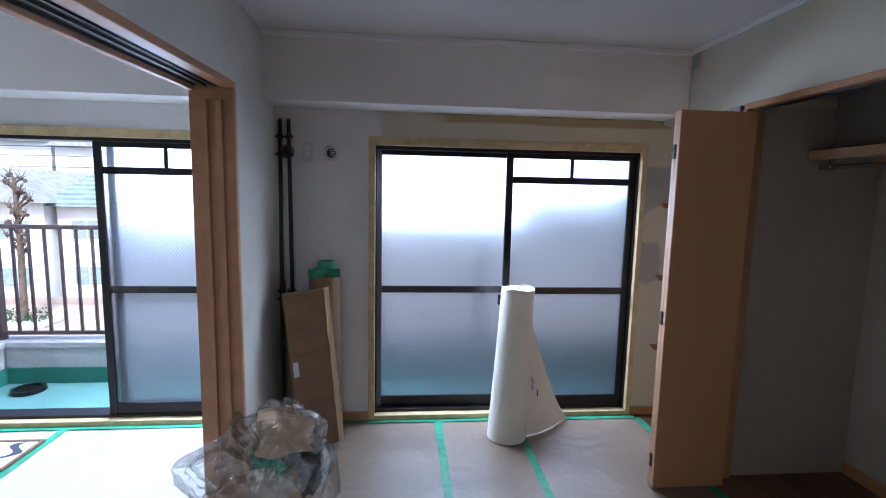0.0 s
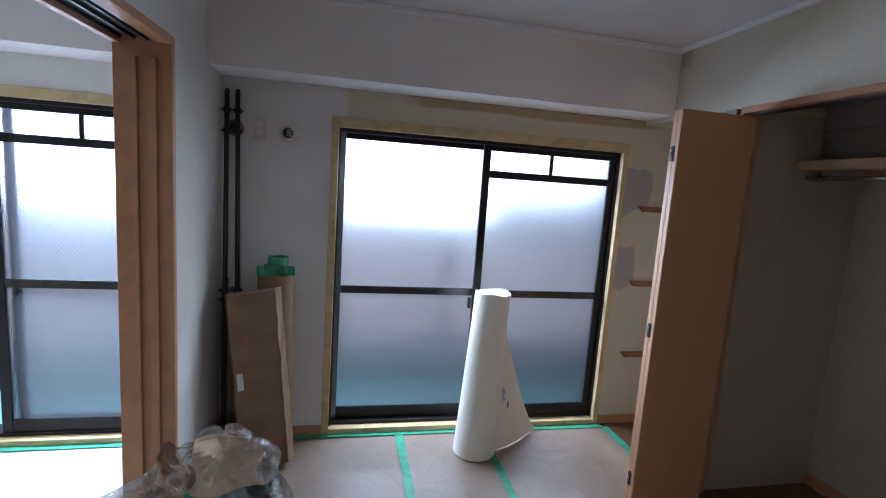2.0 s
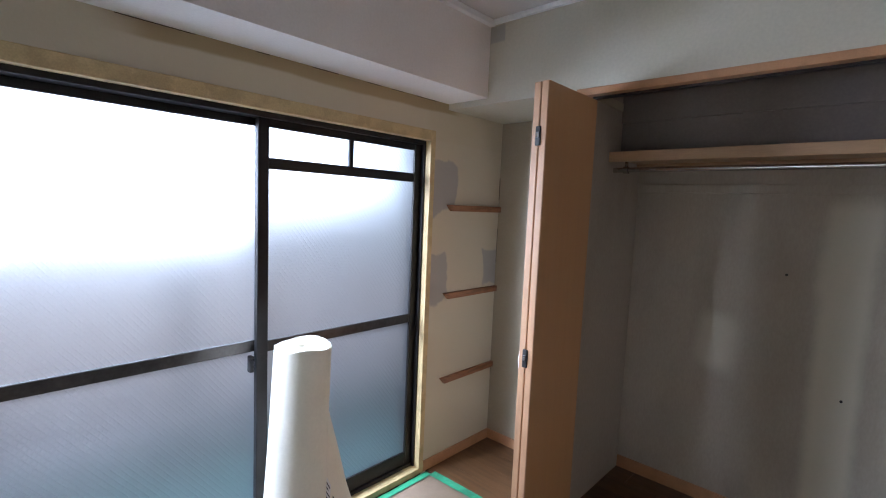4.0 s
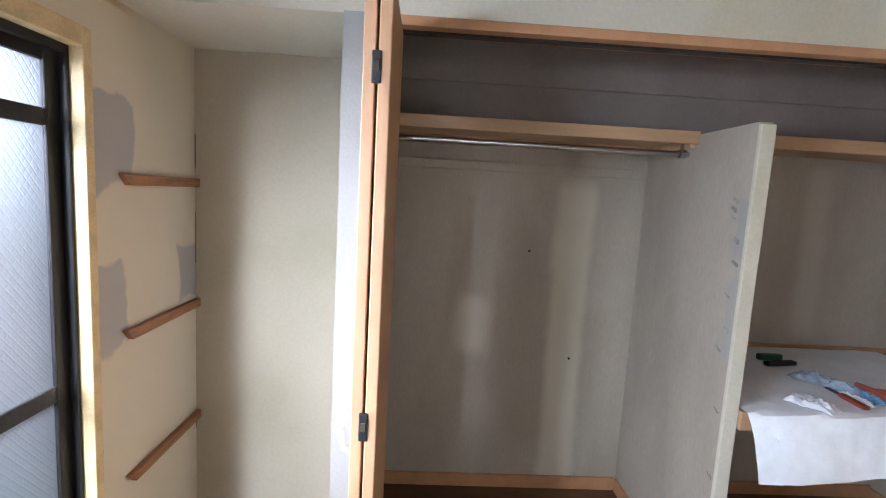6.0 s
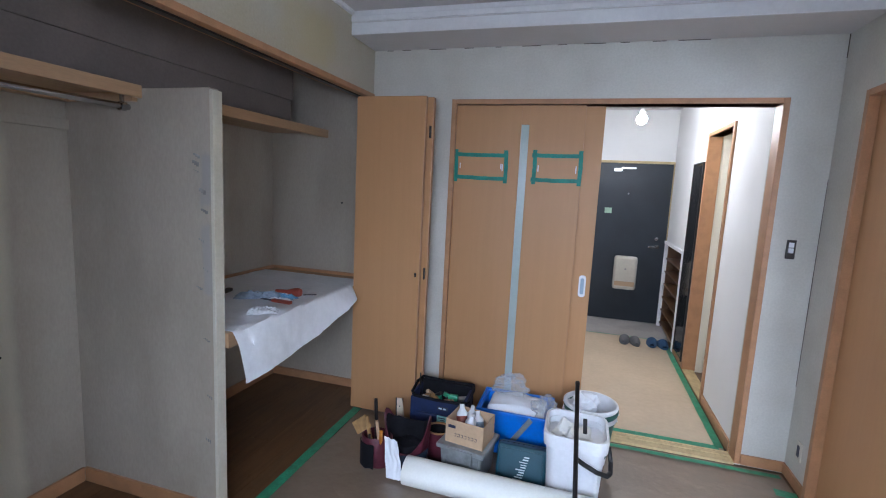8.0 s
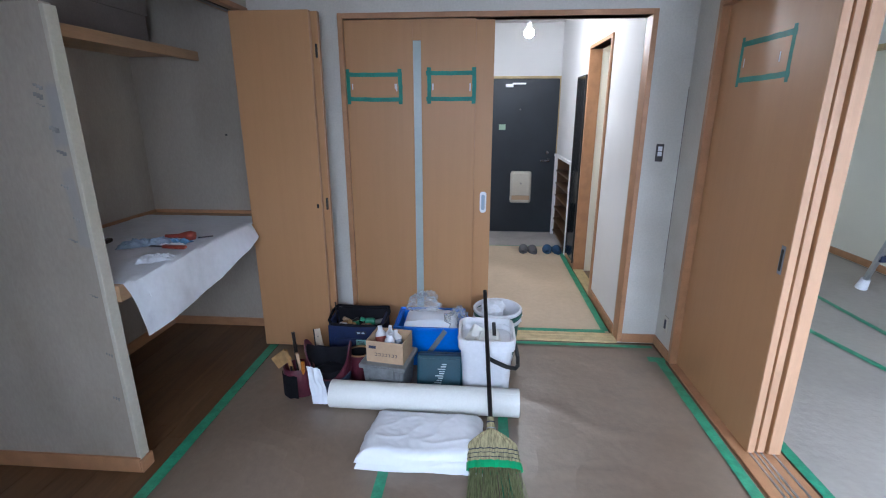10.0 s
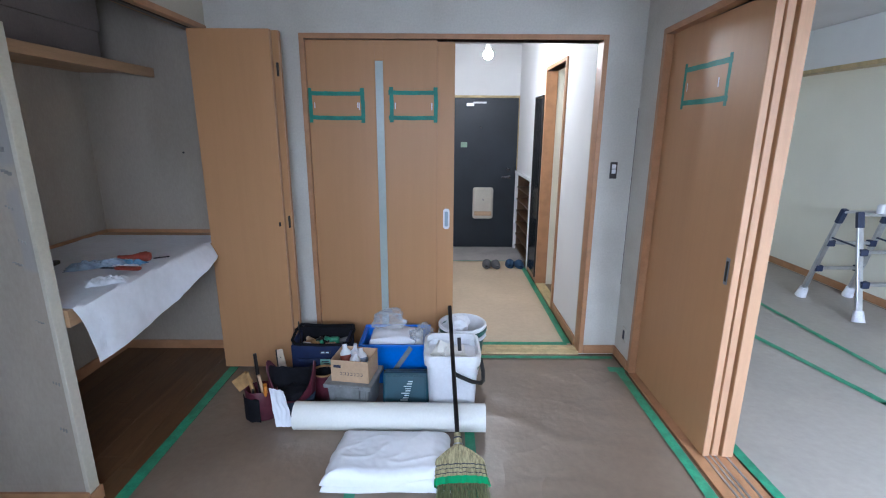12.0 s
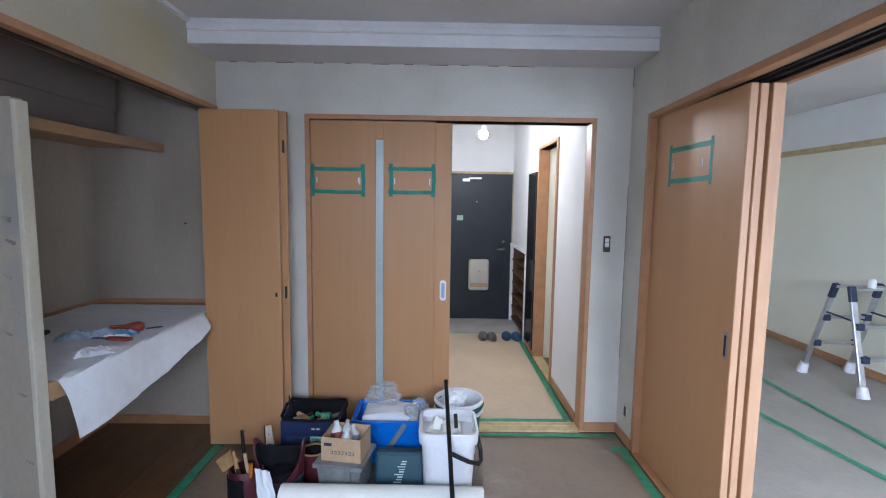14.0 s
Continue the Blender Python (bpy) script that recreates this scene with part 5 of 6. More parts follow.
for turn in range(9):
    r1 = 0.102 - 0.0095 * turn
    pr += [(r1, 0.984), (r1 - 0.0015, 0.979), (r1 - 0.003, 0.984 + 0.002 * noise.noise((turn * 1.7, 0, 0)))]
lathe(bm, (1.778 + 0.041, 3.170, 0), pr, 40)
part("wound_end", bm, vinyl_white, ur, "wound paper edges on top", smooth=True)
bm = bmesh.new()
lathe(bm, (1.819, 3.170, 0), [(0.0232, 0.983), (0.021, 0.972), (0.020, 0.945), (0.001, 0.943)], 24)
part("core", bm, paper_white, ur, "pale hollow core", smooth=True)
bm = bmesh.new()


def tail(u, v):
    top = 0.84 * (1 - u) ** 1.2 + 0.012
    z = 0.006 + top * v
    base = Vector((1.885, 3.150, 0)).lerp(Vector((2.255, 3.38, 0)), u)
    base.x += 0.02 * z
    bow = 0.05 * math.sin(u * math.pi) * (1 - 0.4 * v)
    return (base.x - bow * 0.6 - 0.02 * (1 - u) * z, base.y - bow + 0.012 * noise.noise((u * 4, v * 3, 1)), z)


sheet(bm, 24, 16, tail)
part("tail", bm, paper_white, ur, "loose triangular tail of paper", smooth=True, thick=0.0015)
lb = bmesh.new()
sheet(lb, 4, 4, lambda u, v: Vector(tail(0.12 + 0.13 * u, 0.44 + 0.15 * v)) + Vector((-0.001, -0.004, 0)))
part("label", lb, label_white, ur, "small grey printed label")
for k in range(4):
    lb = bmesh.new()
    sheet(lb, 2, 2, lambda u, v: Vector(tail(0.14 + 0.09 * u * (0.6 + 0.4 * (k % 2)), 0.46 + 0.03 * k + 0.012 * v)) + Vector((-0.001, -0.0065, 0)))
    part("print", lb, ink, ur)
lb = bmesh.new()
sheet(lb, 2, 2, lambda u, v: Vector(tail(0.30 + 0.03 * u, 0.46 + 0.08 * v)) + Vector((-0.001, -0.004, 0)))
part("print", lb, ink, ur)

# ---- tools by the sliding doors ----
tbag = thing("tool_bag", (2.2, 0.3, 0.0), "dark navy tool bag full of hand tools", "tool bag")
part("side_panel", boxes((2.025, 2.365, 0.385, 0.405, 0.005, 0.245), bevel=0.008), navy_cloth, tbag)
part("back_panel", boxes((2.025, 2.365, 0.20, 0.22, 0.005, 0.283), bevel=0.008), dark_cloth, tbag, "black back panel")
for x0 in (2.345, 2.025):
    bm = boxes((x0, x0 + 0.02, 0.22, 0.385, 0.005, 0.265), bevel=0.007)
    part("end_panel", bm, navy_cloth, tbag)
part("base", boxes((2.06, 2.33, 0.22, 0.385, 0.005, 0.185)), dark_cloth, tbag)
part("pocket", boxes((2.065, 2.325, 0.405, 0.421, 0.02, 0.165), bevel=0.006), navy_cloth, tbag, "navy outer pocket")
part("tag", boxes((2.13, 2.19, 0.4215, 0.4235, 0.095, 0.165)), tag_green, tbag, "pale green tag")
part("tag_print", boxes((2.14, 2.18, 0.4236, 0.4242, 0.148, 0.154), (2.14, 2.17, 0.4236, 0.4242, 0.136, 0.141)), ink, tbag)
part("badge", boxes((2.13, 2.195, 0.4055, 0.408, 0.19, 0.212)), ink, tbag, "dark woven badge")
part("badge_print", boxes((2.14, 2.158, 0.4082, 0.4088, 0.197, 0.206), (2.166, 2.186, 0.4082, 0.4088, 0.197, 0.206)), mark_pale, tbag)
part("opening_rim", path_tube(bmesh.new(), [(2.03, 0.195, 0.285), (2.20, 0.19, 0.278), (2.355, 0.195, 0.288), (2.375, 0.25, 0.275), (2.365, 0.37, 0.262), (2.34, 0.40, 0.252), (2.20, 0.405, 0.247), (2.045, 0.402, 0.25), (2.02, 0.36, 0.255), (2.015, 0.25, 0.275), (2.03, 0.195, 0.285)], 0.009, 8), dark_cloth, tbag, "black padded rim", smooth=True)
random.seed(9)
TOOLS = (white_plastic, handle_wood, card_light, black_metal, handle_wood, tape_green, dark_cloth, card_light, tape_green, black_metal, alu, dark_cloth)
for k, mtl in enumerate(TOOLS):
    # short grips lying crosswise in the open bag
    x, y = 2.315 - 0.021 * k, 0.255 + 0.095 * random.random()
    r = 0.011 + 0.009 * random.random()
    a = Vector((x, y, 0.192 + r))
    b = a + Vector((random.uniform(-0.06, 0.06), random.uniform(0.01, 0.05), random.uniform(0.0, 0.045)))
    part("tool", tube(bmesh.new(), a, b, r, r * 0.85, 12), mtl, tbag, smooth=True)
part("tool", boxes((2.10, 2.16, 0.27, 0.31, 0.19, 0.245), bevel=0.01), tape_green, tbag, "green tool grip")
part("tool", boxes((2.26, 2.315, 0.33, 0.355, 0.2, 0.235), bevel=0.008), label_white, tbag, "white tool grip")
part("antenna_rod", tube(bmesh.new(), (2.345, 0.28, 0.2), (2.352, 0.27, 0.34), 0.007, 0.004, 10), black_metal, tbag, smooth=True)

tw = thing("trowel", (2.38, 0.5, 0.0), "pale wooden smoothing trowel leaning on the tool bag", "tool")
m = pose(2.385, 0.475, 0.004, 12, 5, 6)
bm = box(bmesh.new(), -0.030, 0.030, -0.005, 0.005, 0, 0.235, 0.004, m)
inv = m.inverted()
for v in bm.verts:
    q = inv @ v.co
    if q.z > 0.15:
        q.x = 0.030 if q.x > 0 else -0.004
        v.co = m @ q
part("blade", bm, trowel_pale, tw)
part("edge_strip", box(bmesh.new(), 0.028, 0.036, -0.006, 0.006, 0.0, 0.236, 0.002, m), black_plastic, tw, "black edge strip")
part("hole", box(bmesh.new(), 0.008, 0.014, 0.0045, 0.0056, 0.185, 0.192, 0.0, m), ink, tw)

bx = thing("blue_crate", (1.75, 0.3, 0.0), "bright blue open plastic crate with film and wipes", "crate")
bm = bmesh.new()
for r in ((1.55, 1.565, 0.14, 0.42), (1.935, 1.95, 0.14, 0.42)):
    box(bm, *r, 0.006, 0.25, 0.003)
box(bm, 1.565, 1.935, 0.14, 0.155, 0.006, 0.25, 0.003)
box(bm, 1.565, 1.935, 0.405, 0.42, 0.006, 0.25, 0.003)
box(bm, 1.565, 1.935, 0.155, 0.405, 0.006, 0.016)
part("body", bm, blue_plastic, bx)
part("rim", boxes((1.54, 1.96, 0.128, 0.142, 0.242, 0.262), (1.54, 1.96, 0.418, 0.432, 0.242, 0.262), (1.54, 1.552, 0.142, 0.418, 0.242, 0.262), (1.948, 1.96, 0.142, 0.418, 0.242, 0.262), bevel=0.003), blue_plastic, bx)
wbm = bmesh.new()
sheet(wbm, 26, 20, lambda u, v: (1.585 + 0.32 * u, 0.17 + 0.22 * v, 0.245 + 0.045 * math.sin(math.pi * u) ** 0.5 * math.sin(math.pi * min(1, v * 0.9 + 0.08)) ** 0.5 - 0.035 * max(0, v - 0.85) / 0.15 + 0.016 * noise.noise((u * 3, v * 3, 4)) + 0.007 * abs(noise.noise((u * 9, v * 8, 1)))))
tagged(part("stuffed_sheet", wbm, sheet_white, smooth=True, thick=0.006), "white plastic sheet stuffed into the blue crate", "sheeting")
f1 = crumple("plastic_film", (1.80, 0.205, 0.262), (0.125, 0.06, 0.10), milky_film, "crumpled clear film standing out of the crate", "film", 15.2, n=5)
f2 = crumple("plastic_film", (1.585, 0.355, 0.23), (0.075, 0.085, 0.10), milky_film, "crumpled clear film on the crate rim", "film", 18.4, n=5)
for o in (f1, f2):
    o.visible_shadow = False
bst = thing("strap", (1.70, 0.45, 0.1), "grey strap lying over the crate front", "strap")
part("band", sheet(bmesh.new(), 10, 1, lambda u, v: (1.64 + 0.16 * u + 0.02 * v, 0.436 + 0.012 * math.sin(u * 3), 0.237 - 0.232 * u + 0.02 * v)), grey_clear, bst, thick=0.003)

before_boxes = set(scene.objects)
gc = thing("storage_box", (1.94, 0.62, 0.0), "smoky grey lidded plastic storage box", "storage box")
bm = boxes((1.83, 2.06, 0.50, 0.72, 0.004, 0.165), bevel=0.012)
for v in bm.verts:
    f = 0.90 + 0.10 * v.co.z / 0.165
    v.co.x, v.co.y = 1.945 + (v.co.x - 1.945) * f, 0.61 + (v.co.y - 0.61) * f
part("body", bm, grey_clear, gc)
part("lid", boxes((1.815, 2.075, 0.485, 0.735, 0.165, 0.19), bevel=0.007), grey_clear, gc, "pale smoky lid")
part("clip", boxes((1.875, 2.015, 0.734, 0.742, 0.12, 0.185), bevel=0.003), grey_clear, gc)
for x in (1.86, 2.03):
    part("rib", boxes((x - 0.012, x + 0.012, 0.713, 0.722, 0.02, 0.16), bevel=0.002), grey_clear, gc)

cd = thing("small_carton", (1.935, 0.6, 0.19), "open small cardboard carton with white bottles", "carton")
x0, x1, y0, y1, z0, z1 = 1.835, 2.04, 0.53, 0.70, 0.192, 0.315
part("side", boxes((x0, x1, y1 - 0.004, y1, z0, z1), bevel=0.0008), card_light, cd)
part("side", boxes((x0, x1, y0, y0 + 0.004, z0, z1), bevel=0.0008), card_light, cd)
part("end", boxes((x0, x0 + 0.004, y0 + 0.004, y1 - 0.004, z0, z1), bevel=0.0008), card_light, cd)
part("end", boxes((x1 - 0.004, x1, y0 + 0.004, y1 - 0.004, z0, z1), bevel=0.0008), card_light, cd)
part("bottom", boxes((x0 + 0.004, x1 - 0.004, y0 + 0.004, y1 - 0.004, z0, z0 + 0.004)), card_light, cd)
part("logo", boxes((1.985, 2.025, y1 + 0.0004, y1 + 0.0014, 0.272, 0.288)), navy, cd, "small blue printed mark")
for k, w in enumerate((0.012, 0.014, 0.010, 0.013, 0.008, 0.014, 0.012)):
    xx = 1.985 - 0.0185 * k
    part("print", boxes((xx - w / 2, xx + w / 2, y1 + 0.0004, y1 + 0.0014, 0.232, 0.234), (xx - w / 2, xx - w / 2 + 0.0025, y1 + 0.0004, y1 + 0.0014, 0.234, 0.246), (xx - w / 2, xx + w / 2, y1 + 0.0004, y1 + 0.0014, 0.246, 0.248)), ink, cd)
for k, (x, y, r, h, mt, tilt) in enumerate(((1.985, 0.60, 0.030, 0.145, white_plastic, 18), (1.94, 0.625, 0.028, 0.15, white_plastic, -14), (1.895, 0.60, 0.03, 0.13, white_plastic, 20), (1.96, 0.56, 0.022, 0.16, label_white, -10))):
    bt = thing("bottle", (x, y, 0.197), "white plastic bottle in the carton", "bottle", "bottles in the carton")
    bm = lathe(bmesh.new(), (0, 0, 0), [(0, 0), (r, 0.0), (r, h * 0.7), (r * 0.45, h * 0.85), (r * 0.42, h), (0, h)], 20)
    bmesh.ops.transform(bm, matrix=pose(x, y, 0.202, tilt, tilt * 0.7, 0), verts=bm.verts)
    part("body", bm, mt, bt, smooth=True)
    bm = lathe(bmesh.new(), (0, 0, 0), [(r * 1.0, h * 0.30), (r * 1.06, h * 0.32), (r * 1.06, h * 0.58), (r * 1.0, h * 0.6)], 20)
    bmesh.ops.transform(bm, matrix=pose(x, y, 0.202, tilt, tilt * 0.7, 0), verts=bm.verts)
    part("band", bm, red_paint if k < 2 else rag, bt, smooth=True)

# the box and its load stand a little askew
SKEW = Matrix.Translation((1.945, 0.63, 0)) @ Matrix.Rotation(radians(-9), 4, "Z") @ Matrix.Translation((-1.945, -0.60, 0))
for ob in set(scene.objects) - before_boxes:
    if ob.type == "MESH":
        o = Matrix.Translation(spot(ob.parent))
        ob.data.transform(o.inverted() @ SKEW @ o)

mk = thing("tool_case", (1.67, 0.62, 0.0), "dark teal hard tool case with a pale mark", "tool case")
m = pose(1.665, 0.70, 0.004, 16, 0, 0)
body = part("shell", box(bmesh.new(), -0.125, 0.125, -0.11, 0.0, 0, 0.205, 0.012, m), teal_case, mk)
part("lid_panel", box(bmesh.new(), -0.108, 0.108, -0.001, 0.003, 0.02, 0.188, 0.003, m), teal_case, mk)
part("seam", box(bmesh.new(), -0.127, 0.127, -0.06, -0.052, -0.001, 0.207, 0.001, m), black_plastic, mk)
for k, (h, w) in enumerate(((0.046, 0.006), (0.046, 0.006), (0.040, 0.006), (0.030, 0.006), (0.026, 0.006), (0.046, 0.005), (0.026, 0.006), (0.030, 0.004), (0.042, 0.004), (0.028, 0.006), (0.026, 0.006))):
    # a slanted pale mark as plain blocks that climb the lid
    z = 0.030 + 0.0125 * k
    bm = box(bmesh.new(), -0.020, -0.020 + h, 0.0032, 0.0044, z, z + w, 0.0, m)
    for v in bm.verts:
        v.co.x -= 0.28 * (v.co.z - 0.09)
    part("mark", bm, mark_pale, mk)

bk = thing("bucket", (1.415, 0.58, 0.0), "square white plastic bucket with a black handle", "bucket")


def square_ring(half, r, n=6):
    pts = []
    for cx, cy, a0 in ((1, 1, 0), (-1, 1, 90), (-1, -1, 180), (1, -1, 270)):
        for i in range(n + 1):
            a = radians(a0 + 90 * i / n)
            pts.append((cx * (half - r) + r * math.cos(a), cy * (half - r) + r * math.sin(a)))
    return pts


def square_pot(c, rows):
    bm = bmesh.new()
    rings = [[bm.verts.new((c[0] + x, c[1] + y, c[2] + z)) for x, y in square_ring(h, h * 0.38)] for h, z in rows]
    for a, b in zip(rings, rings[1:]):
        for i in range(len(a)):
            bm.faces.new((a[i], a[(i + 1) % len(a)], b[(i + 1) % len(b)], b[i]))
    bm.faces.new(rings[0])
    return bm


C = (1.413, 0.605, 0.004)
part("body", square_pot(C, ((0.118, 0.0), (0.124, 0.03), (0.138, 0.31), (0.138, 0.315), (0.133, 0.315), (0.115, 0.02), (0.03, 0.015))), white_plastic, bk, smooth=True)
part("rim", square_pot(C, ((0.139, 0.285), (0.149, 0.285), (0.153, 0.338), (0.149, 0.348), (0.138, 0.348), (0.136, 0.31))), white_plastic, bk, smooth=True)
part("handle", path_tube(bmesh.new(), [(1.40, 0.752, 0.255), (1.37, 0.765, 0.245), (1.31, 0.76, 0.215), (1.262, 0.73, 0.19), (1.245, 0.69, 0.185), (1.243, 0.64, 0.21), (1.256, 0.605, 0.27)], 0.011), black_plastic, bk, "black plastic carrying handle", smooth=True)
crumple("bucket_cloth", (1.43, 0.60, 0.20), (0.115, 0.115, 0.105), vinyl_white, "white paper stuffed in the bucket", "paper", 22.0)
kf = thing("cutter", (1.37, 0.60, 0.3), "dark cutter stuck in the bucket", "tool")
part("body", box(bmesh.new(), -0.010, 0.010, -0.006, 0.006, 0, 0.16, 0.003, pose(1.365, 0.63, 0.235, 8, 4, 0)), black_plastic, kf)

for k, (x, y, h, mt, lab) in enumerate(((1.345, 0.285, 0.285, white_plastic, "round white pail behind the square bucket"), (1.34, 0.287, 0.32, material("dark green pail", (0.03, 0.12, 0.10), 0.4), "dark green pail nested in a white one"),
                                        (1.343, 0.285, 0.345, white_plastic, "round white pail nested on top"))):
    p = thing("pail", (x, y, 0.0), lab, "pail", "nested pails")
    z0 = 0.004 + 0.045 * k
    part("body", lathe(bmesh.new(), (x, y, 0), [(0, z0), (0.105, z0), (0.138, h), (0.134, h), (0.100, z0 + 0.01), (0, z0 + 0.01)], 36), mt, p, smooth=True)
    part("rim", lathe(bmesh.new(), (x, y, 0), [(0.137, h - 0.02), (0.145, h - 0.018), (0.147, h - 0.002), (0.140, h + 0.003), (0.135, h)], 36), mt, p, smooth=True)
    part("bail", path_tube(bmesh.new(), [(x + 0.147 * math.cos(a), y + 0.147 * math.sin(a), h - 0.02 + 0.035 * k * math.sin(a)) for a in [math.pi * (0.95 + 1.1 * j / 10) for j in range(11)]], 0.0035, 6), white_plastic, p, smooth=True)
crumple("pail_cloth", (1.375, 0.285, 0.275), (0.085, 0.075, 0.085), sheet_white, "white cloth bunched in the pail", "cloth", 31.0)

# brush holder and leather pouch
bh = thing("brush_holder", (2.42, 0.74, 0.0), "maroon bag with brushes and wooden tools", "tool holder")
bm = lathe(bmesh.new(), (2.42, 0.74, 0.003), [(0, 0), (0.070, 0.0), (0.082, 0.05), (0.085, 0.16), (0.078, 0.165), (0.07, 0.05), (0, 0.03)], 20, 0.8)
for v in bm.verts:
    v.co += Vector((noise.noise(v.co * 12), noise.noise(v.co * 11 + Vector((3, 0, 0))), 0)) * 0.012
part("bag", bm, maroon, bh, smooth=True)
part("cloth", sheet(bmesh.new(), 14, 8, lambda u, v: (2.42 + 0.094 * math.cos(0.2 + 1.5 * u), 0.74 + 0.078 * math.sin(0.2 + 1.5 * u), 0.008 + 0.13 * v + 0.01 * noise.noise((u * 4, v * 3, 2)))), dark_cloth, bh, thick=0.004)
for a, b, r, mt, nm in (((2.43, 0.72, 0.05), (2.455, 0.70, 0.34), 0.011, black_metal, "brush_handle"), ((2.44, 0.75, 0.06), (2.475, 0.77, 0.27), 0.012, handle_wood, "tool_handle"),
                        ((2.40, 0.74, 0.05), (2.42, 0.76, 0.25), 0.010, card_light, "tool_handle"), ((2.39, 0.77, 0.06), (2.375, 0.80, 0.22), 0.012, material("orange handle", (0.5, 0.18, 0.02), 0.5), "tool_handle"),
                        ((2.45, 0.78, 0.05), (2.44, 0.80, 0.19), 0.008, black_metal, "brush_handle")):
    part(nm, tube(bmesh.new(), a, b, r, r * 0.8, 12), mt, bh, smooth=True)
part("paddle", box(bmesh.new(), -0.05, 0.05, -0.004, 0.004, 0, 0.07, 0.003, pose(2.485, 0.765, 0.185, 10, 38, 0)), handle_wood, bh, "flat wooden paddle")

pc = thing("leather_pouch", (2.26, 0.68, 0.0), "open maroon and black leather tool pouch", "tool pouch")


def pouch_wall(rx, ry, hs, hb, hf, seed, a0=0.0, a1=2 * math.pi):
    """A soft flaring wall round the pouch: hs high at the sides, hb behind, hf in front."""
    def f(u, v):
        a = a0 + (a1 - a0) * u
        c, s = math.cos(a), math.sin(a)
        top = hs * abs(c) ** 3.5 + (hb if s < 0 else hf) * (1 - abs(c) ** 3.5)
        top *= 1 + 0.10 * noise.noise((c * 2, s * 2, seed))
        w = 0.93 + 0.06 * v + 0.10 * noise.noise((c * 1.5, s * 1.5 + v, seed))
        return (2.262 + rx * w * c + 0.02 * v * c, 0.705 + ry * w * s, 0.005 + top * v)
    return sheet(bmesh.new(), 44, 12, f)


denim = material("dark blue denim", (0.018, 0.035, 0.07), 0.75, var=0.4, scale=14)
part("outer_wall", pouch_wall(0.108, 0.088, 0.30, 0.19, 0.11, 1.0), maroon, pc, "maroon leather wall with raised flaps", smooth=True, thick=0.006)
part("inner_lining", pouch_wall(0.098, 0.078, 0.27, 0.22, 0.10, 1.0), dark_cloth, pc, "black lining", smooth=True, thick=0.004)
part("front_pocket", pouch_wall(0.119, 0.095, 0.15, 0.1, 0.105, 4.0, 0.55, 2.75), denim, pc, "dark blue cloth pocket", smooth=True, thick=0.006)
bm = lathe(bmesh.new(), (2.262, 0.685, 0.005), [(0, 0), (0.07, 0.0), (0.08, 0.09), (0.07, 0.125), (0.04, 0.135), (0.0, 0.13)], 28, 0.8)
for v in bm.verts:
    v.co += Vector((noise.noise(v.co * 14), noise.noise(v.co * 13 + Vector((3, 0, 0))), 0.6 * noise.noise(v.co * 17))) * 0.022
part("black_fill", bm, dark_cloth, pc, "black bunched lining", smooth=True)
part("rivet", tube(bmesh.new(), (2.315, 0.795, 0.105), (2.316, 0.803, 0.105), 0.006, seg=10), alu, pc, "small metal rivet")
part("rag", sheet(bmesh.new(), 14, 22, lambda u, v: (2.365 - 0.085 * u - 0.05 * v + 0.006 * noise.noise((u * 3, v * 4, 1)), 0.785 + 0.075 * v + 0.025 * u * (1 - v) + 0.008 * noise.noise((u * 5, v * 3, 6)), 0.175 * (1 - v) ** 0.8 + 0.014)), cloth_white, pc, "white rag hanging over the front", smooth=True, thick=0.003)
cu = thing("tool_cup", (2.128, 0.58, 0.0), "dark maroon leather tool cup with a pale rim", "tool cup")
part("body", lathe(bmesh.new(), (2.128, 0.58, 0.004), [(0, 0), (0.058, 0.0), (0.069, 0.17), (0.065, 0.17), (0.055, 0.02), (0, 0.02)], 28, 0.92), maroon, cu, smooth=True)
part("lining", lathe(bmesh.new(), (2.128, 0.58, 0.004), [(0.0, 0.022), (0.052, 0.022), (0.0635, 0.165)], 28, 0.92), dark_cloth, cu, "black cloth lining", smooth=True)
part("rim", lathe(bmesh.new(), (2.128, 0.58, 0.004), [(0.064, 0.166), (0.072, 0.168), (0.072, 0.175), (0.064, 0.175), (0.064, 0.166)], 28, 0.92), handle_wood, cu, "pale rim", smooth=True)

wr = thing("wallpaper_roll", (1.73, 0.86, 0.0), "white wallpaper roll lying on the floor", "wallpaper roll")
a, b = Vector((2.215, 0.845, 0.072)), Vector((1.248, 0.862, 0.072))
part("roll", tube(bmesh.new(), a, b, 0.07, seg=40), vinyl_white, wr, smooth=True)
part("core", tube(bmesh.new(), b + Vector((0.002, 0, 0)), b - Vector((0.0015, 0, 0)), 0.02, seg=18), dark_cloth, wr)
part("loose_edge", sheet(bmesh.new(), 24, 4, lambda u, v: tuple(a.lerp(b, u) + Vector((0, 0.0715 * math.cos(1.2 + 0.45 * v), 0.0715 * math.sin(1.2 + 0.45 * v)))) ), vinyl_white, wr, thick=0.0008)

fs = thing("folded_sheet", (1.72, 1.14, 0.0), "folded white plastic sheeting on the floor", "sheeting")
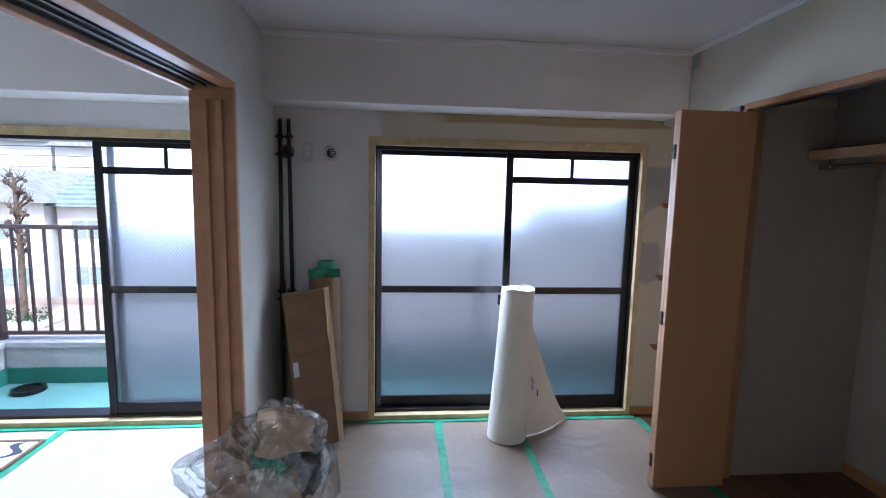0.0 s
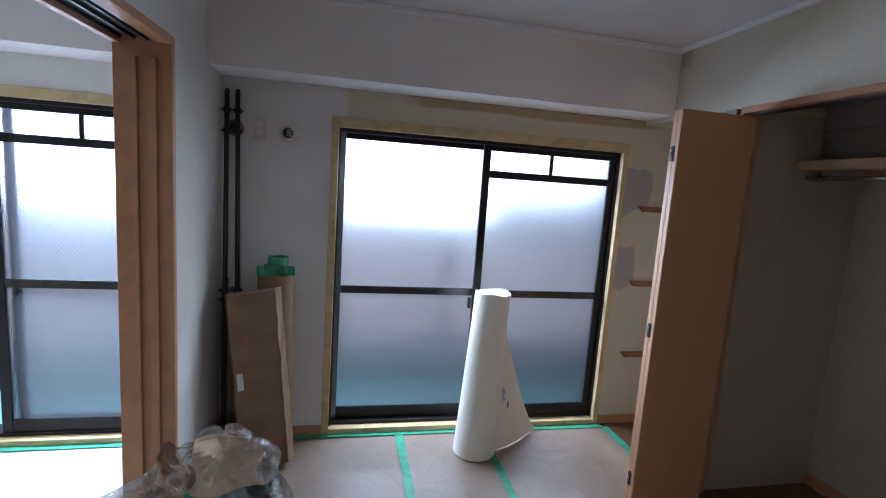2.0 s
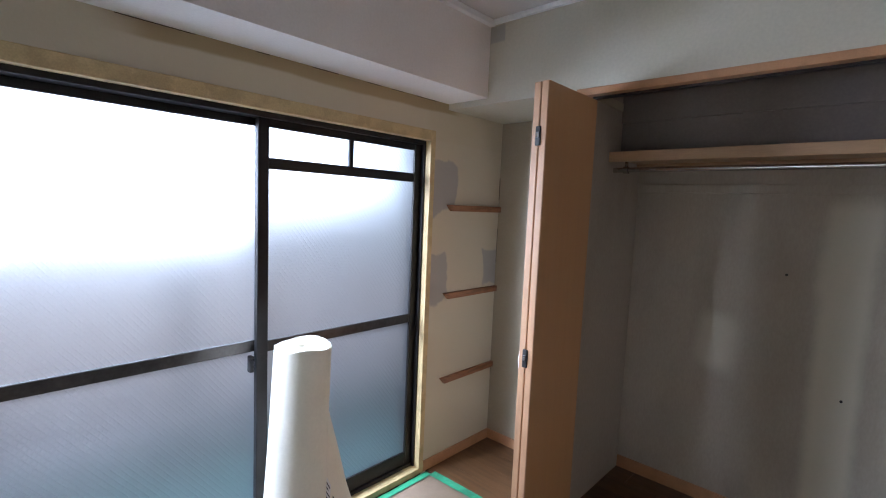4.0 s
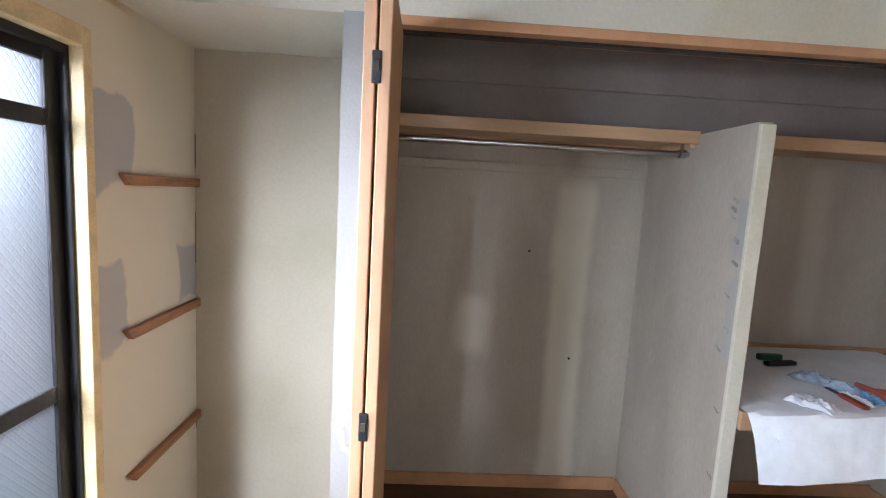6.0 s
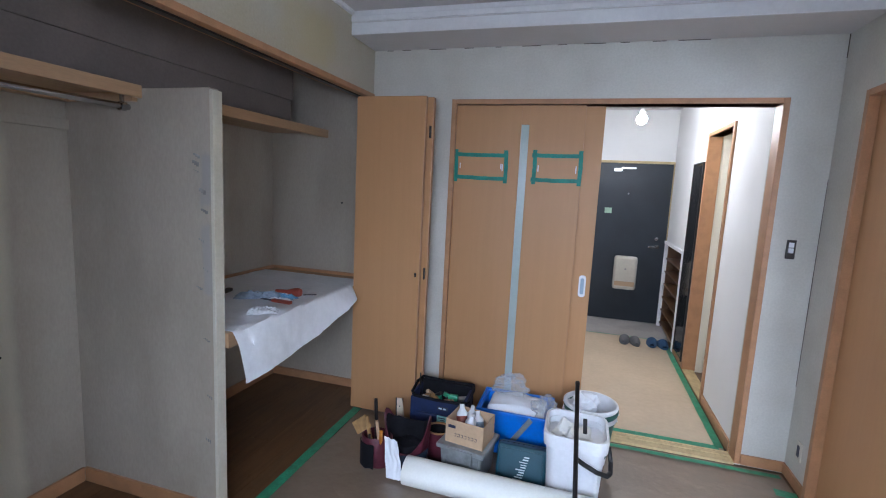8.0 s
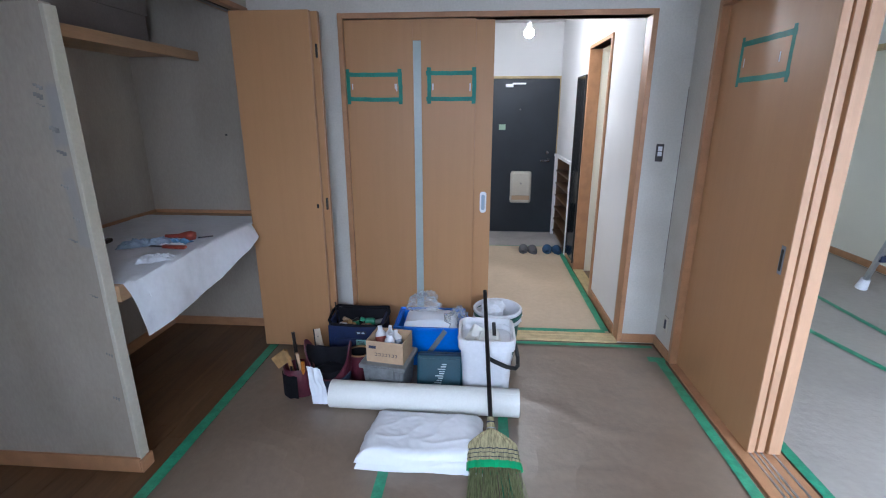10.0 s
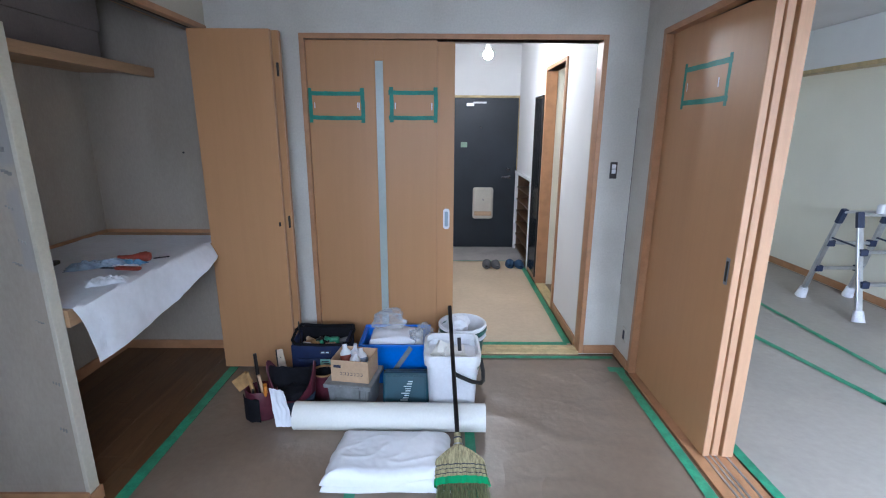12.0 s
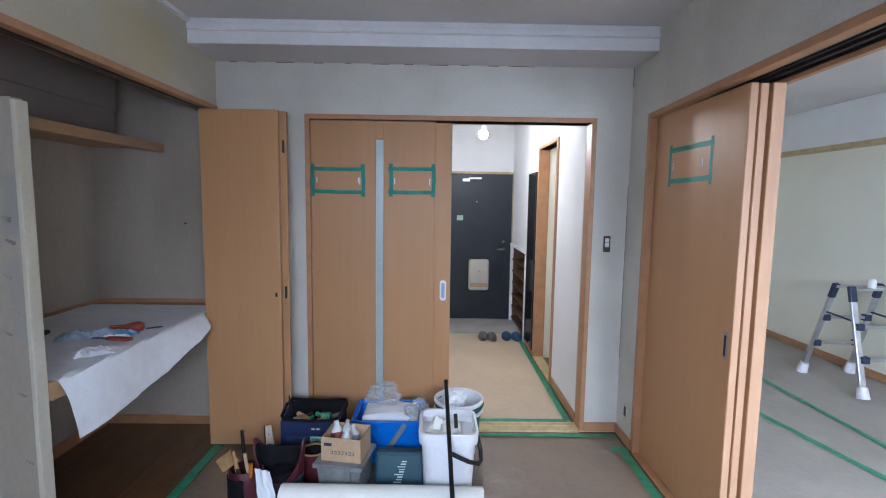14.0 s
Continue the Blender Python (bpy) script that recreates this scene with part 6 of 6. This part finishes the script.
for k in range(2):
    z = (0.004, 0.030)[k]

    def fold(u, v, k=k, z=z):
        x = 1.972 - 0.54 * u + 0.035 * (v - 0.5) * (1 - u)
        y = 0.945 + 0.350 * v + 0.02 * u * (1 - v)
        x += 0.030 * noise.noise((v * 1.7, k * 3.1, 1)) + 0.006 * noise.noise((v * 9, k, 2))
        y += (0.020 * noise.noise((u * 1.9, k * 2.3, 5)) - 0.010 * k) * v
        e = min(u, 1 - u, v, 1 - v)
        h = 0.056 * math.sin(min(1, e * 6.5) * math.pi / 2) ** 0.6 + 0.012 * noise.noise((u * 1.9, v * 1.7, k * 2.2)) * min(1, e * 6)
        h += 0.007 * (1 - abs(noise.noise((u * 2.5 + v, v * 3, k + 7)))) ** 8 * k * min(1, e * 8) + 0.003 * abs(noise.noise((u * 12, v * 10, k)))
        return (x, y, z + max(0.0, h))
    part("layer", sheet(bmesh.new(), 70, 56, fold), sheet_white, fs, smooth=True, thick=0.002)
br = thing("broom", (1.39, 1.42, 0.0), "straw broom with a black handle leaning on the bucket", "broom")
foot, neck, top = Vector((1.372, 1.47, 0.004)), Vector((1.396, 1.12, 0.125)), Vector((1.426, 0.532, 0.534))
d = (top - neck).normalized()
part("handle", tube(bmesh.new(), neck - d * 0.02, top, 0.0105, 0.0105, 16), black_metal, br, "black tubular handle", smooth=True)
bmesh_cap = tube(bmesh.new(), top, top + d * 0.012, 0.012, 0.010, 14)
part("cap", bmesh_cap, black_plastic, br)
part("neck_binding", tube(bmesh.new(), neck - d * 0.06, neck + d * 0.035, 0.022, 0.015, 18), straw, br, "bound straw neck", smooth=True)
for k in range(3):
    c = neck - d * (0.045 - 0.028 * k)
    part("wire", tube(bmesh.new(), c, c + d * 0.005, 0.0235 - 0.002 * k, seg=18), ink if k != 1 else alu, br)
down, across = (foot - neck).normalized(), Vector((1, 0.03, 0)).normalized()
up = across.cross(down)


def head(u, v):
    wdt = 0.022 + 0.080 * min(1, v * 2.6) ** 0.7 + 0.012 * v
    a = 2 * math.pi * u
    return tuple(neck + down * (0.03 + 0.165 * v) + across * wdt * math.cos(a) + up * (0.020 + 0.004 * v) * math.sin(a) + up * 0.003 * math.sin(u * 120))


part("head", sheet(bmesh.new(), 48, 14, head), straw, br, "woven pale straw head", smooth=True)
for v0, mt, wd in ((0.56, ink, 0.03), (0.68, ink, 0.02), (0.80, ink, 0.02)):
    part("stitching", sheet(bmesh.new(), 48, 1, lambda u, v: Vector(head(u, v0 + wd * v)) + up * 0.003 * math.sin(2 * math.pi * u) + across * 0.0015 * math.cos(2 * math.pi * u)), mt, br)
part("band", sheet(bmesh.new(), 48, 2, lambda u, v: Vector(head(u, 0.90 + 0.20 * v)) + up * 0.004 * math.sin(2 * math.pi * u) + across * 0.003 * math.cos(2 * math.pi * u)), material("bright green tape band", (0.02, 0.42, 0.16), 0.4), br, "bright green band")
bm = bmesh.new()
random.seed(21)
for k in range(260):
    s = random.uniform(-1, 1)
    t = random.uniform(-1, 1) * math.sqrt(max(0, 1 - s * s))
    p0 = neck + down * 0.19 + across * 0.104 * s + up * 0.018 * t
    p1 = neck + down * random.uniform(0.335, 0.365) + across * (0.118 * s + random.uniform(-0.012, 0.012)) + up * (0.024 * t + random.uniform(-0.004, 0.004))
    p1.z = max(p1.z, 0.003)
    tube(bm, p0, p1, 0.0013, 0.0009, 3, False)
part("bristles", bm, straw_green, br, "pale green straw bristles")

# ---- living room ----
ld = thing("stepladder", (-2.1, -0.85, 0.0), "aluminium folding stepladder with white leg covers", "stepladder")
for x, feet in ((-1.88, (-1.17, -0.54)), (-2.32, (-1.17, -0.50))):
    for y, ty in zip(feet, (-0.93, -0.77)):
        a, b = Vector((x, y, 0.01)), Vector((x + (0.03 if x < -2 else -0.03), ty, 0.83))
        dd = (b - a)
        bm = bmesh.new()
        box(bm, -0.022, 0.022, -0.013, 0.013, 0, dd.length, 0.003, Matrix.Translation(a) @ dd.to_track_quat("Z", "Y").to_matrix().to_4x4())
        leg = part("leg", bm, alu, ld)
        c = a + dd * 0.001
        part("leg_cover", tube(bmesh.new(), (c.x, c.y, 0.004), (c + dd * 0.10), 0.046, 0.034, 16), rubber_white, leg, "white cloth leg cover", smooth=True)
        part("joint", box(bmesh.new(), -0.026, 0.026, -0.018, 0.018, -0.10, 0.03, 0.006, Matrix.Translation(b) @ dd.to_track_quat("Z", "Y").to_matrix().to_4x4()), navy, leg, "navy plastic hinge joint")
for f, off in ((0.36, 0), (0.66, 0)):
    for y0, y1 in ((-1.17, -0.93), (-0.52, -0.77)):
        y, z = y0 + (y1 - y0) * f, 0.83 * f
        part("rung", boxes((-2.31, -1.89, y - 0.02, y + 0.02, z - 0.012, z + 0.012), bevel=0.003), alu, ld)
        for x in (-1.92, -2.28):
            part("rung_joint", boxes((x - 0.03, x + 0.03, y - 0.025, y + 0.025, z - 0.03, z + 0.025), bevel=0.006), navy, ld, "navy plastic rung joint")
part("top_bar", boxes((-2.30, -1.90, -0.94, -0.90, 0.825, 0.845), (-2.30, -1.90, -0.80, -0.76, 0.825, 0.845), bevel=0.003), alu, ld)
part("stay", tube(bmesh.new(), (-1.905, -1.01, 0.60), (-1.905, -0.72, 0.58), 0.008, seg=8), navy, ld)
part("stay", tube(bmesh.new(), (-2.295, -1.01, 0.60), (-2.295, -0.72, 0.58), 0.008, seg=8), navy, ld)
gl = thing("glue_bottle", (-2.08, -0.86, 0.845), "white bottle on top of the stepladder", "bottle")
part("body", lathe(bmesh.new(), (-2.08, -0.78, 0.846), [(0, 0), (0.03, 0), (0.03, 0.06), (0.02, 0.075), (0, 0.075)], 18), white_plastic, gl, smooth=True)

mt_ = thing("patterned_mat", (-1.35, 3.05, 0.0), "flat blue and white mat with a wave pattern", "mat")
part("base", boxes((-1.75, -1.115, 2.93, 3.215, 0.002, 0.014), bevel=0.003), paper_white, mt_)
part("border", boxes((-1.77, -1.75, 2.91, 3.235, 0.002, 0.018), (-1.115, -1.095, 2.91, 3.235, 0.002, 0.018), (-1.75, -1.115, 2.91, 2.93, 0.002, 0.018), (-1.75, -1.115, 3.215, 3.235, 0.002, 0.018), bevel=0.002), plank_wood, mt_, "dark brown border")
for k in range(4):
    x0 = -1.70 + 0.15 * k
    part("wave", sheet(bmesh.new(), 24, 2, lambda u, v: (x0 + 0.045 * math.sin(u * 9 + k) + 0.055 * v + 0.05 * u, 2.94 + 0.265 * u, 0.0152)), ink if k % 2 else navy, mt_, "dark curved wave")

# ---- balcony things ----
rg = thing("balcony_railing", (-0.5, 4.39, 0.29), "brown painted steel balcony railing", "railing")
part("top_rail", boxes((-2.24, 3.88, 4.37, 4.41, 1.215, 1.25), bevel=0.004), rail_brown, rg)
part("bottom_rail", boxes((-2.24, 3.88, 4.375, 4.405, 0.33, 0.36), bevel=0.003), rail_brown, rg)
part("side_rail", boxes((-2.24, -2.20, 3.63, 4.37, 1.215, 1.25), (-2.235, -2.205, 3.63, 4.375, 0.33, 0.36), bevel=0.003), rail_brown, rg)
for x in (-2.22, -0.2, 1.8, 3.8):
    part("post", boxes((x - 0.028, x + 0.028, 4.362, 4.418, 0.285, 1.215), bevel=0.004), rail_brown, rg)
x = -2.08
while x < 3.75:
    if min(abs(x - p) for p in (-0.2, 1.8)) > 0.05:
        part("baluster", boxes((x - 0.010, x + 0.010, 4.380, 4.400, 0.36, 1.216), bevel=0.002), rail_brown, rg)
    x += 0.123
for k in range(5):
    y = 3.72 + 0.125 * k
    part("baluster", boxes((-2.230, -2.210, y - 0.01, y + 0.01, 0.36, 1.216), bevel=0.002), rail_brown, rg)
dr = thing("floor_drain", (-1.88, 4.14, -0.06), "round dark floor drain on the balcony", "drain")
part("ring", lathe(bmesh.new(), (-1.86, 4.14, -0.058), [(0.09, 0), (0.115, 0.0), (0.11, 0.03), (0.09, 0.032), (0.088, 0.0)], 28), black_metal, dr, smooth=True)
part("grate", boxes(*[(-1.94 + 0.022 * k, -1.93 + 0.022 * k, 4.07, 4.21, -0.058, -0.04) for k in range(8)]), black_metal, dr)

# ---- street and houses ----
GZ = -5.4
structure("road", boxes((-90, 60, 13.5, 21.5, GZ - 0.02, GZ + 0.03)), asphalt, "grey asphalt street")
structure("pavement", boxes((-90, 60, 10.5, 13.5, GZ - 0.02, GZ + 0.15), (-90, 60, 21.5, 28.5, GZ - 0.02, GZ + 0.15), bevel=0.03), house_tan, "beige paved footpath with a kerb step")


def house(x0, x1, y0, y1, h, ridge, wall, roof, label, cols, along="x"):
    hs = thing("house", ((x0 + x1) / 2, (y0 + y1) / 2, GZ), label, "house", "houses across the street")
    part("wall", boxes((x0, x1, y0, y1, GZ, GZ + h)), wall, hs)
    ov = 0.6
    bm = bmesh.new()
    if along == "x":
        ym = (y0 + y1) / 2
        pts = [(x0 - ov, y0 - ov, h), (x1 + ov, y0 - ov, h), (x1 - 0.5, ym, h + ridge), (x0 + 0.5, ym, h + ridge), (x0 - ov, y1 + ov, h), (x1 + ov, y1 + ov, h)]
        faces = ((0, 1, 2, 3), (4, 3, 2, 5), (0, 3, 4), (1, 5, 2), (0, 4, 5, 1))
    else:
        xm = (x0 + x1) / 2
        pts = [(x0 - ov, y0 - ov, h), (x1 + ov, y0 - ov, h), (xm, y0 - ov, h + ridge), (x0 - ov, y1 + ov, h), (x1 + ov, y1 + ov, h), (xm, y1 + ov, h + ridge)]
        faces = ((0, 1, 2), (3, 5, 4), (0, 2, 5, 3), (1, 4, 5, 2), (0, 3, 4, 1))
    vs = [bm.verts.new((a, b, GZ + c + 0.02)) for a, b, c in pts]
    for f in faces:
        bm.faces.new([vs[i] for i in f])
    rf = part("roof", bm, roof, hs)
    if along == "y":
        bm = bmesh.new()
        xm = (x0 + x1) / 2
        lo = [bm.verts.new((a, y0 - 0.02 - d, GZ + c)) for d in (0, 0.55) for a, c in ((x0 - 0.2, h + 0.05), (x1 + 0.2, h + 0.05), (xm, h + ridge * 0.86))]
        for f in ((0, 1, 2), (3, 5, 4), (0, 3, 4, 1), (1, 4, 5, 2), (2, 5, 3, 0)):
            bm.faces.new([lo[i] for i in f])
        part("gable", bm, wall, hs)
        part("gable_window", boxes((xm - 0.7, xm + 0.7, y0 - 0.64, y0 - 0.56, GZ + h + 0.25, GZ + h + 0.25 + ridge * 0.3)), pane_dark, hs)
    for k in range(9):
        if along == "x":
            f = (k + 0.5) / 9
            ya, za = y0 - ov + ((y0 + y1) / 2 - y0 + ov) * f, GZ + h + ridge * f + 0.05
            part("tile_course", boxes((x0 - ov + 1.0 * f, x1 + ov - 1.0 * f, ya - 0.06, ya + 0.06, za - 0.05, za + 0.05)), roof, rf)
    for s in range(2):
        for c in range(cols):
            xx = x0 + (x1 - x0) * (c + 0.5) / cols
            z = GZ + 0.9 + 2.8 * s
            if z + 1.4 > GZ + h:
                continue
            w = part("window", boxes((xx - 0.9, xx + 0.9, y0 - 0.06, y0 + 0.02, z, z + 1.25), bevel=0.01), white_trim, hs)
            part("pane", boxes((xx - 0.82, xx - 0.04, y0 - 0.075, y0 - 0.05, z + 0.08, z + 1.17), (xx + 0.04, xx + 0.82, y0 - 0.075, y0 - 0.05, z + 0.08, z + 1.17)), pane_dark, w)
    return hs


house(-19.4, -9.5, 30.2, 38, 5.7, 2.5, house_white, roof_blue, "white two-storey house with a blue grey tiled roof", 3)
house(-26.5, -19.7, 29.6, 38, 5.9, 2.0, house_white, roof_grey, "white gabled house with a grey roof", 2, "y")
house(-42, -28, 30, 39, 6.0, 2.4, house_white, roof_blue, "white two-storey house with a blue grey tiled roof", 3)
house(-8.5, 3, 31, 40, 6.0, 2.4, house_white, roof_grey, "white two-storey house with a grey tiled roof", 4)
house(4.5, 17, 31, 40, 6.4, 2.6, house_white, roof_blue, "white two-storey house with a blue grey tiled roof", 4)
house(-30, -22.5, 46, 56, 10.4, 1.9, house_white, roof_grey, "white gabled house on the slope behind", 2, "y")
house(-44, -31, 47, 57, 10.8, 2.0, house_white, roof_blue, "white house with a blue roof on the slope", 3, "y")
house(-21.5, -10, 47, 57, 9.6, 2.2, house_white, roof_grey, "pale house with a low grey roof on the slope", 4)
house(-60, -42, 72, 84, 15.0, 2.6, house_white, roof_blue, "pale hillside house with a blue roof", 5)
house(-40, -22, 76, 88, 15.6, 2.6, house_white, roof_grey, "pale hillside house with a grey roof", 5)
house(-20, 8, 72, 84, 14.6, 2.6, house_white, roof_blue, "pale hillside house with a blue roof", 6)
structure("garden_wall", boxes((-45, 20, 28.6, 28.8, GZ, GZ + 0.5), bevel=0.02), house_tan, "low beige block wall along the footpath")
for k, x in enumerate((-30.0, -8.0)):
    up_ = thing("utility_pole", (x, 28.0, GZ), "grey concrete utility pole with cross arms", "utility pole", "utility poles")
    part("pole", tube(bmesh.new(), (x, 28.0, GZ), (x, 28.0, GZ + 12), 0.17, 0.12, 14), concrete, up_, smooth=True)
    for z in (11.4, 10.5):
        part("cross_arm", boxes((x - 0.9, x + 0.9, 27.9, 27.98, GZ + z, GZ + z + 0.1)), concrete, up_)
for k, (z, dy) in enumerate(((11.5, -0.06), (10.6, -0.06), (9.7, 0.0), (9.2, 0.0), (8.6, 0.0))):
    c = thing("overhead_cable", (-20, 28 + dy, GZ + z), "thin black overhead cable between poles", "cable", "overhead cables")
    pts = [(-75 + 100 * j / 24, 28 + dy, GZ + z - 0.7 * (1 - (2 * ((-75 + 100 * j / 24 + 8) % 22) / 22 - 1) ** 2)) for j in range(25)]
    part("wire", path_tube(bmesh.new(), pts, 0.022, 5), ink, c)


def pollard(x, y, h, seed):
    """A street tree cut back to knobbly stumps."""
    random.seed(seed)
    tr = thing("pollarded_tree", (x, y, GZ + 0.15), "bare pollarded street tree with knobbly limbs", "tree", "street trees")
    tk = part("trunk", tube(tube(bmesh.new(), (x, y, GZ + 0.15), (x + 0.1, y, GZ + h * 0.6), 0.17, 0.13, 14), (x + 0.1, y, GZ + h * 0.6), (x + 0.05, y, GZ + h), 0.13, 0.08, 14), bark, tr, smooth=True)
    for k in range(22):
        z = GZ + h * (0.48 + 0.52 * k / 21)
        a = random.uniform(0, 6.28)
        ln = random.uniform(0.3, 0.8)
        p0 = Vector((x + 0.08, y, z))
        p1 = p0 + Vector((math.cos(a) * ln * 0.8, math.sin(a) * ln * 0.5, ln * 0.6))
        bm = tube(bmesh.new(), p0, p1, 0.06, 0.045, 8)
        for j in range(3):
            bmesh.ops.create_icosphere(bm, subdivisions=1, radius=random.uniform(0.06, 0.12), matrix=Matrix.Translation(p1 + Vector((random.uniform(-.12, .12), random.uniform(-.1, .1), random.uniform(-.1, .12)))))
        for j in range(6):
            q = p1 + Vector((random.uniform(-.35, .35), random.uniform(-.2, .2), random.uniform(0.1, .45)))
            tube(bm, p1, q, 0.02, 0.008, 4)
        part("limb", bm, bark, tr)
    return tr


pollard(-17.2, 24.3, 7.2, 3)
pollard(-22.5, 24.5, 7.0, 8)
pollard(-11.6, 24.4, 7.0, 11)
for k, (x, w) in enumerate(((-17.2, 2.6), (-11.6, 2.4), (-6.0, 2.4))):
    random.seed(40 + k)
    hg = thing("planting_bed", (x, 24.3, GZ + 0.15), "low green planting in a pale stone ring", "planting")
    part("stone_ring", boxes((x - w / 2, x + w / 2, 23.6, 25.0, GZ + 0.14, GZ + 0.38), bevel=0.08), house_white, hg)
    bm = bmesh.new()
    for j in range(420):
        c = Vector((x + random.uniform(-.42, .42) * w, 24.3 + random.uniform(-.45, .45), GZ + 0.36 + random.random() ** 2 * 0.55))
        r = random.uniform(0.05, 0.11)
        m = Matrix.Translation(c) @ Euler((random.random() * 3, random.random() * 3, random.random() * 6)).to_matrix().to_4x4()
        vs = [bm.verts.new(m @ Vector(q)) for q in ((-r, 0, 0), (0, -r * .5, 0.01), (r, 0, 0), (0, r * .5, 0.01))]
        bm.faces.new(vs)
    tagged(part("foliage", bm, leaf, hg), kind="stuff")
